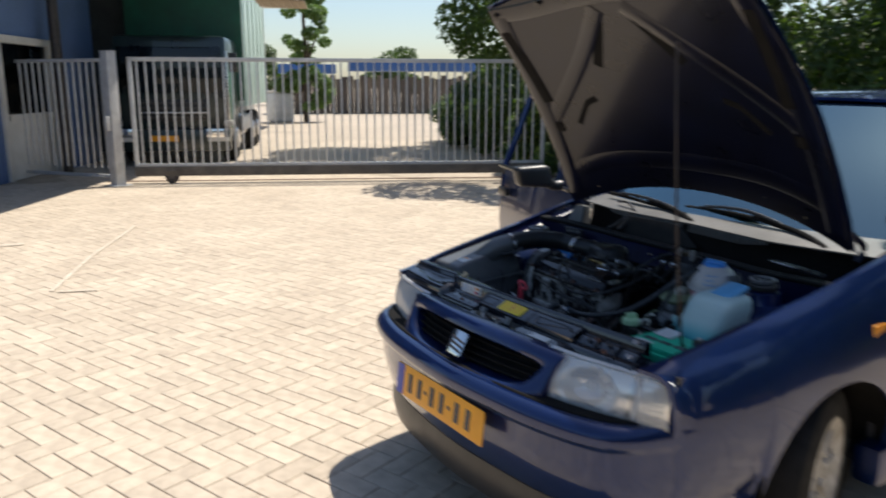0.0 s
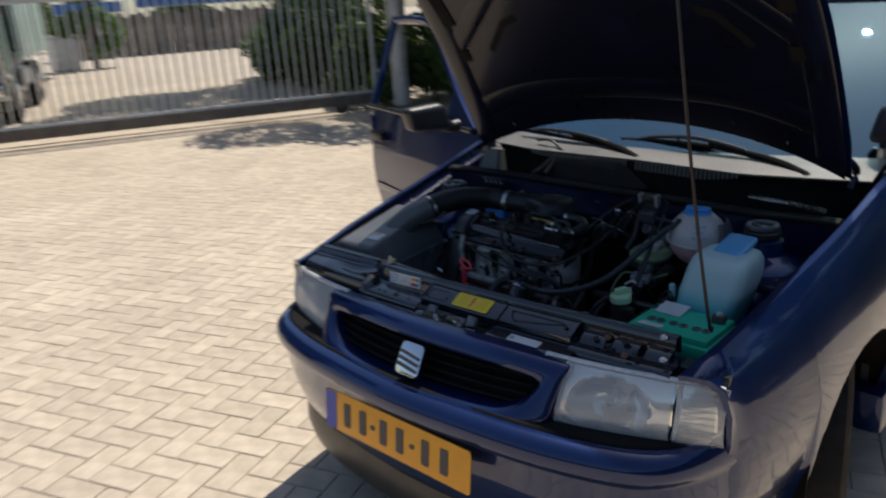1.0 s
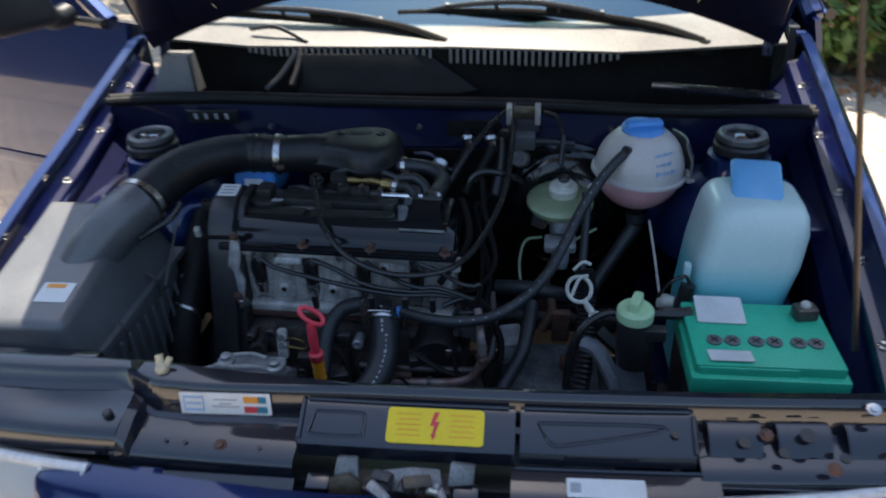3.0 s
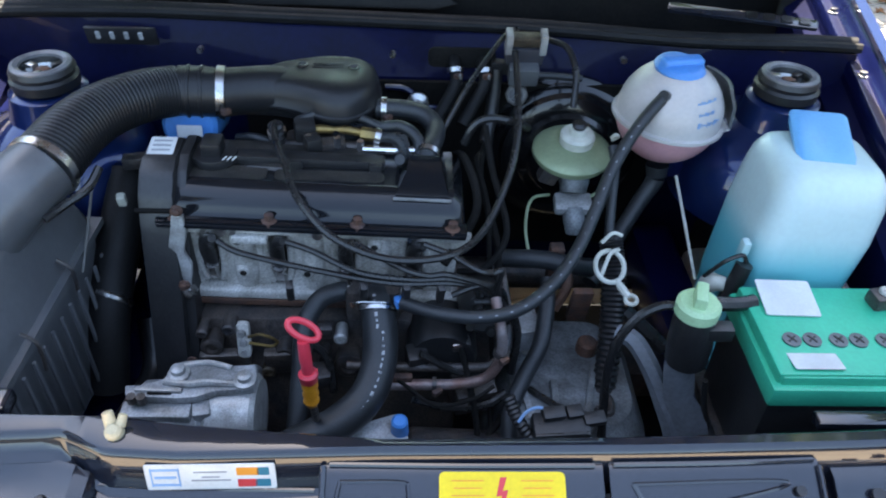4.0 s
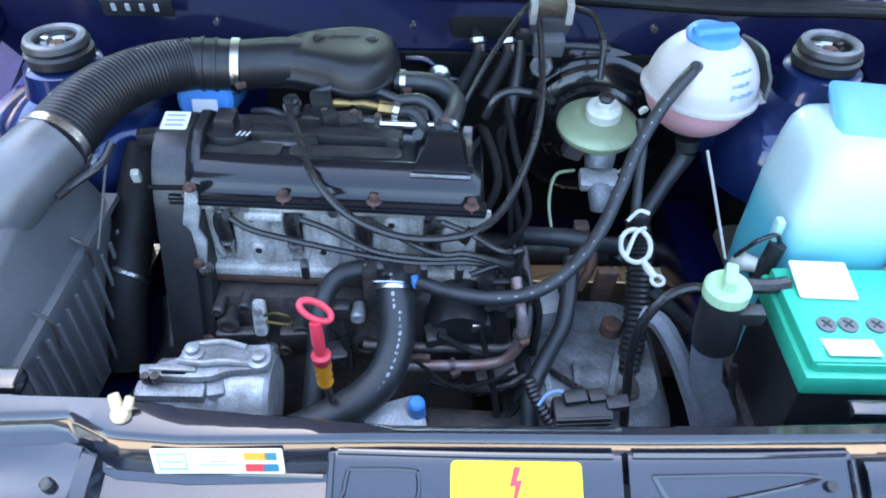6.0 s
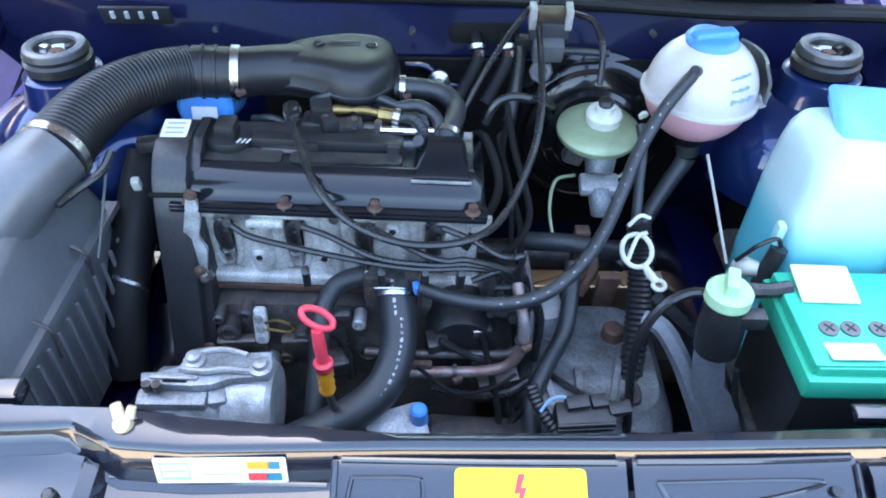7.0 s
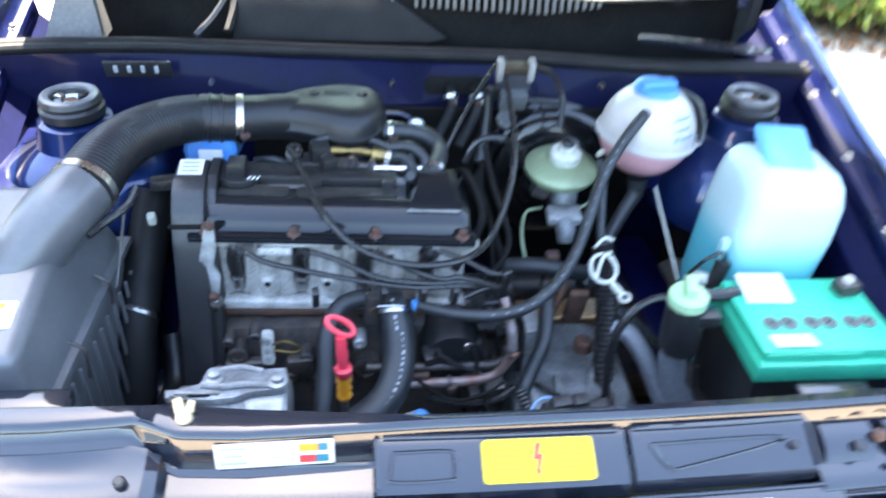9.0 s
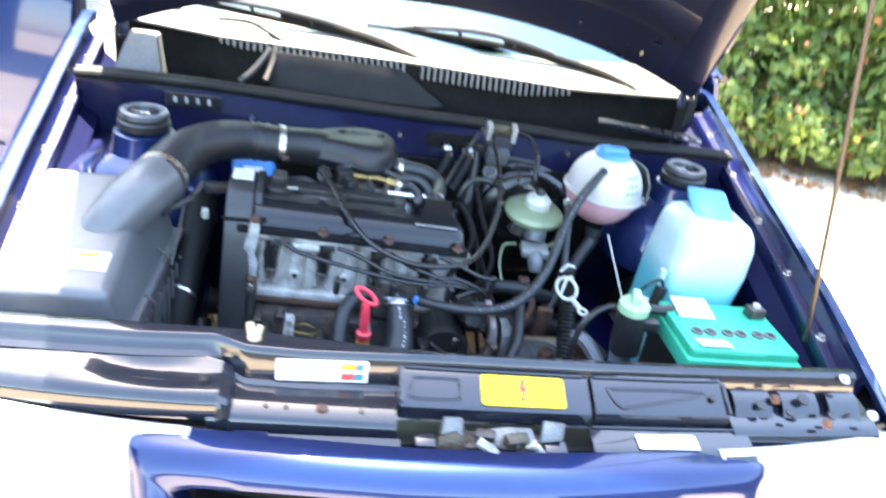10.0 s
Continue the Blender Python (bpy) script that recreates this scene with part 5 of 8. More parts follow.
# air box with its label
airb = loft([[Vector(p) for p in ((-0.660, 0.365, 0.52), (-0.470, 0.365, 0.52), (-0.455, 0.655, 0.52), (-0.660, 0.655, 0.52))],
             [Vector(p) for p in ((-0.660, 0.355, 0.715), (-0.475, 0.355, 0.715), (-0.455, 0.665, 0.742), (-0.660, 0.665, 0.742))],
             [Vector(p) for p in ((-0.650, 0.362, 0.786), (-0.490, 0.362, 0.786), (-0.487, 0.640, 0.846), (-0.650, 0.640, 0.846))]])
bevelled(airb, 0.014, 3)
air = part("air_filter_box", airb, AIRBOX, car, "black plastic air filter box")
part("box_seam", loft([[Vector(p) for p in ((-0.662, 0.348, z0), (-0.466, 0.348, z0), (-0.444, 0.672, z1), (-0.662, 0.672, z1))] for z0, z1 in ((0.700, 0.726), (0.710, 0.736))]), AIRBOX, air)
for y, z in ((0.44, 0.712), (0.56, 0.722)):
    part("box_clip", tube([(-0.462, y, z + 0.03), (-0.448, y, z + 0.018), (-0.446, y, z), (-0.452, y + 0.004, z - 0.035)], 0.0025, 6, 4), DARK, air)
for k in range(11):
    y = 0.385 + 0.025 * k
    part("box_fin", box((-0.461 + 0.07 * (y - 0.37), y, 0.625), (0.004, 0.005, 0.15), 0.001), AIRBOX, air)
part("box_label", prism(rounded(0.052, 0.040, 0.003), 0.0012, sheet_at((-0.530, 0.425, 0.8000), (1, 0, 0.0), (0, 1, 0.2158))), LABEL, air, "white label with orange print", smooth=False)
part("print_block", prism(rounded(0.030, 0.008, 0.001), 0.0006, sheet_at((-0.533, 0.437, 0.8040), (1, 0, 0.0), (0, 1, 0.2158))), INK_ORANGE, air, smooth=False)
part("outlet", tube([(-0.553, 0.50, 0.770), (-0.522, 0.535, 0.808), (-0.492, 0.570, 0.842), (-0.468, 0.614, 0.856)], (0.036, 0.044, 0.044, 0.0425), 20, 6), AIRBOX, air)
part("tray_edge", box((-0.53, 0.340, 0.742), (0.20, 0.03, 0.02), 0.006), PAINT_DUSTY, air)

# ribbed intake hose, clamps and plenum
HOSE_LINE = [(-0.468, 0.614, 0.856), (-0.453, 0.678, 0.866), (-0.427, 0.734, 0.870), (-0.388, 0.778, 0.868), (-0.350, 0.807, 0.862), (-0.292, 0.815, 0.856)]
ih = part("intake_hose", tube(HOSE_LINE[:5], (0.0405, 0.0385, 0.036, 0.035, 0.0345), 24, 40, ribs=0.0012, every=2), MATTE, car, "ribbed black intake hose")
part("smooth_end", tube([HOSE_LINE[4], Vector(HOSE_LINE[4]).lerp(Vector(HOSE_LINE[5]), 0.5), HOSE_LINE[5]], (0.0355, 0.036, 0.035), 24, 8), MATTE, ih)
for k in (0.25, 0.55):
    q = Vector(HOSE_LINE[4]).lerp(Vector(HOSE_LINE[5]), k)
    part("hose_ring", lathe([(0.034, -0.003), (0.0378, -0.002), (0.0378, 0.002), (0.034, 0.003)], Matrix.Translation(q) @ (Vector(HOSE_LINE[5]) - Vector(HOSE_LINE[4])).to_track_quat("Z", "Y").to_matrix().to_4x4(), 24), MATTE, ih)


def clamp(p, d, r, w=0.011, mt=STEEL, parent=None):
    p, d = Vector(p), Vector(d).normalized()
    b = lathe([(r, -w / 2), (r + 0.002, -w / 2), (r + 0.002, w / 2), (r, w / 2)], Matrix.Translation(p) @ d.to_track_quat("Z", "Y").to_matrix().to_4x4(), 24)
    ob = part("hose_clamp", b, mt, parent if parent else car, "steel hose clamp")
    side = d.cross(Vector((0, 0.55, 0.83))).normalized()
    q = p + (Vector((0.25, -0.75, -0.2)).normalized()) * (r + 0.004)
    part("clamp_screw", box(q, (0.014, 0.008, 0.008), 0.002, (0, 0, 40)), RUST, ob)
    return ob


clamp(HOSE_LINE[0], Vector(HOSE_LINE[1]) - Vector(HOSE_LINE[0]), 0.0425, parent=ih)
clamp(HOSE_LINE[5], Vector(HOSE_LINE[5]) - Vector(HOSE_LINE[4]), 0.0365, parent=ih)
# the flat oval cover: a plan line, drawn in towards its spine from the base to the crown
PLAN_P = spline([(-0.255, 0.805, 0), (-0.215, 0.803, 0), (-0.178, 0.790, 0), (-0.133, 0.768, 0), (-0.098, 0.773, 0), (-0.072, 0.806, 0), (-0.064, 0.850, 0), (-0.073, 0.885, 0), (-0.102, 0.906, 0), (-0.150, 0.912, 0), (-0.205, 0.896, 0), (-0.245, 0.872, 0)], 4)
rings = []
for k, z in ((0.20, 0.822), (0.08, 0.826), (0.02, 0.838), (-0.025, 0.840), (-0.025, 0.844), (0.01, 0.846), (0.04, 0.860), (0.13, 0.873), (0.28, 0.880), (0.55, 0.884), (0.92, 0.886)):
    ring = []
    for p in PLAN_P:
        c = Vector((min(max(p.x, -0.215), -0.115), 0.846, 0))
        q = p.lerp(c, k)
        drop = float(np.interp(q.x, (-0.26, -0.20, -0.14), (0.012, 0.004, 0.0))) * (z - 0.84) / 0.046
        ring.append(Vector((q.x, q.y, z - max(0, drop))))
    rings.append(ring)
plen = part("intake_plenum", loft(rings), MATTE, car, "black plastic intake cover")
part("plenum_neck", tube([HOSE_LINE[5], (-0.262, 0.826, 0.854), (-0.225, 0.838, 0.850), (-0.175, 0.845, 0.844)], (0.0352, 0.0345, 0.036, 0.034), 22, 6), MATTE, plen)
for x, y in ((-0.178, 0.852), (-0.102, 0.846)):
    part("cover_screw", lathe([(0.009, 0.0), (0.009, 0.0028), (0.006, 0.0034), (0.005, 0.0012), (0.0, 0.001)], Matrix.Translation((x, y, 0.8835)), 14), BLACK_SOFT, plen, "screw recess in the cover")
for dy in (-0.006, 0.006):
    part("raised_bar", box((-0.140, 0.850 + dy, 0.8855), (0.044, 0.0016, 0.0016), 0.0005), BLACK, plen)
# breather from the plenum to the rocker cover
part("breather_hose", tube([(-0.070, 0.822, 0.832), (-0.035, 0.822, 0.832), (-0.002, 0.816, 0.828), (0.017, 0.795, 0.820), (0.016, 0.765, 0.816), (0.008, 0.738, 0.812), (0.004, 0.722, 0.80)], 0.0145, 14, 7), HOSE, car, "thick black breather hose")
clamp((-0.058, 0.822, 0.832), (1, 0, 0), 0.0155, 0.008, parent=plen)
clamp((0.007, 0.735, 0.811), (-0.2, -0.75, -0.3), 0.0155, 0.008, parent=plen)

# blue canister under the hose
can = part("oil_filter", lathe([(0.0, 0.0), (0.034, 0.0), (0.040, 0.006), (0.040, 0.09), (0.034, 0.096), (0.0, 0.096)], sheet_at((-0.338, 0.850, 0.800), (1, 0, 0), (0, 0.25, 1)) @ pose(0, 0, -0.03, 0, 0, 0), 24), CAP_BLUE, car, "blue metal oil filter canister")
part("filter_label", prism(rounded(0.036, 0.018, 0.002), 0.0012, sheet_at((-0.336, 0.7795, 0.812), (1, 0.0, 0), (0, 0.25, 1))), LABEL, can, smooth=False)

# timing belt cover
eng = part("engine_block", bevelled(loft([[Vector((x, y, z)) for x, y in ((-0.315, y0), (0.055, y0), (0.055, 0.75), (-0.315, 0.75))] for y0, z in ((0.535, 0.35), (0.555, 0.50), (0.585, 0.628))]), 0.012), DARK, car, "grimy dark engine block")
prof = [(0.47, 0.36), (0.50, 0.47), (0.54, 0.58), (0.578, 0.69), (0.604, 0.77), (0.622, 0.81), (0.642, 0.831), (0.666, 0.842), (0.715, 0.842), (0.745, 0.82), (0.755, 0.75), (0.70, 0.36)]
part("belt_cover", prism(prof, 0.047, sheet_at((-0.368, 0, 0), (0, 1, 0), (0, 0, 1)), 0.008), BLACK, eng, "black timing belt cover with a white label")
part("belt_label", prism(rounded(0.034, 0.034, 0.002), 0.0012, sheet_at((-0.345, 0.688, 0.8435), (1, 0, 0), (0, 1, 0.17))), LABEL, eng, smooth=False)
for k in range(3):
    part("print_line", prism(rounded(0.024, 0.003, 0.001), 0.0006, sheet_at((-0.345, 0.679 + 0.009 * k, 0.8448 + 0.0015 * (k - 1)), (1, 0, 0), (0, 1, 0.17))), INK_GREY, eng, smooth=False)
part("belt_cover_ridge", prism([(y + 0.012, z - 0.004) for y, z in prof], 0.014, sheet_at((-0.322, 0, 0), (0, 1, 0), (0, 0, 1)), 0.003), BLACK, eng)
part("cover_seam", box((-0.346, 0.6135, 0.792), (0.050, 0.006, 0.006), 0.002, (-60, 0, 0)), LINER, eng)
for y, z in ((0.606, 0.800), (0.575, 0.70), (0.54, 0.59)):
    part("bolt", lathe([(0.008, 0), (0.008, 0.003), (0.005, 0.004), (0.005, 0.008), (0.001, 0.009)], sheet_at((-0.314, y, z), (1, 0, 0), (0, 0, 1)), 8), RUST, eng)

# rocker cover
cp = [(0.597, 0.768), (0.597, 0.774), (0.602, 0.779), (0.604, 0.785), (0.608, 0.791), (0.628, 0.806), (0.636, 0.808), (0.645, 0.804), (0.735, 0.804), (0.742, 0.798), (0.742, 0.768)]
rc = part("rocker_cover", loft([[Vector((x, y, z - dz)) for y, z in cp] for x, dz in ((-0.322, 0.010), (-0.314, 0.0), (0.040, 0.0), (0.052, 0.012))]), COVER, eng, "black enamelled rocker cover")
part("cover_flange", box((-0.135, 0.668, 0.766), (0.385, 0.155, 0.008), 0.003), COVER, rc)
part("cover_flange", box((-0.135, 0.588, 0.7665), (0.385, 0.012, 0.006), 0.002), COVER, rc)
for x in (-0.305, -0.19, -0.08, 0.04):
    part("stud", lathe([(0.010, 0), (0.010, 0.006), (0.006, 0.008), (0.006, 0.016), (0.001, 0.017)], Matrix.Translation((x, 0.594, 0.768)), 8), RUST, rc, "rusty cover stud")
part("cover_box", loft([[Vector((x, y, 0.796)) for x, y in ((-0.036, 0.618), (0.036, 0.618), (0.032, 0.700), (-0.026, 0.700))], [Vector((x, y, 0.806)) for x, y in ((-0.034, 0.620), (0.034, 0.620), (0.031, 0.698), (-0.025, 0.698))], [Vector((x, y, 0.824)) for x, y in ((-0.021, 0.652), (0.025, 0.652), (0.024, 0.692), (-0.018, 0.692))]]), COVER, rc)
part("cover_lip", box((0.0, 0.617, 0.802), (0.074, 0.003, 0.004), 0.001), ALU_DARK, rc)
part("rail", box((-0.16, 0.690, 0.808), (0.22, 0.022, 0.016), 0.003), BLACK, rc)
for x in (-0.165, -0.062):
    part("rail_tag", box((x, 0.677, 0.806), (0.016, 0.010, 0.018), 0.002), BLACK, rc)
part("grime_patch", loft([[Vector((x, y, 0.8035)) for x, y in ((-0.235, 0.668), (-0.165, 0.664), (-0.16, 0.684), (-0.18, 0.694), (-0.23, 0.690))], [Vector((x, y, 0.8070)) for x, y in ((-0.225, 0.671), (-0.175, 0.669), (-0.172, 0.682), (-0.185, 0.688), (-0.222, 0.686))]]), GRIMY, rc, "dry oily grime")
for x0, x1, y0, y1 in ((-0.30, -0.20, 0.640, 0.672), (-0.19, -0.05, 0.646, 0.670), (-0.30, -0.06, 0.712, 0.738)):
    part("grime_patch", loft([[Vector((x, y, z)) for x, y in rounded(x1 - x0, y1 - y0, 0.008)] for z in (-0.001, 0.0012)], True, True), GRIMY, rc).matrix_basis = pose((x0 + x1) / 2, (y0 + y1) / 2, 0.8045, 0, 0, 1.5)
cap = part("oil_cap", lathe([(0.030, 0), (0.032, 0.006), (0.030, 0.012), (0.012, 0.013), (0.0, 0.013)], Matrix.Translation((-0.272, 0.686, 0.806)), 24), BLACK, rc, "black oil filler cap")
part("cap_grip", box((-0.272, 0.686, 0.826), (0.026, 0.034, 0.022), 0.005), BLACK, cap)
for k in range(3):
    part("cap_mark", box((-0.254 + 0.006 * k, 0.667, 0.8195), (0.002, 0.010, 0.001), 0, (0, 0, -20)), LABEL, cap)

# throttle body and fittings behind the cover
tb = part("throttle_body", box((-0.115, 0.775, 0.785), (0.17, 0.05, 0.05), 0.010), DARK, eng, "dark throttle body with hoses")
part("fuel_rail", cyl((-0.20, 0.757, 0.805), (-0.05, 0.757, 0.803), 0.010, seg=12), DARK, tb)
part("brass_fitting", tube([(-0.165, 0.764, 0.828), (-0.145, 0.760, 0.832), (-0.125, 0.762, 0.830), (-0.105, 0.758, 0.832), (-0.085, 0.757, 0.828)], (0.005, 0.0065, 0.0045, 0.0065, 0.005), 10, 4), BRASS, tb, "dull brass fuel fitting")
part("brass_nut", cyl((-0.088, 0.757, 0.828), (-0.066, 0.755, 0.826), 0.010, 0.009, 6), BRASS, tb)
part("fitting_ring", cyl((-0.068, 0.755, 0.826), (-0.060, 0.754, 0.824), 0.012, seg=14), STEEL, tb)
for k in range(4):
    part("injector", cyl((-0.185 + 0.035 * k, 0.757, 0.80), (-0.185 + 0.035 * k, 0.745, 0.775), 0.008, 0.006, 10), BLACK if k % 2 else STEEL, tb)
part("braided_hose", tube([(-0.060, 0.754, 0.824), (-0.042, 0.748, 0.826), (-0.028, 0.735, 0.818), (-0.026, 0.718, 0.806), (-0.032, 0.700, 0.822)], 0.0075, 12, 12, ribs=0.0009, every=1), HOSE, tb)
part("vacuum_hose", tube([(-0.060, 0.772, 0.830), (-0.030, 0.768, 0.834), (-0.008, 0.752, 0.824), (-0.004, 0.730, 0.806)], 0.0085, 10, 6), HOSE, tb)
clamp((-0.066, 0.757, 0.812), (1, -0.1, 0), 0.0072, 0.006, parent=tb)
part("steel_pipe", cyl((-0.085, 0.740, 0.812), (0.0, 0.740, 0.811), 0.0065, seg=12), CHROME, tb, "bright steel pipe")
part("valve", lathe([(0.018, 0), (0.018, 0.01), (0.009, 0.014), (0.009, 0.02), (0.001, 0.021)], sheet_at((-0.008, 0.955, 0.772), (1, 0, 0), (0, 0.2, 1)), 14), STEEL, tb)
part("sensor", cyl((-0.205, 0.757, 0.806), (-0.206, 0.748, 0.846), 0.010, 0.011, 12, bevel=0.003), BLACK, tb)
part("sensor_ring", cyl((-0.205, 0.752, 0.826), (-0.2055, 0.750, 0.834), 0.013, seg=14), STEEL, tb)
for x, y, z, sx, sy, sz, mt in ((-0.168, 0.765, 0.828, 0.030, 0.030, 0.026, BLACK), (-0.135, 0.748, 0.812, 0.05, 0.022, 0.02, DARK), (-0.10, 0.772, 0.818, 0.06, 0.02, 0.03, COVER), (-0.045, 0.770, 0.80, 0.05, 0.03, 0.02, ALU_DARK)):
    part("fitting", box((x, y, z), (sx, sy, sz), 0.005, (8, 0, 12)), mt, tb)
for x, y, z in ((-0.16, 0.745, 0.826), (-0.12, 0.742, 0.826), (-0.088, 0.744, 0.82)):
    part("screw", cyl((x, y, z - 0.01), (x, y - 0.004, z + 0.006), 0.0055, 0.005, 8), STEEL, tb)
for pts in ([(-0.21, 0.765, 0.80), (-0.24, 0.77, 0.81), (-0.27, 0.785, 0.80)], [(-0.18, 0.775, 0.836), (-0.14, 0.785, 0.845), (-0.09, 0.782, 0.838), (-0.06, 0.772, 0.83)]):
    part("vacuum_hose", tube(pts, 0.006, 10, 5), HOSE, tb)
part("sensor", box((-0.155, 0.740, 0.822), (0.022, 0.026, 0.02), 0.004, (0, 0, 25)), BLACK, tb)

# cylinder head in cast aluminium
head = part("cylinder_head", box((-0.135, 0.662, 0.699), (0.372, 0.100, 0.128), 0.006), HEAD_ALU, eng, "grey cast aluminium cylinder head")
part("head_flange", box((-0.135, 0.604, 0.7575), (0.384, 0.026, 0.017), 0.006, seg=3), HEAD_ALU, head)
part("head_flange", box((-0.135, 0.603, 0.6455), (0.384, 0.030, 0.018), 0.006, seg=3), HEAD_ALU, head)
WELLS = (-0.270, -0.182, -0.094, -0.006)
for k, x in enumerate(WELLS):
    part("plug_well", prism(rounded(0.026, 0.080, 0.012), 0.0025, sheet_at((x, 0.6115, 0.702), (1, 0, 0), (0, 0, 1))), DARK, head, "dark plug recess")
    for s in (-1, 1):
        part("well_wall", tube([(x + s * 0.016, 0.606, 0.750), (x + s * 0.015, 0.604, 0.72), (x + s * 0.015, 0.604, 0.680), (x + s * 0.010, 0.606, 0.660)], (0.005, 0.006, 0.006, 0.005), 10, 4), HEAD_ALU, head)
    part("spark_plug", cyl((x, 0.606, 0.668), (x, 0.598, 0.694), 0.0095, 0.008, 6), STEEL, head, "steel spark plug")
    part("plug_band", cyl((x, 0.598, 0.694), (x, 0.597, 0.697), 0.0105, seg=14), STEEL, head)
    part("plug_boot", tube([(x, 0.599, 0.697), (x - 0.002, 0.594, 0.722), (x, 0.588, 0.742), (x + 0.010, 0.580, 0.752)], (0.0095, 0.0105, 0.009, 0.006), 12, 4), BLACK_SOFT, head)
for x in (-0.318, -0.226, -0.138, -0.050, 0.040):
    w = 0.030 if -0.31 < x < 0.03 else 0.016
    part("pilaster", tube([(x, 0.611, 0.758), (x, 0.609, 0.735), (x, 0.609, 0.680), (x, 0.611, 0.645)], (w * 0.45, w * 0.55, w * 0.62, w * 0.5), 14, 4), HEAD_ALU, head)
for x, z in ((-0.232, 0.742), (-0.145, 0.690), (-0.058, 0.742), (-0.228, 0.688)):
    part("head_boss", cyl((x, 0.600, z), (x, 0.586, z), 0.011, 0.009, 14, bevel=0.002), HEAD_ALU, head)
    part("boss_hole", cyl((x, 0.587, z), (x, 0.5852, z), 0.0045, seg=10), BLACK_SOFT, head)
part("head_bracket", box((-0.215, 0.588, 0.748), (0.045, 0.014, 0.012), 0.004), HEAD_ALU, head)
for x in (-0.24, -0.12, 0.0):
    part("bolt", lathe([(0.007, 0), (0.007, 0.005), (0.001, 0.006)], sheet_at((x - 0.01, 0.590, 0.758), (1, 0, 0), (0, 0, 1)), 8), STEEL, head)
part("cover_lip", box((-0.135, 0.5965, 0.7695), (0.388, 0.024, 0.0085), 0.003), COVER, head, "black enamelled lip of the rocker cover")
for a, b in zip(WELLS[:-1], WELLS[1:]):
    part("cast_web", box(((a + b) / 2, 0.6070, 0.700), (b - a - 0.028, 0.012, 0.110), 0.004), HEAD_ALU, head)
for x, w in ((-0.303, 0.040), (0.028, 0.040)):
    part("cast_web", box((x, 0.6070, 0.700), (w, 0.012, 0.110), 0.004), HEAD_ALU, head)
part("head_tag", box((0.052, 0.597, 0.752), (0.026, 0.008, 0.026), 0.002), HEAD_ALU, head)
part("head_gasket", box((-0.135, 0.650, 0.632), (0.385, 0.125, 0.010), 0.001), RUST, head, "rust-brown gasket edge")
part("lifting_eye", prism([(-0.010, -0.055), (0.010, -0.055), (0.014, -0.02), (0.006, 0.0), (0.012, 0.03), (0.010, 0.055), (-0.004, 0.055), (-0.008, 0.03), (-0.014, 0.0), (-0.012, -0.03)], 0.008, sheet_at((-0.303, 0.585, 0.727), (1, 0, 0), (0, 0.12, 1)), 0.002), ALU_BRIGHT, head, "cast lifting eye")
part("bolt", lathe([(0.014, 0), (0.014, 0.006), (0.009, 0.008), (0.009, 0.014), (0.001, 0.015)], sheet_at((-0.300, 0.575, 0.665), (1, 0, 0), (0, 0, 1)), 8), STEEL, head)
for x in np.arange(-0.272, -0.235, 0.012):
    part("stud", cyl((x, 0.596, 0.755), (x, 0.586, 0.756), 0.004, seg=8), STEEL, head)

turn = Matrix.Translation((0.045, 0.018, 0.704)) @ pose(0, 0, 0, 0, 2.0, 0) @ Matrix.Diagonal((1.045, 1, 1, 1)) @ Matrix.Translation((-0.047, 0, -0.706))
head.matrix_basis = turn
rc.matrix_basis = turn

# thermostat housing, coolant hoses
part("thermostat_housing", box((-0.065, 0.582, 0.672), (0.075, 0.04, 0.055), 0.01), DARK, eng)
big = part("radiator_hose", tube([(-0.060, 0.578, 0.678), (-0.059, 0.565, 0.678), (-0.054, 0.535, 0.656), (-0.055, 0.500, 0.630), (-0.070, 0.462, 0.608), (-0.108, 0.430, 0.592), (-0.180, 0.395, 0.578), (-0.26, 0.35, 0.57)], 0.0236, 20, 8), HOSE, car, "thick grey-black radiator hose with white print")
lhs = spline([(-0.060, 0.578, 0.678), (-0.059, 0.565, 0.678), (-0.054, 0.535, 0.656), (-0.055, 0.500, 0.630), (-0.070, 0.462, 0.608), (-0.108, 0.430, 0.592)], 10)
for k in range(9, 46, 2):
    p = lhs[k]
    d = (lhs[k + 1] - lhs[k - 1]).normalized()
    view = (Vector((0.0, -0.15, 1.38)) - p).normalized()
    outw = (view - d * view.dot(d)).normalized()
    sd = d.cross(outw)
    n2 = (outw * 0.95 + sd * (0.15 if k < 20 else -0.15)).normalized()
    part("hose_print", prism(rounded(0.0040 - 0.0008 * (k % 3), 0.0022 + 0.0012 * (k % 4), 0.0006, 2), 0.0006, sheet_at(p + n2 * 0.0235, n2.cross(d), d)), PRINT, big, smooth=False)
clamp((-0.059, 0.558, 0.675), (0.0, -0.85, -0.6), 0.0245, 0.006, parent=big)
part("clamp_ears", tube([(-0.090, 0.552, 0.69), (-0.082, 0.545, 0.70), (-0.048, 0.545, 0.70), (-0.040, 0.552, 0.688)], 0.0013, 6, 4), STEEL, big)
small = part("coolant_hose", tube([(-0.085, 0.583, 0.682), (-0.11, 0.582, 0.684), (-0.138, 0.572, 0.676), (-0.156, 0.545, 0.650), (-0.160, 0.50, 0.60), (-0.165, 0.44, 0.54), (-0.17, 0.40, 0.48)], 0.0135, 16, 7), HOSE, car, "black coolant hose")
clamp((-0.095, 0.583, 0.683), (1, 0, 0), 0.0145, 0.008, parent=small)
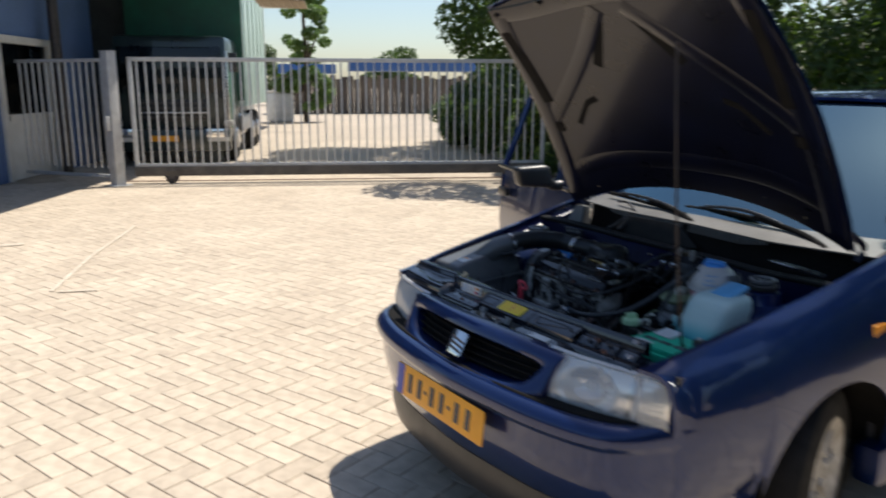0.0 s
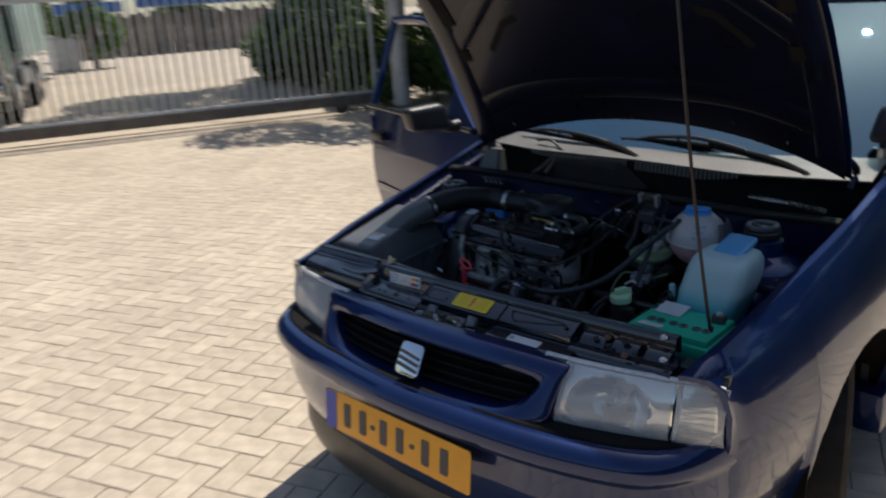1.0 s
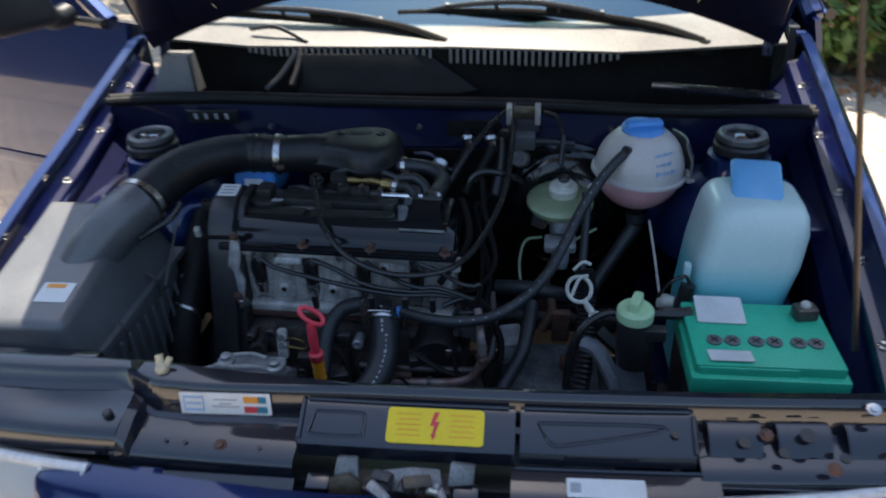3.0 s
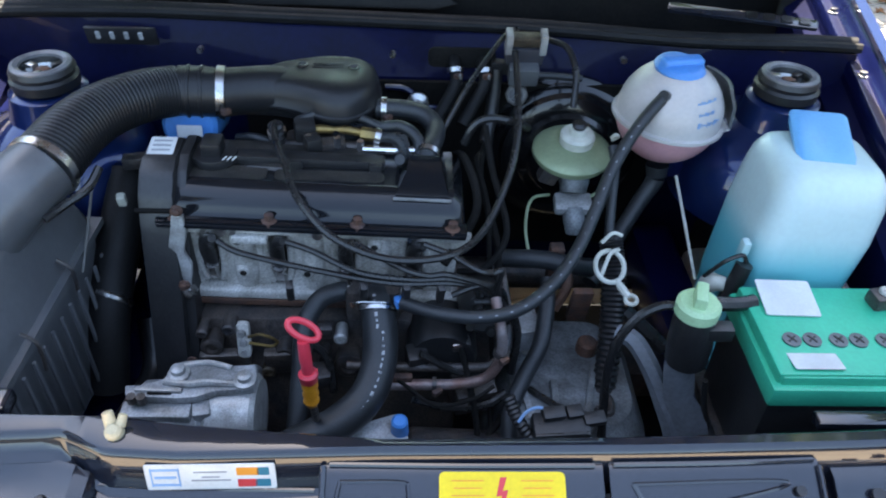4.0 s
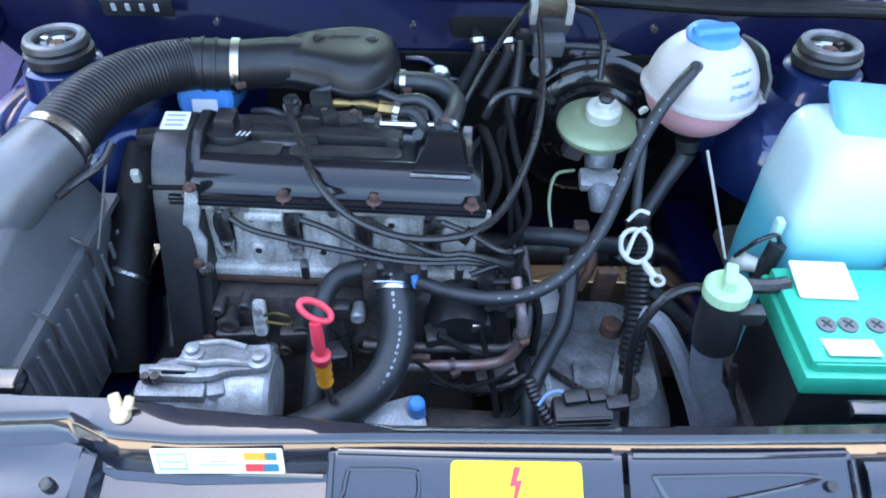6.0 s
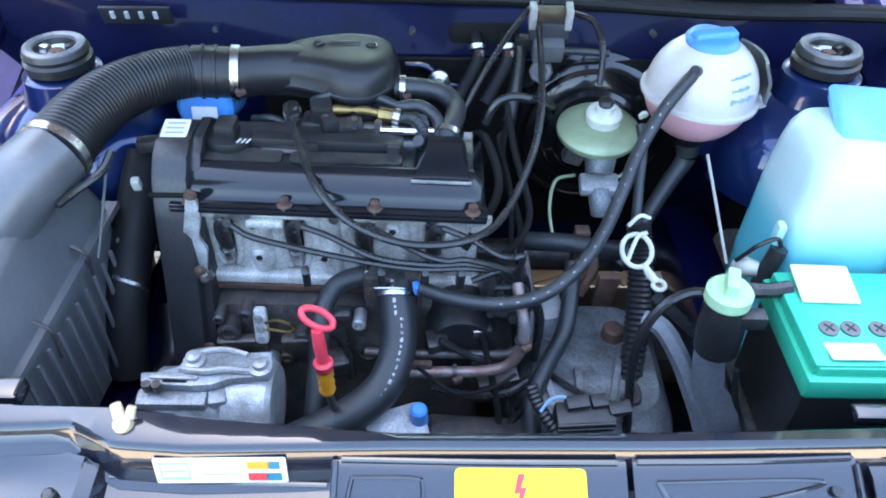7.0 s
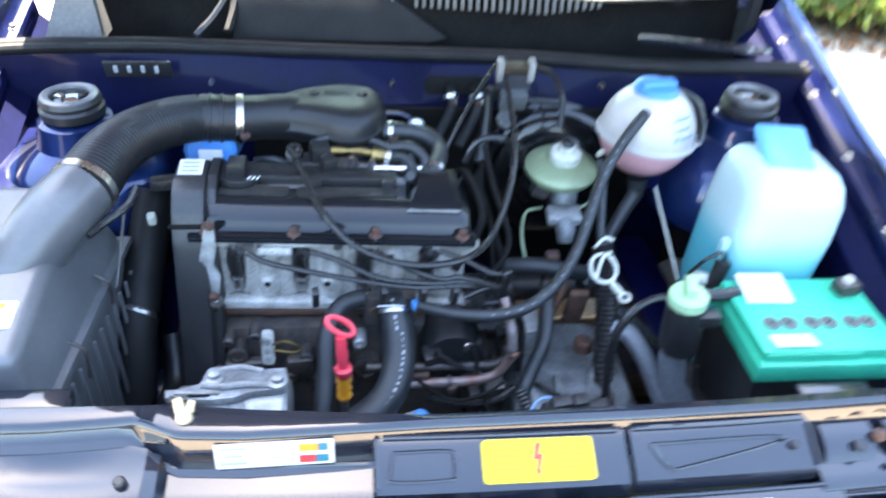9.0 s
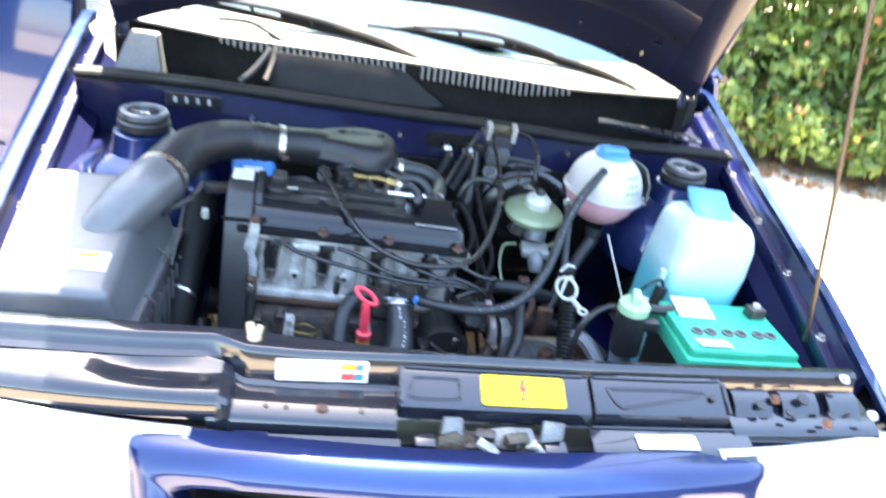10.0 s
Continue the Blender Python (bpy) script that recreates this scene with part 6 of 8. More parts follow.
hh = [(-0.025, 0.545, 0.700), (0.02, 0.520, 0.706), (0.075, 0.507, 0.712), (0.125, 0.517, 0.718), (0.170, 0.552, 0.728), (0.208, 0.602, 0.745), (0.238, 0.655, 0.775), (0.262, 0.700, 0.808), (0.290, 0.735, 0.842), (0.318, 0.760, 0.870), (0.340, 0.780, 0.884)]
heat = part("expansion_hose", tube(hh, 0.0090, 14, 7), HOSE, car, "long black expansion tank hose")
hs = spline(hh, 8)
for k in range(16, 68, 3):
    p = hs[k]
    d = (hs[k + 1] - hs[k - 1]).normalized()
    view = (Vector((0.0, -0.15, 1.38)) - p).normalized()
    outw = (view - d * view.dot(d)).normalized()
    part("hose_print", prism(rounded(0.0016, 0.004, 0.0006, 2), 0.0005, sheet_at(p + outw * 0.0089, outw.cross(d), d)), INK_GREY, heat, smooth=False)
part("blue_connector", box((-0.030, 0.546, 0.700), (0.010, 0.014, 0.014), 0.003, (0, 0, 20)), CAP_BLUE, heat)


# ignition leads and looms
def cable(name, pts, r=0.0035, mt=BLACK_SOFT, parent=None, label="", n=7):
    return part(name, tube(pts, r, 8, n), mt, parent if parent else eng, label)


for k, (x, dz) in enumerate(((-0.262, 0.0), (-0.174, 0.006), (-0.086, -0.004), (0.002, 0.004))):
    cable("ignition_lead", [(x, 0.579, 0.772), (x + 0.035, 0.568, 0.760 + dz), (max(x + 0.07, -0.11 + 0.03 * k), 0.553 - 0.003 * k, 0.741 + 0.006 * k), (max(x + 0.09, -0.03 + 0.02 * k), 0.547, 0.732 + 0.007 * k), (max(x + 0.10, 0.035), 0.548, 0.733 + 0.007 * k), (0.070 + 0.010 * k, 0.556, 0.718), (0.078 + 0.010 * k, 0.560, 0.680)], 0.0042, label="black ignition lead")
cable("ignition_lead", [(-0.206, 0.748, 0.846), (-0.203, 0.722, 0.842), (-0.180, 0.66, 0.832), (-0.16, 0.612, 0.818), (-0.115, 0.574, 0.786), (-0.045, 0.556, 0.766), (0.03, 0.562, 0.766), (0.078, 0.60, 0.775), (0.115, 0.68, 0.80), (0.135, 0.76, 0.83), (0.14, 0.84, 0.86), (0.142, 0.925, 0.88)], 0.0052, label="black coil lead")
for x in (-0.17, -0.075, -0.02, 0.025):
    part("lead_holder", box((x, 0.548, 0.716), (0.010, 0.014, 0.036), 0.003, (20, 0, 10)), BLACK, eng, "black lead holder")
dist = part("distributor", lathe([(0.0, 0.06), (0.026, 0.06), (0.032, 0.05), (0.034, 0.0), (0.030, -0.05)], sheet_at((0.085, 0.60, 0.655), (1, 0, 0), (0, 0.5, 1)), 18), BLACK, eng, "black distributor cap")
for k in range(4):
    a = k * 1.57 + 0.4
    part("tower", cyl((0.085 + 0.02 * math.cos(a), 0.548, 0.672 + 0.02 * math.sin(a)), (0.085 + 0.022 * math.cos(a), 0.525, 0.684 + 0.02 * math.sin(a)), 0.007, 0.006, 10), BLACK_SOFT, dist)
for pts, r in (([(0.03, 0.60, 0.72), (0.075, 0.66, 0.77), (0.06, 0.74, 0.80), (0.045, 0.81, 0.76), (0.05, 0.86, 0.72)], 0.0061), ([(0.10, 0.58, 0.65), (0.11, 0.66, 0.70), (0.085, 0.74, 0.76), (0.095, 0.82, 0.77), (0.11, 0.88, 0.74)], 0.0054), ([(0.12, 0.56, 0.60), (0.10, 0.62, 0.66), (0.095, 0.70, 0.74), (0.08, 0.76, 0.78), (0.09, 0.82, 0.76)], 0.0041), ([(0.05, 0.62, 0.69), (0.09, 0.62, 0.70), (0.12, 0.66, 0.73), (0.10, 0.72, 0.79), (0.09, 0.78, 0.83)], 0.0048), ([(0.14, 0.55, 0.55), (0.12, 0.50, 0.53), (0.09, 0.46, 0.52), (0.06, 0.42, 0.50)], 0.0054), ([(0.05, 0.55, 0.64), (0.07, 0.50, 0.58), (0.08, 0.46, 0.52), (0.06, 0.40, 0.46)], 0.0048), ([(-0.03, 0.50, 0.60), (0.02, 0.47, 0.585), (0.07, 0.475, 0.59), (0.10, 0.49, 0.60)], 0.0027), ([(0.10, 0.60, 0.62), (0.105, 0.55, 0.57), (0.10, 0.49, 0.53), (0.115, 0.45, 0.50), (0.15, 0.42, 0.47)], 0.0041)):
    cable("wire_loom", pts, r, LINER, label="black taped wire loom")
# heater pipes at the firewall
for x in (0.048, 0.094):
    part("heater_hose", tube([(x, 0.968, 0.848), (x + 0.002, 0.948, 0.842), (x + 0.005, 0.932, 0.822), (x - 0.012, 0.915, 0.790), (x - 0.030, 0.895, 0.765)], 0.0100, 14, 6), SEAL_RUBBER, eng, "black heater hose")
    clamp((x + 0.003, 0.944, 0.838), (0.1, -0.45, -0.75), 0.0115, 0.007, STEEL, parent=eng)
    part("clamp_tail", box((x + 0.012, 0.930, 0.828), (0.003, 0.004, 0.026), 0.001, (30, 0, -18)), ALU_BRIGHT, eng)
part("conduit", tube([(0.118, 0.955, 0.836), (0.117, 0.945, 0.80), (0.113, 0.93, 0.765), (0.105, 0.90, 0.73)], 0.011, 10, 5), BLACK, eng, "black square cable duct")
part("conduit", box((0.132, 0.958, 0.838), (0.045, 0.016, 0.022), 0.004, (10, 0, -8)), BLACK, eng)
part("pressed_edge", tube([(-0.062, 0.968, 0.792), (-0.035, 0.966, 0.792), (-0.018, 0.964, 0.784), (0.0, 0.962, 0.764), (0.030, 0.962, 0.758)], 0.005, 8, 5), PAINT_IN, car)
part("pipe_plate", prism(rounded(0.11, 0.034, 0.012), 0.006, sheet_at((0.062, 0.966, 0.850), (1, 0, 0), (0, 0, 1)), 0.002), LINER, eng)
cable("vacuum_hose", [(0.06, 0.78, 0.80), (0.075, 0.785, 0.83), (0.10, 0.79, 0.838), (0.14, 0.80, 0.825), (0.16, 0.83, 0.80)], 0.0062, BLACK_SOFT)
cable("throttle_cable", [(0.02, 0.78, 0.80), (0.06, 0.84, 0.85), (0.10, 0.90, 0.885), (0.135, 0.965, 0.895), (0.15, 0.985, 0.89)], 0.004)
cable("wire_loom", [(0.20, 0.96, 0.885), (0.225, 0.93, 0.885), (0.235, 0.89, 0.86), (0.232, 0.86, 0.82)], 0.005)
# thin wires and a rod beside the air box
cable("thin_rod", [(-0.438, 0.66, 0.80), (-0.442, 0.62, 0.755), (-0.448, 0.585, 0.71)], 0.0018, COWL, label="pale thin rod")
cable("thin_wire", [(-0.455, 0.555, 0.82), (-0.44, 0.575, 0.825), (-0.415, 0.60, 0.835), (-0.405, 0.625, 0.85)], 0.0055)
part("clip_block", box((-0.405, 0.66, 0.775), (0.012, 0.012, 0.02), 0.004, (20, 0, 10)), WHITE_PL, eng, "white plastic clip")
part("side_duct", tube([(-0.42, 0.75, 0.76), (-0.43, 0.68, 0.70), (-0.44, 0.60, 0.62), (-0.45, 0.55, 0.52)], 0.030, 16, 6), SEAL_RUBBER, eng, "black air duct")
part("duct_clamp", tube([(-0.455, 0.615, 0.655), (-0.44, 0.60, 0.66), (-0.42, 0.60, 0.65), (-0.41, 0.61, 0.63)], 0.006, 8, 5), STEEL, eng)
part("side_bracket", box((-0.385, 0.72, 0.80), (0.06, 0.02, 0.018), 0.004, (0, 0, 12)), DARK, eng)

# block front: pump, alternator bracket, sensors
TOP = [(-0.308, 0.486), (-0.288, 0.490), (-0.266, 0.486), (-0.240, 0.480), (-0.211, 0.482), (-0.206, 0.462), (-0.208, 0.444), (-0.232, 0.440), (-0.254, 0.438), (-0.276, 0.428), (-0.300, 0.426), (-0.341, 0.428), (-0.362, 0.432), (-0.366, 0.446), (-0.345, 0.447), (-0.322, 0.456), (-0.316, 0.472)]
altob = part("alternator_bracket", prism(TOP, 0.012, pose(0, 0, 0.636), 0.003), ALU_DARK, eng, "cast aluminium bracket")
part("alternator", cyl((-0.272, 0.452, 0.580), (-0.207, 0.452, 0.580), 0.056, 0.056, 28, bevel=0.006), ALU_BRIGHT, altob, "grey alternator housing")
part("alternator", cyl((-0.360, 0.448, 0.585), (-0.272, 0.450, 0.583), 0.046, 0.050, 24, bevel=0.006), ALU_DARK, altob)
for x, y, z in ((-0.303, 0.462, 0.648), (-0.219, 0.452, 0.648)):
    part("bolt", lathe([(0.014, 0), (0.014, 0.005), (0.009, 0.007), (0.009, 0.014), (0.006, 0.016), (0.0, 0.016)], Matrix.Translation((x, y, z)), 12), ALU_BRIGHT, altob, "worn bolt head")
part("bracket_block", box((-0.325, 0.424, 0.616), (0.085, 0.022, 0.034), 0.004, (10, 0, 0)), ALU_DARK, altob)
part("bracket_block", box((-0.272, 0.432, 0.612), (0.022, 0.030, 0.044), 0.004, (10, 0, 12)), ALU_DARK, altob)
part("bracket_web", tube([(-0.318, 0.450, 0.650), (-0.290, 0.444, 0.653), (-0.262, 0.448, 0.652), (-0.215, 0.446, 0.648)], 0.0045, 8, 5), ALU_BRIGHT, altob)
part("bracket_web", tube([(-0.300, 0.478, 0.648), (-0.270, 0.482, 0.650), (-0.240, 0.474, 0.649)], 0.004, 8, 5), ALU_BRIGHT, altob)
part("bracket_web", box((-0.322, 0.437, 0.6495), (0.058, 0.007, 0.006), 0.002, (0, 0, -2)), ALU_BRIGHT, altob)
part("bracket_slot", prism(rounded(0.030, 0.004, 0.0018), 0.002, pose(-0.320, 0.4325, 0.6480)), LINER, altob)
for x in (-0.352, -0.340):
    part("bolt", cyl((x, 0.426, 0.640), (x, 0.425, 0.652), 0.006, seg=8), DARK, altob)
for x, y, z, r, mt in ((-0.11, 0.560, 0.62, 0.010, ALU_BRIGHT), (-0.29, 0.560, 0.60, 0.016, DARK), (-0.262, 0.560, 0.635, 0.010, DARK), (-0.190, 0.560, 0.590, 0.013, DARK), (-0.10, 0.555, 0.57, 0.022, DARK), (0.02, 0.555, 0.56, 0.012, ALU_DARK), (-0.17, 0.555, 0.55, 0.014, DARK), (-0.24, 0.555, 0.54, 0.014, ALU_DARK), (-0.30, 0.562, 0.625, 0.008, DARK), (-0.215, 0.556, 0.555, 0.010, GREASE), (-0.135, 0.556, 0.585, 0.008, DARK)):
    part("block_plug", lathe([(r * 0.9, -0.02), (r, 0.0), (r, 0.006), (r * 0.8, 0.008), (r * 0.55, 0.008), (r * 0.5, 0.003), (0.0, 0.003)], sheet_at((x, y, z), (1, 0, 0), (0, 0, 1)), 14), mt, eng)
part("sensor_bracket", prism(rounded(0.018, 0.056, 0.006), 0.010, sheet_at((-0.245, 0.566, 0.610), (1, 0, 0), (0, 0.2, 1)), 0.003), ALU, eng, "pale sensor bracket")
for k in range(3):
    part("bolt", cyl((-0.245, 0.556, 0.592 + 0.018 * k), (-0.245, 0.551, 0.593 + 0.018 * k), 0.006, 0.005, 10), ALU_BRIGHT, eng)
for k in (-1, 1):
    cable("spring_clip", [(-0.236, 0.553, 0.618 + 0.006 * k), (-0.220, 0.550, 0.622 + 0.010 * k), (-0.204, 0.550, 0.618 + 0.008 * k), (-0.196, 0.552, 0.616)], 0.0022, BRASS)
for x, z, w, h in ((-0.275, 0.575, 0.07, 0.03), (-0.20, 0.57, 0.04, 0.05), (-0.145, 0.63, 0.05, 0.025), (-0.30, 0.545, 0.05, 0.02)):
    part("block_rib", box((x, 0.560, z), (w, 0.016, h), 0.006, (12, 0, 4)), DARK, eng)
part("oil_cooler", lathe([(0.0, 0.09), (0.046, 0.09), (0.05, 0.08), (0.05, 0.0)], sheet_at((0.03, 0.625, 0.600), (1, 0, 0), (0, 0, 1)), 20), BLACK, eng)
part("coolant_pipe", tube([(-0.10, 0.512 + 0.012, 0.585 + 0.016), (-0.02, 0.510 + 0.012, 0.585 + 0.016), (0.06, 0.510 + 0.012, 0.585 + 0.016), (0.095, 0.512 + 0.012, 0.587 + 0.016), (0.116, 0.525 + 0.012, 0.600 + 0.016), (0.121, 0.545 + 0.012, 0.617 + 0.016), (0.122, 0.575 + 0.012, 0.635 + 0.016), (0.115, 0.63 + 0.012, 0.66 + 0.016)], 0.0065, 12, 7), DARK, eng, "grimy thin coolant pipe")
part("blue_sensor", cyl((-0.026, 0.446, 0.555), (-0.026, 0.440, 0.590), 0.0125, 0.011, 14, bevel=0.003), CAP_BLUE, eng, "blue capped sensor")
part("sensor_body", box((-0.055, 0.435, 0.545), (0.08, 0.06, 0.04), 0.01, (20, 0, 20)), ALU_DARK, eng)
part("starter", cyl((-0.02, 0.45, 0.50), (0.14, 0.45, 0.48), 0.04, 0.045, 18, bevel=0.006), DARK, eng)

# dipstick
dk = part("dipstick", tube([(-0.131 + 0.016 * math.cos(a), 0.411 + 0.007 * math.sin(a) + 0.002 * math.cos(a), 0.784 + 0.006 * math.sin(a) - 0.011 * math.cos(a)) for a in np.linspace(0, 2 * math.pi, 13)], 0.0038, 10, 4), RED, car, "red dipstick handle with an amber tube top")
part("dip_stem", tube([(-0.131, 0.402, 0.776), (-0.130, 0.40, 0.750), (-0.129, 0.40, 0.722)], (0.0065, 0.0075, 0.0065), 10, 4), RED, dk)
part("dip_collar", cyl((-0.129, 0.40, 0.728), (-0.129, 0.40, 0.710), 0.0115, 0.010, 14, bevel=0.003), RED, dk)
part("dip_tube", lathe([(0.007, 0), (0.010, 0.008), (0.008, 0.014), (0.010, 0.020), (0.008, 0.026), (0.010, 0.034), (0.010, 0.046)], Matrix.Translation((-0.129, 0.402, 0.668)), 14), AMBER, dk, "amber dipstick tube top")
part("guide_tube", tube([(-0.129, 0.403, 0.672), (-0.130, 0.43, 0.60), (-0.135, 0.50, 0.50)], 0.005, 8, 4), DARK, dk)

# vacuum valve with a green disc
ev = part("vacuum_valve", lathe([(0.010, -0.055), (0.022, -0.05), (0.024, -0.02), (0.058, -0.012), (0.062, -0.006), (0.062, 0.0), (0.056, 0.006), (0.030, 0.012), (0.0, 0.012)], sheet_at((0.232, 0.822, 0.768), (1, 0, 0), (0, 1, 0.12)), 32), DISC_GREEN, car, "greenish metal vacuum valve with a white knob")
part("valve_knob", lathe([(0.026, 0.010), (0.027, 0.026), (0.024, 0.030), (0.014, 0.031), (0.014, 0.040), (0.0, 0.041)], sheet_at((0.237, 0.826, 0.768), (1, 0, 0), (0, 1, 0.12)), 24), WHITE_PL, ev, "white plastic knob")
part("valve_top", lathe([(0.010, 0.040), (0.012, 0.046), (0.008, 0.050), (0.0, 0.050)], sheet_at((0.237, 0.826, 0.768), (1, 0, 0), (0, 1, 0.12)), 14), BLACK_SOFT, ev)
part("valve_body", tube([(0.236, 0.812, 0.752), (0.236, 0.796, 0.735), (0.234, 0.780, 0.715)], (0.030, 0.024, 0.020), 16, 5), GEAR_ALU, ev, "grey cast valve body")
part("valve_foot", box((0.233, 0.765, 0.706), (0.058, 0.034, 0.018), 0.006, (20, 0, 0)), ALU_DARK, ev)
part("valve_spigot", tube([(0.234, 0.757, 0.70), (0.234, 0.742, 0.688), (0.234, 0.735, 0.672)], (0.017, 0.016, 0.012), 12, 4), GEAR_ALU, ev)
part("valve_lug", box((0.196, 0.80, 0.738), (0.03, 0.026, 0.028), 0.006, (0, 20, 0)), DARK, ev)
cable("green_wire", [(0.165, 0.70, 0.65), (0.16, 0.74, 0.68), (0.17, 0.775, 0.705), (0.20, 0.79, 0.705)], 0.0025, DISC_GREEN)
cable("green_wire", [(0.25, 0.78, 0.70), (0.275, 0.79, 0.71), (0.30, 0.80, 0.72)], 0.0025, DISC_GREEN)
# brake servo
sv = part("brake_servo", lathe([(0.128, 0.0), (0.136, 0.006), (0.136, 0.018), (0.126, 0.024), (0.122, 0.030), (0.113, 0.034), (0.108, 0.046), (0.098, 0.050), (0.084, 0.052), (0.078, 0.060), (0.066, 0.063), (0.060, 0.071), (0.040, 0.075), (0.0, 0.076)], sheet_at((0.246, 0.985, 0.676), (1, 0, 0), (0, 0.1, 1)), 56), BLACK_GLOSS, car, "black brake servo with stepped rings")
part("master_cylinder", cyl((0.248, 0.91, 0.69), (0.245, 0.80, 0.68), 0.020, 0.018, 16, bevel=0.003), DARK, sv)
part("servo_valve", cyl((0.158, 0.965, 0.785), (0.152, 0.935, 0.800), 0.019, 0.018, 8, bevel=0.003), COWL, sv, "grey hexagonal vacuum valve")
part("valve_face", cyl((0.152, 0.936, 0.800), (0.151, 0.931, 0.8025), 0.011, seg=14), BLACK_SOFT, sv)
part("servo_hose", tube([(0.160, 0.945, 0.812), (0.175, 0.945, 0.828), (0.205, 0.950, 0.828), (0.26, 0.955, 0.822)], 0.006, 8, 5), HOSE, sv)

# ignition module on the firewall
im = part("ignition_module", box((0.160, 0.950, 0.868), (0.060, 0.030, 0.030), 0.004, (12, 0, 0)), INK, car, "dark ignition module in a pale steel bracket")
part("module_core", box((0.160, 0.944, 0.892), (0.044, 0.022, 0.016), 0.003, (12, 0, 0)), GREASE, im)
for k in (-1, 1):
    part("module_leg", box((0.160 + k * 0.027, 0.940, 0.890), (0.011, 0.024, 0.036), 0.002, (12, 0, 0)), ALU_BRIGHT, im)
part("module_foot", box((0.160, 0.934, 0.838), (0.048, 0.024, 0.034), 0.005, (18, 0, 0)), AIRBOX, im)
# small plate by the tower and bracket holes
sp = part("vin_bracket", box((-0.475, 0.965, 0.872), (0.11, 0.006, 0.03), 0.002, (14, 0, 0)), BLACK, car, "black bracket with pale marks")
for k in range(4):
    part("mark", box((-0.51 + 0.022 * k, 0.960, 0.874), (0.006, 0.003, 0.012), 0.0, (14, 0, 0)), PRINT, sp)
for x in (-0.36, -0.05, 0.33):
    part("stud", cyl((x, 0.985, 0.845), (x, 0.972, 0.846), 0.005, seg=10), STEEL, car)

# coolant expansion tank
RC, RR = Vector((0.370, 0.828, 0.836)), 0.0785
xt = part("expansion_tank", lathe([(RR * math.cos(a), RR * math.sin(a) + 0.0) for a in np.linspace(-0.10, 1.25, 14)], Matrix.Translation(RC) @ pose(0, 0, 0, 0, 4, 0), 36), MILKY, car, "round milky coolant tank with pink coolant and a blue cap")
part("tank_lower", lathe([(0.001, -RR * 0.97)] + [(RR * math.cos(a), RR * math.sin(a)) for a in np.linspace(-1.3, -0.12, 10)], Matrix.Translation(RC) @ pose(0, 0, 0, 0, 4, 0), 36), PINK, xt, "lower half with pink coolant")
part("tank_seam", lathe([(RR - 0.004, -0.012), (RR + 0.006, -0.011), (RR + 0.006, -0.006), (RR - 0.004, -0.005)], Matrix.Translation(RC) @ pose(0, 0, 0, 0, 4, 0), 36), MILKY, xt)
capm = Matrix.Translation(RC + Vector((0, 0.0, RR - 0.010))) @ pose(0, 0, 0, 4, 4, 0)
cp2 = part("tank_cap", lathe([(0.036, -0.004), (0.038, 0.003), (0.034, 0.009), (0.026, 0.012), (0.0, 0.013)], capm, 28), CAP_BLUE, xt, "blue screw cap")
part("cap_grip", box((0, 0, 0), (0.066, 0.022, 0.018), 0.007, (0, 0, 0), seg=3), CAP_BLUE, cp2)
cp2.children[0].matrix_basis = capm @ pose(0, 0, 0.010, 0, 0, 15)
part("tank_ear", box((0.462, 0.845, 0.808), (0.035, 0.05, 0.006), 0.002, (0, 8, 0)), MILKY, xt)
part("tank_bracket", solid([[RC + Vector((math.cos(a) * r, math.sin(a) * r, z)) for a in np.linspace(-0.35, 0.7, 7)] for r, z in ((0.089, -0.010), (0.088, 0.022), (0.076, 0.050))], 0.004), AIRBOX, xt, "grey plastic bracket")
part("tank_nipple", cyl((0.352, 0.790, 0.878), (0.336, 0.772, 0.890), 0.0085, 0.008, 12), BLACK_SOFT, xt)
for k in range(3):
    for i in range(9 - 2 * (k == 1)):
        a = -1.30 + 0.062 * i
        z = 0.045 - 0.014 * k
        r = math.sqrt(max(RR ** 2 - z ** 2, 0)) + 0.0006
        nrm = Vector((math.cos(a) * r, math.sin(a) * r, z)).normalized()
        part("handwriting", prism(rounded(0.0046 - 0.0026 * ((i * 3 + k) % 2), 0.0028 + 0.0032 * ((i * 2 + k) % 3), 0.0006, 2), 0.0004, sheet_at(RC + nrm * (RR + 0.0003), Vector((-math.sin(a), math.cos(a), 0.05 * (i % 2))), (0, 0, 1))), INK_BLUE, xt, smooth=False)
part("outlet_pipe", tube([(0.37, 0.82, 0.745), (0.370, 0.815, 0.718), (0.350, 0.800, 0.690), (0.318, 0.765, 0.655), (0.285, 0.72, 0.625), (0.262, 0.69, 0.61)], (0.018, 0.014, 0.0125, 0.0125, 0.0125), 14, 6), HOSE, xt)
part("level_wire", tube([(0.392, 0.79, 0.745), (0.398, 0.74, 0.71), (0.402, 0.68, 0.675), (0.405, 0.65, 0.655)], 0.0022, 8, 5), WHITE_PL, xt, "pale thin tube")

# washer fluid bottle
def bottle(z, x0, x1, y0, y1, r, n=5):
    return [Vector((x + (x0 + x1) / 2, y + (y0 + y1) / 2, z)) for x, y in rounded(x1 - x0, y1 - y0, r, n)]


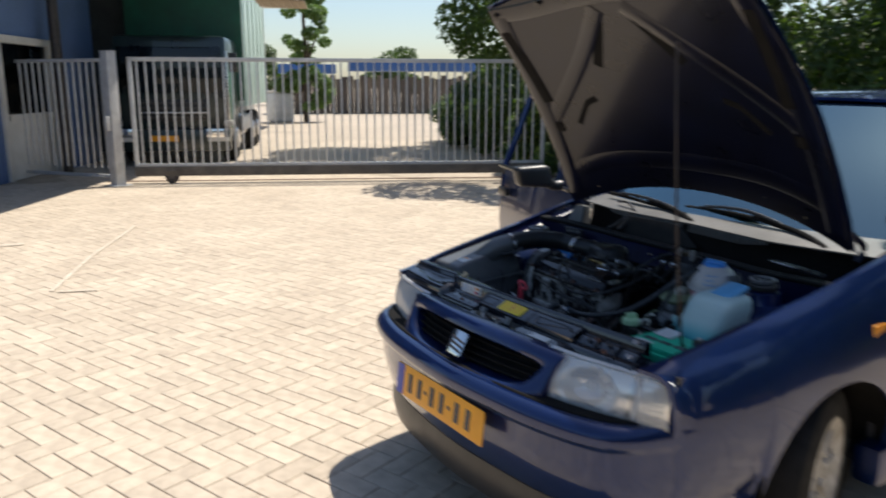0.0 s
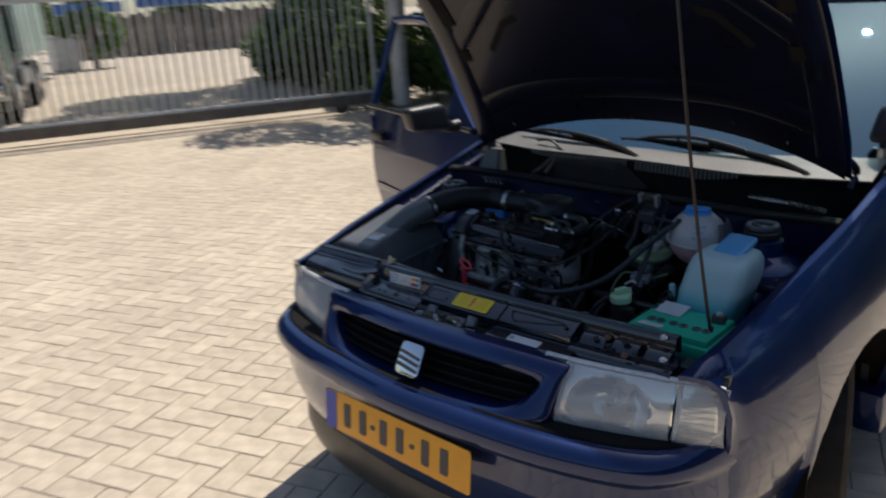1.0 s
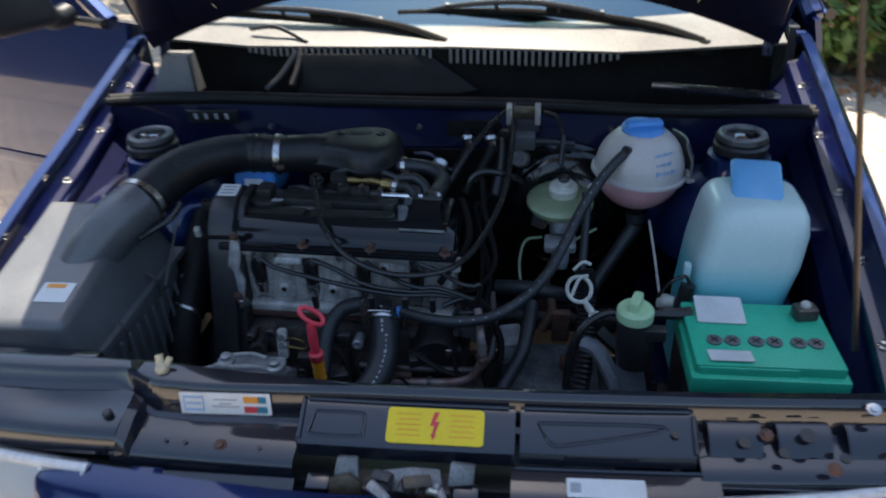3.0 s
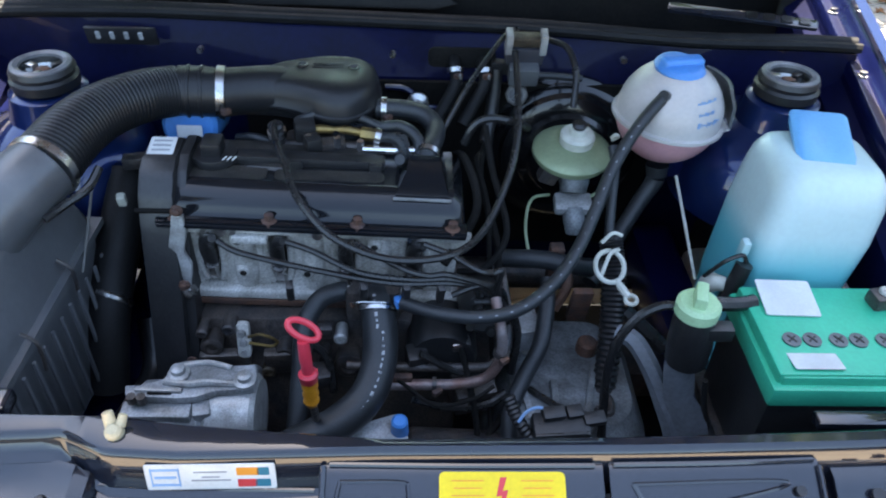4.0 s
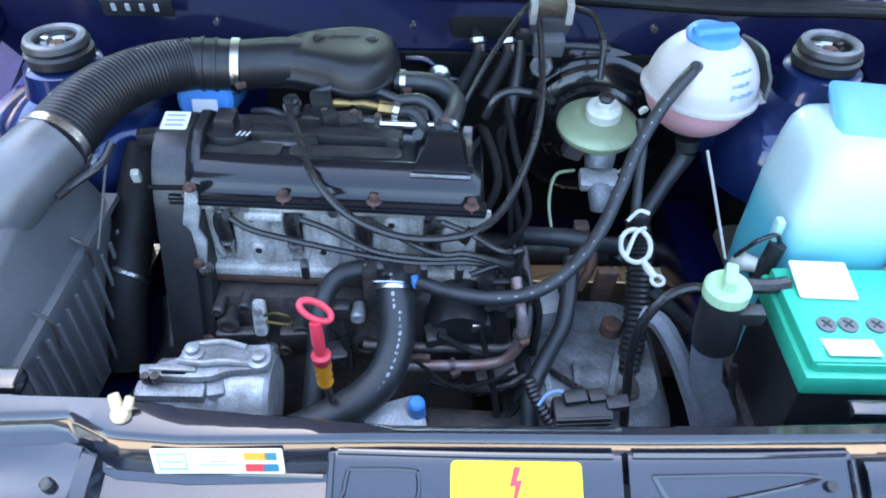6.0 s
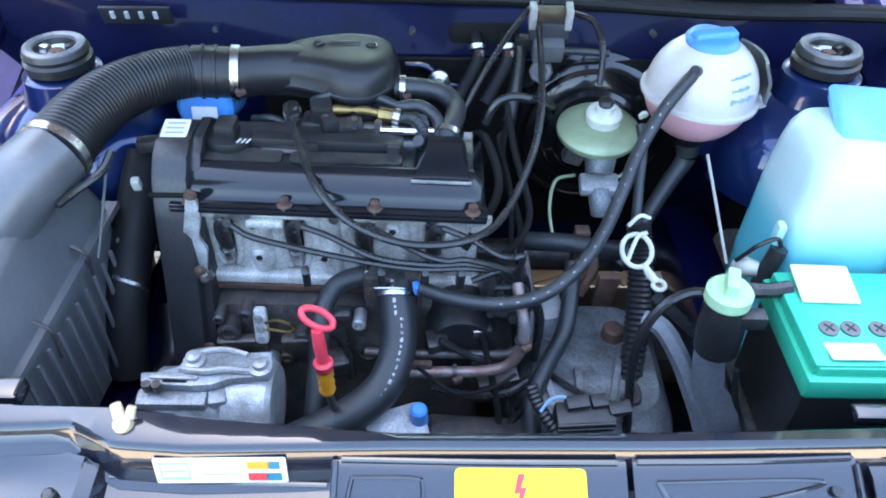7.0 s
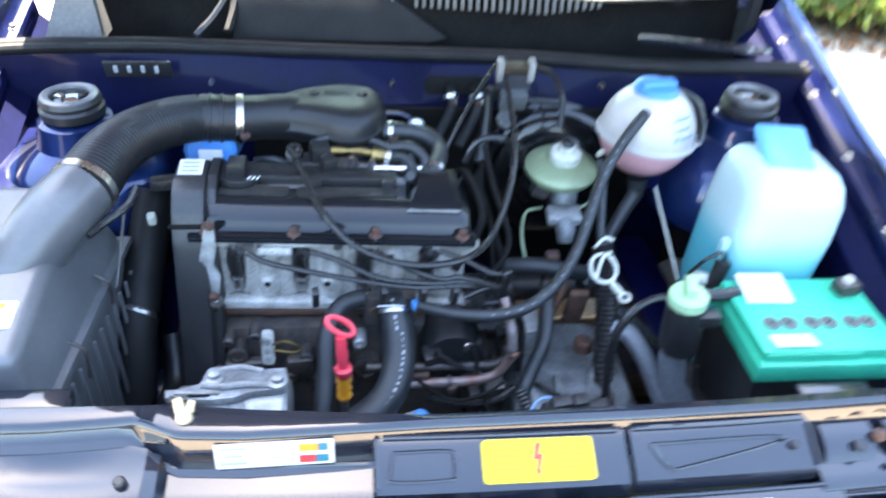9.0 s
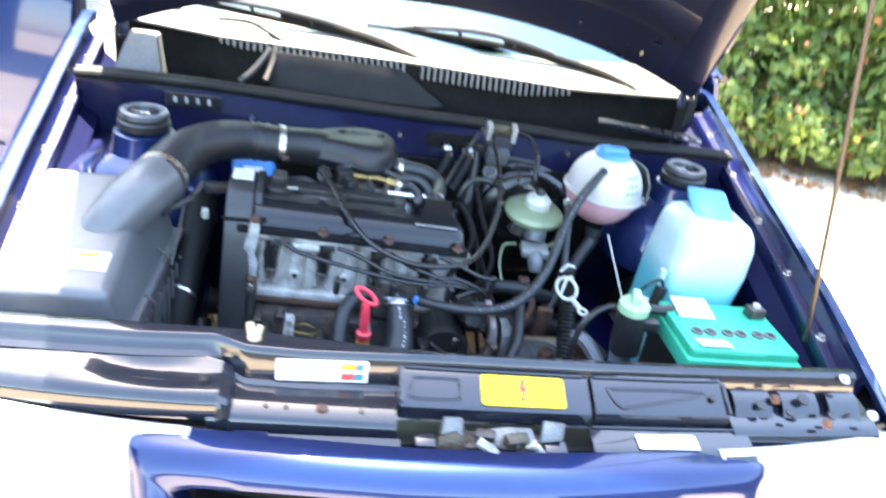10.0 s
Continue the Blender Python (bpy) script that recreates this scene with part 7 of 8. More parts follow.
wt = part("washer_bottle", loft([bottle(0.775, 0.430, 0.598, 0.570, 0.728, 0.034), bottle(0.825, 0.442, 0.606, 0.582, 0.736, 0.034), bottle(0.848, 0.448, 0.604, 0.592, 0.736, 0.034), bottle(0.861, 0.456, 0.598, 0.602, 0.732, 0.034), bottle(0.867, 0.470, 0.586, 0.618, 0.722, 0.028)]), WASHER, car, "milky washer bottle part-filled with cyan fluid, blue cap")
wt.matrix_basis = Matrix.Translation((0.526, 0, 0)) @ Matrix.Diagonal((0.945, 1, 1, 1)) @ Matrix.Translation((-0.524, 0, 0))
part("bottle_fluid", loft([bottle(0.56, 0.412, 0.535, 0.535, 0.69, 0.026), bottle(0.66, 0.416, 0.560, 0.548, 0.71, 0.030), bottle(0.74, 0.425, 0.586, 0.562, 0.722, 0.034), bottle(0.775, 0.430, 0.598, 0.570, 0.728, 0.034)]), WASHER, wt, "lower bottle with cyan fluid")
part("bottle_neck", lathe([(0.03, 0), (0.03, 0.02)], Matrix.Translation((0.528, 0.695, 0.850)), 20), WASHER, wt)
wc = part("bottle_cap", loft([bottle(0.868, 0.496, 0.572, 0.612, 0.735, 0.010), bottle(0.880, 0.493, 0.575, 0.608, 0.738, 0.010), bottle(0.885, 0.499, 0.569, 0.614, 0.732, 0.010)]), CAP_PALE, wt, "blue flip cap")
bmesh_m = Matrix.Translation((0.534, 0.70, 0.876)) @ pose(0, 0, 0, 18, 0, -8) @ Matrix.Translation((-0.534, -0.70, -0.876))
wc.matrix_basis = bmesh_m
part("bottle_ridge", box((0.415, 0.588, 0.72), (0.012, 0.016, 0.13), 0.005, (6, 0, 0)), WASHER, wt)
pump = part("washer_pump", tube([(0.405, 0.565, 0.695), (0.410, 0.568, 0.715), (0.418, 0.572, 0.752)], 0.012, 12, 5), BLACK, wt, "black washer pump connector")
part("pump_elbow", tube([(0.388, 0.600, 0.690), (0.388, 0.590, 0.704), (0.390, 0.578, 0.714), (0.400, 0.572, 0.716)], (0.012, 0.015, 0.012, 0.010), 12, 5), WHITE_PL, wt)
cable("pump_wire", [(0.420, 0.573, 0.754), (0.412, 0.575, 0.765), (0.392, 0.575, 0.755), (0.380, 0.58, 0.735), (0.376, 0.59, 0.715)], 0.003, BLACK_SOFT, wt)
part("tray_wall", box((0.60, 0.60, 0.66), (0.03, 0.34, 0.06), 0.012, (0, -20, 0)), PAINT_IN, car)
part("slot_plate", box((0.405, 0.83, 0.735), (0.03, 0.004, 0.035), 0.001), PAINT_IN, car)

# battery
bat = part("battery", box((0.492, 0.455, 0.645), (0.212, 0.156, 0.16), 0.006), BLACK, None, "black battery case under a green lid")
bat.parent = car
bat.matrix_basis = Matrix.Translation((0.508, 0.006, 0.0)) @ Matrix.Diagonal((0.95, 1, 1, 1)) @ Matrix.Translation((-0.493, 0, 0))
lid = part("battery_lid", box((0.493, 0.455, 0.713), (0.222, 0.166, 0.030), 0.006), BATT, bat, "green battery lid")
part("lid_step", box((0.493, 0.458, 0.734), (0.208, 0.150, 0.018), 0.004), BATT, bat)
part("lid_step", box((0.463, 0.398, 0.730), (0.140, 0.035, 0.020), 0.004), BATT, bat)
for k, x in enumerate((0.424, 0.450, 0.484, 0.510, 0.544, 0.569)):
    c = part("cell_cap", lathe([(0.0115, 0), (0.0115, 0.003), (0.0, 0.0035)], Matrix.Translation((x, 0.437, 0.7425)), 20), AIRBOX, bat, "grey cell plug with a cross slot")
    for a in (38, 128):
        part("cap_slot", box((x, 0.437, 0.7460), (0.014, 0.0024, 0.0012), 0, (0, 0, a)), BLACK_SOFT, c)
part("battery_label", prism(rounded(0.072, 0.058, 0.003), 0.002, sheet_at((0.444, 0.506, 0.7475), (1, -0.03, 0.0), (0, 1, 0.12))), LABEL, bat, "white paper label", smooth=False)
part("battery_label", prism(rounded(0.062, 0.030, 0.002), 0.001, sheet_at((0.440, 0.403, 0.7440), (1, 0, 0), (0, 1, -0.15))), LABEL, bat, smooth=False)
part("battery_label", prism(rounded(0.048, 0.016, 0.002), 0.001, sheet_at((0.560, 0.395, 0.7285), (1, 0, 0), (0, 1, 0))), LABEL, bat, smooth=False)
tm = part("terminal_clamp", box((0.570, 0.502, 0.752), (0.034, 0.026, 0.020), 0.005, (0, 0, 8)), DARK, bat, "dark lead terminal clamp")
part("terminal_post", cyl((0.570, 0.503, 0.742), (0.570, 0.503, 0.768), 0.009, 0.008, 14, bevel=0.002), ALU, tm)
cable("battery_cable", [(0.402, 0.505, 0.742), (0.375, 0.500, 0.742), (0.345, 0.497, 0.744), (0.33, 0.50, 0.735)], 0.0095, BLACK_SOFT, bat, "thick black battery cable")
part("battery_shelf", box((0.50, 0.45, 0.555), (0.25, 0.20, 0.02), 0.005), DARK, bat)
part("hold_down", box((0.475, 0.343, 0.712), (0.10, 0.02, 0.012), 0.003), PAINT_DUSTY, bat)

# filler neck with the pale green cap
fn = part("steering_reservoir", tube([(0.335, 0.480, 0.754), (0.336, 0.479, 0.735), (0.338, 0.478, 0.705), (0.341, 0.478, 0.672)], (0.0245, 0.0265, 0.028, 0.027), 22, 5), BLACK, car, "black reservoir with a pale green cap")
pc = part("reservoir_cap", lathe([(0.025, -0.008), (0.027, -0.006), (0.027, 0.008), (0.023, 0.013), (0.0, 0.014)], Matrix.Translation((0.335, 0.480, 0.758)), 28), CAP_GREEN, fn, "pale green cap")
part("cap_grip", box((0.335, 0.481, 0.777), (0.015, 0.036, 0.020), 0.004, (0, 0, -18)), CAP_GREEN, pc)
rows = [[Vector((x0 + (x1 - x0) * u, y - 0.010 * math.sin(math.pi * u), z)) for u in np.linspace(0, 1, 7)] for x0, x1, y, z in ((0.312, 0.356, 0.478, 0.69), (0.316, 0.358, 0.476, 0.65), (0.324, 0.366, 0.470, 0.605), (0.340, 0.398, 0.462, 0.565), (0.346, 0.418, 0.458, 0.52))]
part("reservoir_foot", solid(rows, 0.020), BRACKET, fn, "grey moulded bracket")
part("reservoir_bracket", tube([(0.268, 0.545, 0.650), (0.290, 0.530, 0.648), (0.312, 0.502, 0.622), (0.332, 0.476, 0.580), (0.350, 0.460, 0.530)], (0.012, 0.013, 0.013, 0.013, 0.012), 6, 6), BRACKET, fn, "grey steel strap")
part("bracket_seam", tube([(0.372, 0.468, 0.640), (0.382, 0.464, 0.59), (0.402, 0.458, 0.54)], 0.004, 6, 4), BLACK, fn)
part("collar", box((0.362, 0.465, 0.735), (0.035, 0.02, 0.02), 0.004), BLACK, fn)
cable("reservoir_hose", [(0.318, 0.492, 0.750), (0.295, 0.494, 0.748), (0.268, 0.490, 0.730), (0.247, 0.480, 0.695), (0.240, 0.465, 0.640), (0.245, 0.452, 0.57), (0.25, 0.44, 0.50)], 0.0062, BLACK_SOFT, fn)

# corrugated hose and its white plastic clip
co = part("corrugated_hose", tube([(0.272, 0.665, 0.715), (0.276, 0.640, 0.685), (0.276, 0.605, 0.64), (0.272, 0.565, 0.59), (0.262, 0.52, 0.535), (0.252, 0.47, 0.48)], 0.0155, 14, 16, ribs=0.0028, every=1), BLACK, car, "black corrugated hose")
part("hose_lead", tube([(0.268, 0.66, 0.71), (0.272, 0.70, 0.76), (0.275, 0.73, 0.80), (0.272, 0.75, 0.82)], 0.007, 10, 5), HOSE, co)
wcp = part("white_clip", tube([(0.262 + 0.020 * math.sin(a), 0.615 + 0.020 * math.cos(a), 0.708 + 0.012 * math.cos(a)) for a in np.linspace(0, 2 * math.pi, 11)], 0.0035, 8, 4), WHITE_PL, co, "white plastic strap clip")
part("clip_tail", tube([(0.270, 0.598, 0.698), (0.277, 0.585, 0.692), (0.284, 0.575, 0.688)], (0.004, 0.006, 0.005), 8, 4), WHITE_PL, wcp)
part("clip_eye", tube([(0.287 + 0.008 * math.cos(a), 0.571 + 0.007 * math.sin(a), 0.686 + 0.002 * math.sin(a)) for a in np.linspace(0, 2 * math.pi, 9)], 0.003, 8, 3), WHITE_PL, wcp)
part("clip_cross", tube([(0.248, 0.602, 0.698), (0.262, 0.625, 0.722), (0.276, 0.635, 0.722)], 0.003, 8, 4), WHITE_PL, wcp)
part("clip_top", tube([(0.252, 0.642, 0.728), (0.268, 0.652, 0.738), (0.282, 0.650, 0.735)], 0.0028, 8, 4), WHITE_PL, wcp)
part("wire_clip", tube([(0.285, 0.80, 0.80), (0.29, 0.79, 0.812), (0.284, 0.785, 0.818), (0.28, 0.79, 0.81)], 0.0025, 8, 4), WHITE_PL, co)

# gearbox and the lower right of the bay
gb = loft([[Vector((x + 0.215, y + 0.55, 0.40)) for x, y in rounded(0.24, 0.28, 0.06)], [Vector((x + 0.215, y + 0.55, 0.52)) for x, y in rounded(0.21, 0.25, 0.06)], [Vector((x + 0.215, y + 0.56, 0.555)) for x, y in rounded(0.17, 0.20, 0.05)]])
gbo = part("gearbox", gb, GEAR_ALU, eng, "grey cast gearbox housing")
for x, y, a in ((0.15, 0.50, 10), (0.19, 0.49, 0), (0.24, 0.51, -15)):
    part("housing_rib", box((x, y, 0.545), (0.010, 0.09, 0.03), 0.003, (12, 0, a)), GEAR_ALU, gbo)
for x, y in ((0.135, 0.47), (0.20, 0.455), (0.28, 0.48), (0.295, 0.56)):
    part("bolt", lathe([(0.011, 0), (0.011, 0.004), (0.007, 0.005), (0.007, 0.010), (0.001, 0.011)], Matrix.Translation((x, y, 0.535)), 8), STEEL, gbo)
part("gear_boss", cyl((0.25, 0.60, 0.54), (0.25, 0.60, 0.575), 0.018, 0.015, 14, bevel=0.003), RUST, gbo)
part("gear_boss", cyl((0.16, 0.60, 0.54), (0.16, 0.60, 0.585), 0.012, 0.010, 12, bevel=0.003), ALU, gbo)
part("gear_lever", tube([(0.20, 0.64, 0.60), (0.22, 0.66, 0.63), (0.215, 0.68, 0.66)], 0.008, 8, 4), RUST, gbo)
part("gear_clip", tube([(0.245, 0.49, 0.555), (0.262, 0.48, 0.555), (0.268, 0.50, 0.555), (0.26, 0.52, 0.555)], 0.006, 8, 5), DARK, gbo)
part("mount_plate", box((0.205, 0.70, 0.64), (0.022, 0.02, 0.07), 0.004), RUST, gbo)
part("gear_hose", tube([(0.185, 0.64, 0.66), (0.178, 0.59, 0.635), (0.168, 0.552, 0.612), (0.145, 0.520, 0.582), (0.125, 0.482, 0.555), (0.125, 0.44, 0.52)], 0.0120, 12, 6), HOSE, gbo)
part("switch", box((0.26, 0.44, 0.50), (0.07, 0.03, 0.025), 0.005, (0, 0, 8)), BLACK, gbo)
cable("white_wire", [(0.15, 0.435, 0.55), (0.165, 0.44, 0.558), (0.185, 0.435, 0.55)], 0.002, LABEL, gbo)
part("cross_hose", tube([(0.12, 0.70, 0.65), (0.18, 0.685, 0.66), (0.22, 0.68, 0.655), (0.26, 0.69, 0.64)], 0.014, 12, 6), HOSE, eng)
part("steering_rack", cyl((-0.5, 0.93, 0.42), (0.5, 0.93, 0.42), 0.03, seg=14), DARK, eng)
part("subframe", box((0, 0.78, 0.33), (0.95, 0.12, 0.07), 0.02), DARK, eng)
part("side_rail", box((0.44, 0.62, 0.47), (0.08, 0.7, 0.10), 0.02), PAINT_IN, car)
part("side_rail", box((-0.47, 0.62, 0.42), (0.08, 0.7, 0.10), 0.02), PAINT_IN, car)
part("low_hose", tube([(-0.42, 0.45, 0.52), (-0.41, 0.52, 0.50), (-0.40, 0.60, 0.50), (-0.41, 0.66, 0.55)], 0.02, 12, 6), BLACK, eng)

part("brown_bracket", box((0.235, 0.63, 0.62), (0.03, 0.012, 0.075), 0.003, (14, 0, 0)), RUST, eng, "rust-brown steel bracket")
for x, y, z, sx, sy, sz, mt in ((0.03, 0.60, 0.61, 0.05, 0.03, 0.04, DARK), (-0.005, 0.535, 0.60, 0.03, 0.03, 0.05, BLACK), (0.075, 0.53, 0.545, 0.06, 0.05, 0.05, DARK), (-0.15, 0.53, 0.57, 0.05, 0.03, 0.03, DARK), (0.055, 0.545, 0.625, 0.028, 0.02, 0.02, STEEL), (0.15, 0.60, 0.60, 0.04, 0.05, 0.05, ALU_DARK)):
    part("fitting", box((x, y, z), (sx, sy, sz), 0.006, (10, 0, 14)), mt, eng)
for pts, r in (([(0.10, 0.55, 0.68), (0.12, 0.565, 0.67), (0.135, 0.56, 0.63), (0.13, 0.54, 0.57)], 0.006), ([(0.07, 0.548, 0.70), (0.095, 0.548, 0.70), (0.11, 0.55, 0.68), (0.112, 0.55, 0.64)], 0.0045), ([(0.04, 0.55, 0.71), (0.08, 0.555, 0.725), (0.11, 0.565, 0.70), (0.118, 0.56, 0.65)], 0.0045), ([(-0.01, 0.50, 0.56), (0.04, 0.49, 0.555), (0.09, 0.49, 0.56), (0.12, 0.50, 0.575)], 0.006), ([(0.0, 0.52, 0.63), (0.05, 0.515, 0.60), (0.09, 0.525, 0.59)], 0.005), ([(0.155, 0.52, 0.56), (0.19, 0.49, 0.56), (0.22, 0.475, 0.56)], 0.005), ([(-0.17, 0.545, 0.64), (-0.13, 0.54, 0.60), (-0.12, 0.52, 0.55)], 0.006), ([(0.30, 0.62, 0.62), (0.33, 0.60, 0.60), (0.36, 0.58, 0.58)], 0.012)):
    cable("wire_loom", pts, r)

# corroded coolant pipe, small black connector block
pipe = part("coolant_pipe", tube([(-0.05, 0.50, 0.588), (0.0, 0.50, 0.590), (0.05, 0.50, 0.592), (0.085, 0.50, 0.602), (0.103, 0.502, 0.628), (0.107, 0.505, 0.660), (0.104, 0.515, 0.685), (0.098, 0.55, 0.705)], 0.0075, 12, 5), CORRODED, eng, "corroded steel coolant pipe")
part("pipe_flange", box((-0.035, 0.503, 0.597), (0.05, 0.010, 0.018), 0.003), RUST, pipe)
for p, d in (((0.02, 0.50, 0.591), (1, 0, 0.02)), ((0.106, 0.504, 0.65), (0.1, 0.05, 1))):
    clamp(p, d, 0.0082, 0.006, DARK, parent=pipe)
blk = part("connector_block", box((0.196, 0.470, 0.534), (0.074, 0.036, 0.026), 0.004, (14, 0, 4)), BLACK, eng, "ribbed black connector block")
for k in range(3):
    part("rib", box((0.196, 0.452, 0.526 + k * 0.009), (0.072, 0.004, 0.004), 0.001, (14, 0, 4)), BLACK_SOFT, blk)
for x, y, z, sx, sz in ((0.186, 0.478, 0.553, 0.030, 0.014), (0.214, 0.482, 0.552, 0.022, 0.012), (0.240, 0.476, 0.546, 0.03, 0.012)):
    part("connector_plug", box((x, y, z), (sx, 0.018, sz), 0.003, (14, 0, 10)), BLACK, blk)
part("support_foot", box((0.196, 0.475, 0.49), (0.02, 0.03, 0.08), 0.004), DARK, blk)
part("pale_lead", tube([(0.180, 0.480, 0.556), (0.165, 0.482, 0.560), (0.150, 0.478, 0.556), (0.140, 0.470, 0.545)], 0.0022, 6, 5), INK_BLUE, blk, "thin pale blue lead")
part("ribbed_sleeve", tube([(0.128, 0.500, 0.560), (0.140, 0.480, 0.540), (0.158, 0.462, 0.520), (0.175, 0.450, 0.50)], 0.008, 10, 10, ribs=0.0014, every=1), BLACK, blk, "ribbed black cable sleeve")
blk.matrix_basis = Matrix.Translation((-0.012, -0.036, 0.050))


# ---- yard: gate, fence, building, truck, planting ----
GATE_A, GATE_B = Vector((-10.66, 1.05, 0)), Vector((-7.80, 6.915, 0))
GD = (GATE_B - GATE_A).normalized()
GM = sheet_at(GATE_A, GD, Vector((0, 0, 1)))


def local_box(m, c, s, bevel=0.0, bm=None):
    b = box(c, s, bevel)
    bmesh.ops.transform(b, matrix=m, verts=b.verts)
    return merge(bm, b)


# axes of the gate's pose: x along it, y up, z towards its far side
GLEN = (GATE_B - GATE_A).length
gate = thing("sliding_gate", "galvanised steel sliding gate with vertical bars, closed", "gate")
part("top_rail", local_box(GM, (GLEN / 2, 1.90, 0), (GLEN, 0.06, 0.05), 0.006), GALV, gate)
part("bottom_beam", local_box(GM, (GLEN / 2, 0.19, 0), (GLEN, 0.15, 0.10), 0.008), BEAM, gate, "dull weathered bottom beam")
part("lower_rail", local_box(GM, (GLEN / 2, 0.288, 0), (GLEN, 0.045, 0.05), 0.006), GALV, gate)
for x in (0.03, GLEN - 0.03):
    part("end_post", local_box(GM, (x, 1.05, 0), (0.06, 1.74, 0.05), 0.006), GALV, gate)
bar_me = None
n_bars = 49
for k in range(n_bars):
    x = 0.13 + k * (GLEN - 0.2) / n_bars
    if bar_me is None:
        ob = part("bar", local_box(Matrix.Identity(4), (0, 1.07, 0), (0.024, 1.62, 0.024), 0.003), GALV, gate)
        bar_me = ob.data
    else:
        ob = new("bar", bar_me)
        ob.parent = gate
    ob.matrix_basis = GM @ pose(x, 0, 0)
for x in (0.55, GLEN - 0.6):
    c = GATE_A + GD * x
    up = Vector((0, 0, 0.105))
    out = Vector((GD.y, -GD.x, 0)) * 0.045
    ro = part("gate_roller", cyl(c - out + up, c + out + up, 0.105, seg=22, bevel=0.012), DARK, gate, "dark steel roller wheel")
    part("roller_hub", cyl(c - out * 1.3 + up, c + out * 1.3 + up, 0.035, seg=14, bevel=0.006), BEAM, ro)
    part("roller_fork", box(c + Vector((0, 0, 0.19)), (0.16, 0.16, 0.03), 0.006, (0, 0, 64)), BEAM, gate)
part("guide_track", local_box(GM, (GLEN / 2, 0.006, -0.25), (GLEN + 1.0, 0.012, 0.05), 0.003), RUST, gate)

gp = thing("gate_post", "square galvanised gate post with a lock box", "post")
part("post", box((-10.52, 0.76, 1.0), (0.16, 0.16, 2.0), 0.01, (0, 0, 26)), GALV, gp)
part("post_cap", box((-10.52, 0.76, 2.005), (0.17, 0.17, 0.012), 0.004, (0, 0, 26)), GALV, gp)
part("lock_box", box((-10.42, 0.66, 0.95), (0.05, 0.07, 0.22), 0.008, (0, 0, 26)), GALV, gp)
part("foot_plate", box((-10.52, 0.76, 0.008), (0.30, 0.30, 0.016), 0.004, (0, 0, 26)), GALV, gp)
gp2 = thing("gate_post", "round grey gate post beside the hedge", "post")
part("post", cyl((-7.66, 7.30, 0), (-7.66, 7.30, 2.1), 0.14, seg=24, bevel=0.03), GALV, gp2)

# fixed fence from the building to the post
FA, FB = Vector((-12.05, -0.35, 0)), Vector((-10.62, 0.70, 0))
FD = (FB - FA).normalized()
FM = sheet_at(FA, FD, Vector((0, 0, 1)))
FL = (FB - FA).length
fence = thing("fence_panel", "galvanised bar fence panel beside the gate post", "fence")
part("rail", local_box(FM, (FL / 2, 1.88, 0), (FL, 0.05, 0.04), 0.005), GALV, fence)
part("rail", local_box(FM, (FL / 2, 0.14, 0), (FL, 0.05, 0.04), 0.005), GALV, fence)
for k in range(13):
    ob = new("bar", bar_me)
    ob.parent = fence
    ob.matrix_basis = FM @ pose(0.06 + k * (FL - 0.12) / 12, 0, 0)

# building on the near side: blue wall with a white-framed door
WA, WB = Vector((-8.2, -2.75, 0)), Vector((-15.0, 1.22, 0))
WD = (WB - WA).normalized()
WM = sheet_at(WA, WD, Vector((0, 0, 1)))
WL = (WB - WA).length
DX0 = (Vector((-11.82, -0.64, 0)) - WA).dot(WD)
DX1 = DX0 + 1.80
blue = thing("workshop_building", "pale blue clad workshop with a white framed door", "building")
DH = 2.28
part("wall", local_box(WM, (DX0 / 2, 2.6, -0.12), (DX0, 5.2, 0.24), 0), BLUE_WALL, blue)
part("wall", local_box(WM, ((DX1 + WL) / 2, 2.6, -0.12), (WL - DX1, 5.2, 0.24), 0), BLUE_WALL, blue)
part("wall", local_box(WM, ((DX0 + DX1) / 2, (5.2 + DH) / 2, -0.12), (DX1 - DX0, 5.2 - DH, 0.24), 0), BLUE_WALL, blue)
for k in range(int(DX0 / 0.16)):
    part("cladding_rib", local_box(WM, (0.08 + 0.16 * k, 2.6, 0.010), (0.05, 5.2, 0.02), 0.004), BLUE_WALL, blue)
# slab above the view, added to shade the wall and the ground before it
part("canopy", local_box(WM, (WL / 2 - 1.0, 5.35, 1.55), (WL + 2.0, 0.16, 3.2), 0.02), DARK_WALL, blue, "unseen dark overhang that shades the wall")
part("roof", box((-13.2, -1.6, 5.52), (9.0, 6.0, 0.2), 0.02, (0, 0, -35.3)), DARK_WALL, blue)
part("back_wall", box((-13.8, -3.6, 2.6), (7.5, 0.2, 5.2), 0.0, (0, 0, -35.3)), DARK_WALL, blue)
dr = new("door")
dr.parent = blue
tagged(dr, "white framed door with a dark glass upper half")
for x in (DX0 + 0.06, DX1 - 0.06):
    part("door_frame", local_box(WM, (x, DH / 2, 0.0), (0.12, DH, 0.10), 0.006), WHITE_PAINT, dr)
part("door_frame", local_box(WM, ((DX0 + DX1) / 2, DH - 0.06, 0.0), (DX1 - DX0 - 0.24, 0.12, 0.10), 0.006), WHITE_PAINT, dr)
part("door_panel", local_box(WM, ((DX0 + DX1) / 2, 0.48, -0.02), (DX1 - DX0 - 0.24, 0.94, 0.05), 0.006), WHITE_PAINT, dr)
part("door_stile", local_box(WM, ((DX0 + DX1) / 2 + 0.1, 1.0, -0.01), (DX1 - DX0 - 0.24, 0.10, 0.06), 0.006), WHITE_PAINT, dr)
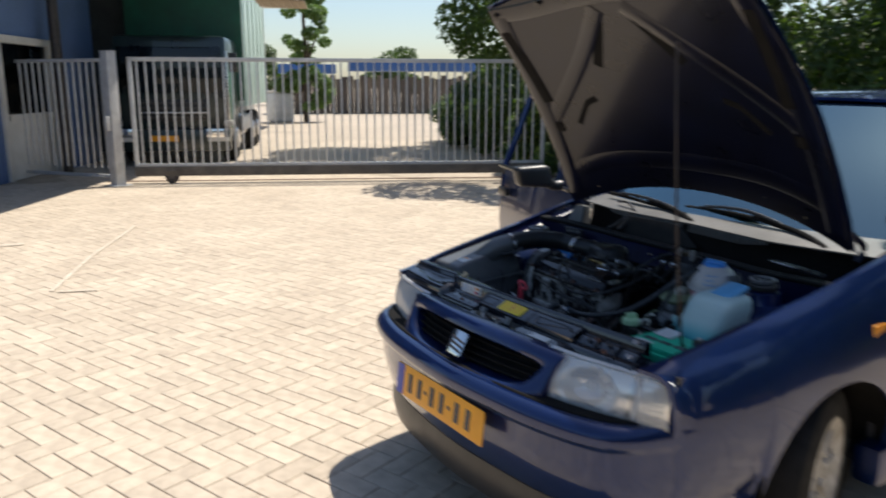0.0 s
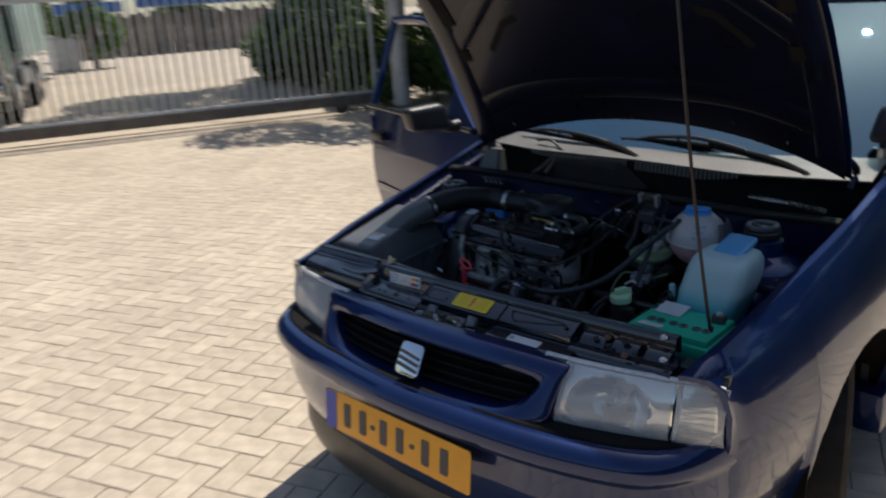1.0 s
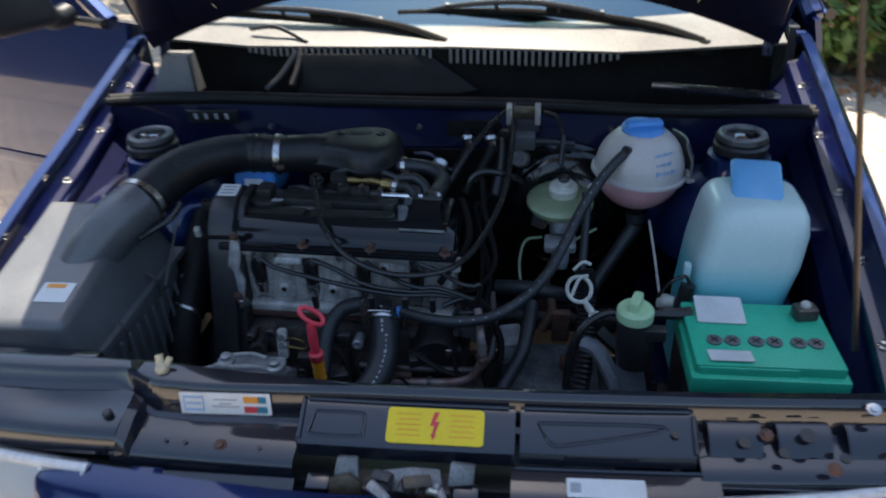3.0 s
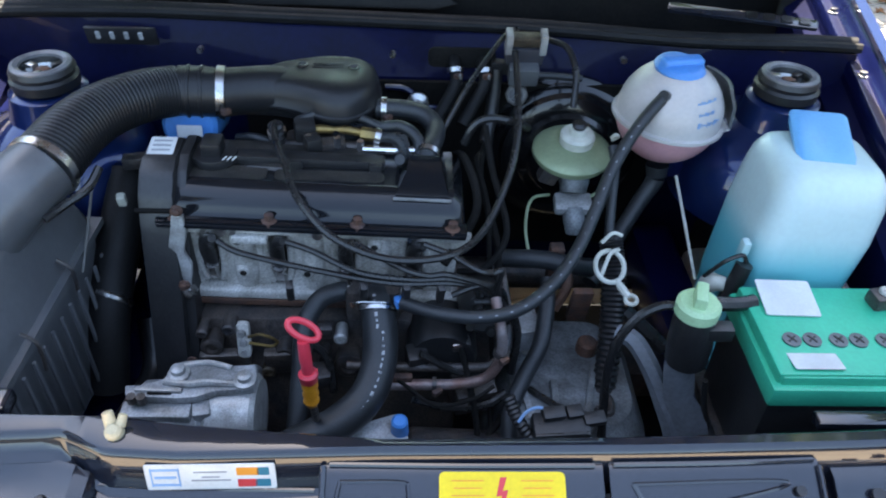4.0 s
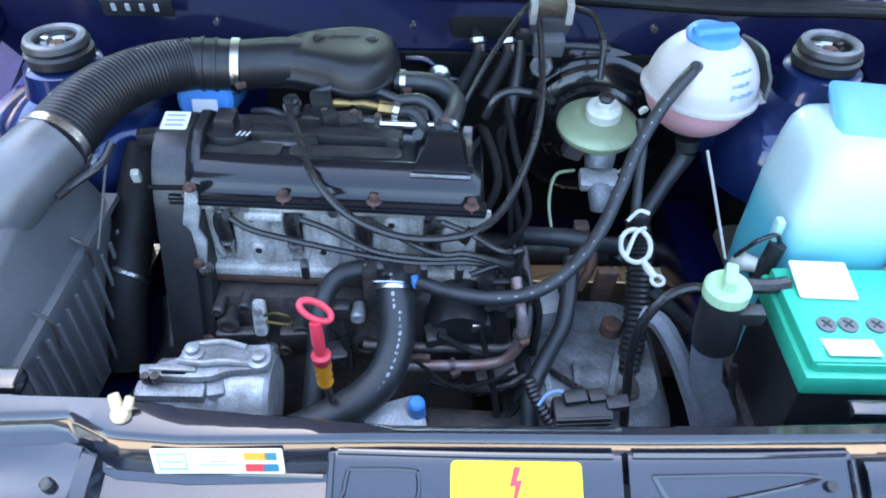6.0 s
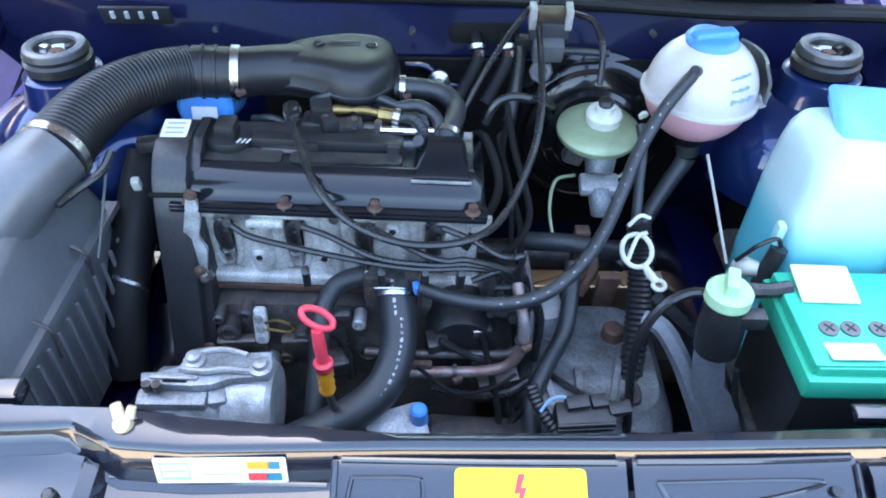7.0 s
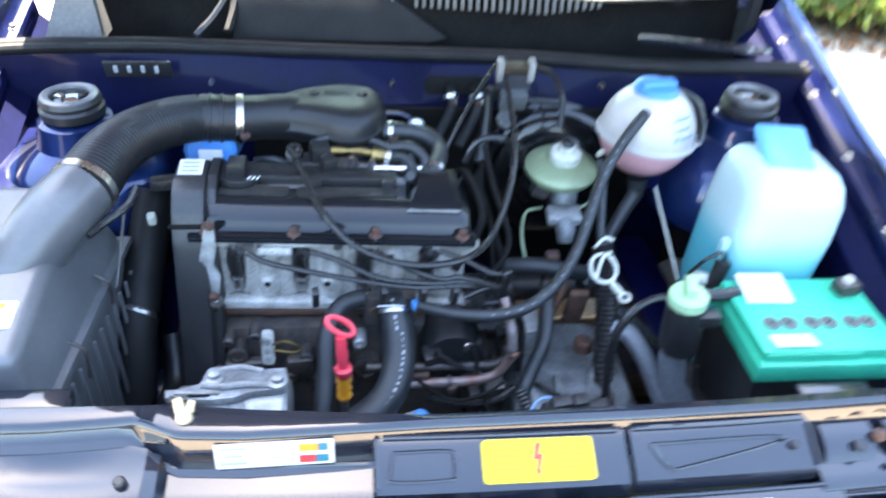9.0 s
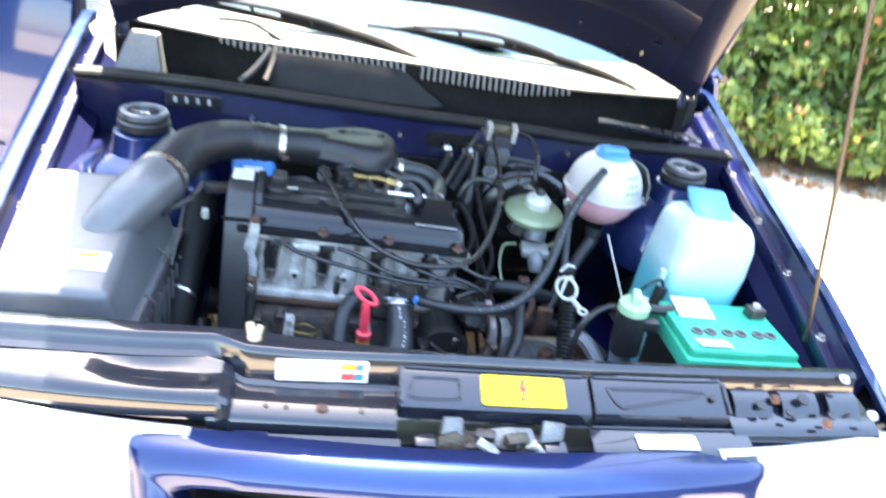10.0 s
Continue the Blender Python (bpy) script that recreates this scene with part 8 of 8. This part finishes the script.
part("door_pane", local_box(WM, ((DX0 + DX1) / 2, 1.58, -0.03), (DX1 - DX0 - 0.24, 1.14, 0.02), 0.0), PANE, dr, "dark glass pane")
part("room_behind", local_box(WM, ((DX0 + DX1) / 2, 1.1, -0.6), (DX1 - DX0, 2.2, 0.02), 0.0), DARK_WALL, dr)

# shed behind the gate, open towards the yard
shed = thing("open_shed", "dark open shed over the parked truck, its roof unseen", "shed")
# roof lies out of view; its width is set to shade the truck's front
part("shed_roof", box((-19.33, 3.38, 5.2), (14.5, 6.23, 0.25), 0.03, (0, 0, -25)), DARK_WALL, shed)
part("shed_back", box((-20.5, 0.8, 2.6), (15, 0.2, 5.2), 0.0, (0, 0, -25)), DARK_WALL, shed)
# added screen that hides a lit gap and keeps the shed's depth dark
part("shed_end", box((-17.0, 1.1, 2.6), (0.15, 2.4, 5.1), 0.0, (0, 0, -25)), DARK_WALL, shed)
part("fascia", box((-13.2, 3.2, 5.0), (0.12, 3.6, 0.5), 0.02, (0, 0, -25)), DEEP_GREEN, shed, "deep green fascia board")
for x, y in ((-13.0, 0.35), (-17.5, 2.7)):
    part("shed_post", cyl((x, y, 0), (x, y, 5.2), 0.09, seg=14), DARK, shed)

# box truck, front to the gate
TA = Vector((-13.35, 2.30, 0))
TD = Vector((-0.912, 0.410, 0)).normalized()
# x: to its right seen from the front, y: backwards, z: up
TM = Matrix.Translation(TA) @ Matrix((Vector((-TD.y, TD.x, 0)) * -1, TD, Vector((0, 0, 1)))).transposed().to_4x4()


def tbox(c, s, bevel=0.0, bm=None, rot=(0, 0, 0)):
    b = box(c, s, bevel, rot)
    bmesh.ops.transform(b, matrix=TM, verts=b.verts)
    return merge(bm, b)


truck = thing("box_truck", "dark green truck with a pale green tarpaulin body, parked in shade", "truck")
part("cab", tbox((0, 0.9, 1.45), (2.10, 1.7, 2.0), 0.12), CAB_GREEN, truck)
part("cab_screen", tbox((0, 0.040, 1.80), (1.90, 0.03, 0.86), 0.06), PANE, truck, "dark windscreen")
part("cab_grille", tbox((0, 0.04, 1.05), (1.30, 0.03, 0.40), 0.02), BLACK, truck)
for k in range(4):
    part("grille_bar", tbox((0, 0.02, 0.91 + 0.09 * k), (1.25, 0.03, 0.03), 0.008), STEEL if k == 1 else DARK, truck)
part("front_bumper", tbox((0, -0.05, 0.48), (2.15, 0.25, 0.42), 0.05), CAB_GREEN, truck)
part("plate", tbox((-0.15, -0.185, 0.52), (0.52, 0.01, 0.11), 0.003), PLATE_Y, truck, "yellow number plate")
for s in (-1, 1):
    part("headlamp", tbox((s * 0.80, -0.18, 0.62), (0.34, 0.03, 0.17), 0.02), REFLECTOR, truck)
    part("mirror_arm", tbox((s * 1.17, 0.02, 1.95), (0.16, 0.10, 0.36), 0.03), BLACK, truck)
    # steel strip put in for the sun's highlight on the cab corner
    part("corner_trim", tbox((s * 1.04, 0.06, 1.42), (0.05, 0.10, 1.50), 0.02), STEEL, truck, "bright strip added as the cab corner's sun highlight")
    part("cab_step", tbox((s * 1.03, 0.10, 0.80), (0.16, 0.30, 0.10), 0.02), ALU, truck)
    part("bumper_end", tbox((s * 0.86, -0.185, 0.50), (0.40, 0.03, 0.08), 0.01), WHITE_PAINT, truck)
    # brighter green sheet paints the sun onto the cab's side
    part("side_stripe", tbox((s * 1.056, 0.5, 1.3), (0.012, 0.8, 1.2), 0.004), DEEP_GREEN, truck)
    for yy in (0.95, 4.3, 5.4):
        b = cyl((s * 0.80, yy, 0.46), (s * 1.08, yy, 0.46), 0.46, seg=26, bevel=0.05)
        bmesh.ops.transform(b, matrix=TM, verts=b.verts)
        w = part("wheel", b, TYRE, truck, "black truck wheel")
        b = cyl((s * 1.06, yy, 0.46), (s * 1.10, yy, 0.46), 0.24, 0.2, seg=20, bevel=0.02)
        bmesh.ops.transform(b, matrix=TM, verts=b.verts)
        part("rim", b, STEEL, w)
part("body", tbox((0, 4.4, 2.35), (2.40, 5.2, 2.55), 0.04), TRUCK_GREEN, truck, "pale green tarpaulin body")
part("body_front", tbox((0, 1.76, 2.45), (2.36, 0.06, 2.5), 0.02), DEEP_GREEN, truck)
for k in range(6):
    part("body_post", tbox((1.21, 1.95 + k * 0.98, 2.35), (0.03, 0.08, 2.5), 0.006), TRUCK_GREEN, truck)
part("body_edge", tbox((1.20, 6.98, 2.35), (0.06, 0.08, 2.6), 0.01), WHITE_PAINT, truck)
part("chassis", tbox((0, 3.6, 0.85), (1.0, 6.4, 0.28), 0.03), DARK, truck)
for s in (-1, 1):
    part("side_guard", tbox((s * 1.08, 2.6, 0.72), (0.06, 1.5, 0.34), 0.02), ALU_DARK, truck)
    part("fuel_tank", tbox((s * 0.85, 2.4, 0.70), (0.45, 0.9, 0.5), 0.1), STEEL, truck)

# gable end that shows over the truck
eave = thing("far_eave", "pale roof eave with brown soffit boards", "roof")
part("eave_board", box((-27.5, 9.4, 4.75), (3.2, 2.4, 0.28), 0.03, (0, 0, -25)), WHITE_PAINT, eave)
for k in range(7):
    part("soffit_board", box((-26.4 + 0.0, 8.6 + 0.3 * k, 4.56), (2.8, 0.26, 0.06), 0.01, (0, 0, -25)), ROOF_BROWN, eave)
part("eave_wall", box((-29.5, 8.4, 2.3), (2.6, 1.6, 4.6), 0.0, (0, 0, -25)), WHITE_PAINT, eave)

# boards and blue roofed stores at the far end of the yard
far = thing("yard_store", "row of weathered board stores with blue sheet roofs", "store")
S0, S1 = Vector((-40.0, 14.2, 0)), Vector((-35.5, 25.5, 0))
SD = (S1 - S0).normalized()
SM = sheet_at(S0, SD, Vector((0, 0, 1)))
SL = (S1 - S0).length
for k in range(36):
    h = 2.05 + 0.12 * math.sin(k * 2.3)
    ob = part("board", local_box(SM, (0.17 + k * SL / 36, h / 2, 0.02 * (k % 2)), (SL / 36 - 0.02, h, 0.06), 0.01), FAR_BROWN, far)
for x0, x1, h in ((0.2, 3.4, 2.5), (4.2, 11.5, 2.65)):
    part("store_roof", local_box(SM, ((x0 + x1) / 2, h, -0.8), (x1 - x0, 0.5, 2.2), 0.02), FAR_BLUE, far)
ra = thing("rubbish_bin", "pale grey container beside the board stores", "container")
part("bin_body", box((-30.5, 10.9, 0.62), (0.9, 0.9, 1.24), 0.08), GALV, ra)
part("bin_lid", box((-30.5, 10.9, 1.3), (0.95, 0.95, 0.1), 0.04), WHITE_PAINT, ra)


# trees and shrubs
def tree(name, label, at, height, spread, n, size, seed, mt=LEAF_DARK, low=0.35, cat="tree", clump_count=13):
    t = thing(name, label, cat, at, group="trees round the yard")
    rng = random.Random(seed)
    b = tube([(0, 0, 0), (0.05, 0.03, height * 0.3), (-0.05, 0.08, height * 0.6), (0.0, 0.0, height * 0.85)], (0.16 * height / 6, 0.12 * height / 6, 0.08 * height / 6, 0.03), 10, 5)
    tr = part("trunk", b, BARK, t)
    clumps = []
    for k in range(clump_count):
        a, r = rng.uniform(0, 6.28), spread * math.sqrt(rng.uniform(0.03, 1))
        z = height * rng.uniform(low, 0.95)
        rr = spread * rng.uniform(0.24, 0.44)
        clumps.append((r * math.cos(a), r * math.sin(a), z, rr, rr, rr * 0.75))
        if k < 7:
            part("limb", tube([(0, 0.03, height * 0.25 + 0.05 * k * height), (r * math.cos(a) * 0.5, r * math.sin(a) * 0.5, z * 0.85), (r * math.cos(a), r * math.sin(a), z)], (0.06 * height / 6, 0.04 * height / 6, 0.012), 7, 4), BARK, tr)
    leaves("crown", clumps, n, size, mt, t, seed)
    return t


tree("tree", "dark leafy tree beside the gate", (-12.5, 10.6, 0), 8.5, 3.4, 22000, 0.16, 3)
tree("tree", "dark leafy tree behind the parked car", (-6.6, 8.4, 0), 7.0, 2.3, 14000, 0.13, 5)
tree("tree", "dark leafy tree behind the parked car", (-1.2, 8.6, 0), 8.0, 3.2, 20000, 0.14, 7, low=0.15)
tree("tree", "dark leafy tree behind the parked car", (3.8, 7.6, 0), 7.5, 3.0, 20000, 0.14, 9, low=0.12)
for k, (x, y) in enumerate(((-5.5, 13.5), (0.2, 12.5), (5.2, 11.0), (9.5, 8.0))):
    tree("tree", "tall dark tree behind the hedge", (x, y, 0), 10.0, 4.0, 13000, 0.22, 41 + k, low=0.10)
tree("tree", "slender green tree behind the truck", (-30.0, 11.9, 0), 5.6, 1.05, 9000, 0.15, 11, LEAF, 0.12, clump_count=34)
tree("tree", "distant green tree behind the stores", (-60, 22.5, 0), 4.4, 2.6, 5000, 0.3, 13, LEAF_DARK, 0.25)
tree("tree", "distant green tree behind the stores", (-58, 32.5, 0), 4.8, 3.0, 5000, 0.3, 15, LEAF_DARK, 0.25)
tree("tree", "distant green tree behind the stores", (-46, 36.0, 0), 9.0, 4.2, 7000, 0.3, 17, LEAF_DARK, 0.3)


def shrub(label, row, n, size, mt, seed, name="shrub", more=(), loose=False):
    t = thing(name, label, name if name != "shrub" else "shrub", group="hedges and shrubs of the yard")
    rng = random.Random(seed)
    cl = []
    for x, y, h, r in row:
        for k in range(14 if loose else 0):
            a, q = rng.uniform(0, 6.28), r * rng.uniform(0.1, 1.25)
            rr = r * rng.uniform(0.18, 0.42)
            cl.append((x + q * math.cos(a), y + q * math.sin(a), h * rng.uniform(0.15, 1.0 - 0.45 * q / r), rr, rr, rr * 0.9))
        for k in range(0 if loose else 5):
            cl.append((x + rng.uniform(-0.4, 0.4) * r, y + rng.uniform(-0.4, 0.4) * r, h * rng.uniform(0.25, 0.85), r * rng.uniform(0.5, 0.8), r * rng.uniform(0.5, 0.8), h * rng.uniform(0.18, 0.3)))
        part("stem", tube([(x, y, 0), (x + 0.05, y, h * 0.4), (x - 0.05, y + 0.05, h * 0.8)], (0.03, 0.02, 0.008), 6, 4), BARK, t)
    leaves("foliage", cl, n, size, mt, t, seed)
    for k, (n2, size2, mt2) in enumerate(more):
        leaves("foliage", cl, n2, size2, mt2, t, seed + 100 + k)
    return t


shrub("dense dark hedge behind the bar gate", [(-11.0 - 1.15 * k, 8.9 + 0.55 * k, 2.0, 1.0) for k in range(6)] , 18000, 0.12, LEAF_DARK, 21, "hedge", loose=True)
shrub("dense dark hedge behind the bar gate", [(-9.8 + 1.1 * k, 8.2 - 0.12 * k, 2.2, 0.9) for k in range(4)], 16000, 0.11, LEAF_DARK, 22, "hedge", loose=True)
shrub("yellow-green sunlit shrub behind the gate", [(-8.9, 7.75, 1.75, 0.75), (-14.8, 10.2, 1.3, 0.7)], 7000, 0.10, LEAF, 23, loose=True, more=((2500, 0.09, LEAF_BRIGHT), (2500, 0.10, LEAF_DARK)))
shrub("pale flowering shrub behind the car", [(4.2, 5.6, 2.3, 0.8)], 3500, 0.09, LEAF_BRIGHT, 24)
hedge_rows = [(0.75 + 0.55 * k, 4.62 - 0.16 * k + 0.1 * math.sin(k * 2.1), 1.9 + 0.2 * math.sin(k * 1.3), 0.55) for k in range(11)]
shrub("sunlit leafy hedge beside the car", hedge_rows, 13000, 0.105, LEAF, 25, "hedge", ((9000, 0.085, LEAF_DARK), (1500, 0.06, LEAF_DRY), (2200, 0.10, LEAF_BRIGHT)))
shrub("low sunlit ground ivy at the hedge's foot", [(1.0 + 0.42 * k, 4.16 - 0.13 * k + 0.06 * math.sin(k * 3.1), 0.5, 0.30) for k in range(13)], 5000, 0.075, LEAF, 26, "ivy", ((2600, 0.08, LEAF_BRIGHT), (900, 0.05, LEAF_DRY)))
shrub("dark hedge behind the car", [(-6.0 + 1.0 * k, 7.2 - 0.15 * k, 2.3, 0.9) for k in range(7)], 16000, 0.11, LEAF_DARK, 27, "hedge")
# leaf litter along the hedge
rng = np.random.default_rng(4)
lv = leaves("leaf_litter", [(1.3 + 0.5 * k, 3.92 - 0.15 * k, 0.012, 0.45, 0.26, 0.012) for k in range(10)], 1500, 0.05, LEAF_DRY, None, 31, 2.0)
tagged(lv, "dry brown leaf litter along the hedge", "leaf litter", kind="stuff")
bm = bmesh.new()
soil = [(0.2, 4.25), (1.5, 3.98), (3.0, 3.52), (4.8, 3.02), (8.0, 2.1), (9.5, 6.5), (4.0, 9.5), (-4.0, 11), (-7.2, 7.9), (-3.0, 6.4)]
bm.faces.new([bm.verts.new((x, y, 0.006)) for x, y in soil])
tagged(part("soil_bed", bm, DIRT, None, smooth=False), "dry soil bed with leaf litter under the hedge", "soil", kind="structure")

# plain dark walls, unseen behind the walk, added to darken the car's reflections
bm = box((5.8, -4.6, 1.5), (0.3, 13.6, 3.0), 0.0)
tagged(part("wall_east", bm, UNSEEN_WALL, None, smooth=False), "plain unseen wall added to darken the car's reflections", "wall", kind="structure")
bm = box((-3.35, -11.5, 1.1), (18.0, 0.3, 2.2), 0.0)
tagged(part("wall_south", bm, UNSEEN_WALL, None, smooth=False), "plain unseen wall added to darken the car's reflections", "wall", kind="structure")

# worn painted marks on the paving
for pts, w in (([(-6.69, 0.27), (-5.33, -0.36), (-4.17, -0.80)], 0.035), ([(-4.13, -0.76), (-4.03, -0.50)], 0.05), ([(-6.2, -1.55), (-6.30, -1.25), (-6.24, -0.83)], 0.10)):
    row = []
    for i, p in enumerate(pts):
        q0, q1 = Vector((*pts[max(i - 1, 0)], 0)), Vector((*pts[min(i + 1, len(pts) - 1)], 0))
        nn = (q1 - q0).normalized().cross(Vector((0, 0, 1))) * w / 2
        row.append([Vector((*p, 0.005)) - nn, Vector((*p, 0.005)) + nn])
    tagged(part("painted_mark", solid(row, 0.003), PAINT_MARK, None, smooth=False), "worn pale painted mark on the paving", "marking", kind="structure")

# ---- brick paving in herringbone ----
BL, BW, GAP, TH = 0.21, 0.105, 0.004, 0.012
PM2 = pose(-1.0, -0.5, 0, 0, 0, 20)


def brick_verts(cx, cy, along, h):
    lx, ly = (BL, BW) if along else (BW, BL)
    ax, ay, e = lx / 2 - GAP / 2, ly / 2 - GAP / 2, 0.003
    lo = [(cx - ax, cy - ay, -0.010), (cx + ax, cy - ay, -0.010), (cx + ax, cy + ay, -0.010), (cx - ax, cy + ay, -0.010)]
    mid = [(x, y, h - e) for x, y, z in lo]
    top = [(cx - ax + e, cy - ay + e, h), (cx + ax - e, cy - ay + e, h), (cx + ax - e, cy + ay - e, h), (cx - ax + e, cy + ay - e, h)]
    return lo + mid + top


BF = [(8, 9, 10, 11)] + [(k, (k + 1) % 4, 4 + (k + 1) % 4, 4 + k) for k in range(4)] + [(4 + k, 4 + (k + 1) % 4, 8 + (k + 1) % 4, 8 + k) for k in range(4)]
rng = random.Random(12)
cells = []
for a in range(-125, 125):
    for b in range(-75, 75):
        # herringbone: a flat brick and an upright one on each diagonal step
        if (a - b) % 4 == 0:
            cells.append(((a + 1) * BW, (b + 0.5) * BW, True))
        elif (a - b) % 4 == 3:
            cells.append(((a + 0.5) * BW, (b + 1) * BW, False))
near, rest = [], []
for x, y, al in cells:
    p = PM2 @ Vector((x, y, 0))
    if p.x < -11.5 and p.y < 0.2 or p.x > 7.5 or p.y > 9 or p.y < -5.5:
        continue
    if p.y > 4.3 - 0.32 * (p.x - 0.2) and p.x > 0 or (p.y > 7.0 and p.x > -8):
        continue
    (near if -2.35 < p.x < -0.75 and -1.3 < p.y < 1.9 else rest).append((x, y, al))
near.sort(key=lambda c: (PM2 @ Vector((c[0], c[1], 0)) - Vector((-1.3, 0.1, 0))).length)
rest += near[290:]
near = near[:290]
paving = tagged(new("paving"), "sunlit beige concrete brick paving in herringbone", "paving", kind="structure")
paving.matrix_basis = PM2
bm = bmesh.new()
bm.faces.new([bm.verts.new(p) for p in ((-13.5, -8.2, -0.006), (13.5, -8.2, -0.006), (13.5, 8.2, -0.006), (-13.5, 8.2, -0.006))])
part("joint_sand", bm, SAND, paving, "sandy joints", smooth=False)
meshes = {}
for al in (True, False):
    me = bpy.data.meshes.new("paver")
    me.from_pydata(brick_verts(0, 0, al, 0.0), [], BF)
    me.materials.append(BRICK)
    meshes[al] = me
for x, y, al in near:
    ob = new("paver", meshes[al])
    ob.parent = paving
    ob.matrix_basis = pose(x, y, rng.uniform(-0.0012, 0.0012), rng.uniform(-0.25, 0.25), rng.uniform(-0.25, 0.25), rng.uniform(-0.4, 0.4))
vs, fs = [], []
for x, y, al in rest:
    k = len(vs)
    vs += brick_verts(x + rng.uniform(-0.0006, 0.0006), y + rng.uniform(-0.0006, 0.0006), al, rng.uniform(-0.0012, 0.0012))
    fs += [tuple(k + i for i in f) for f in BF]
me = bpy.data.meshes.new("paver_field")
me.from_pydata(vs, [], fs)
me.materials.append(BRICK)
ob = new("paver_field", me)
ob.parent = paving
tagged(ob, kind="stuff")
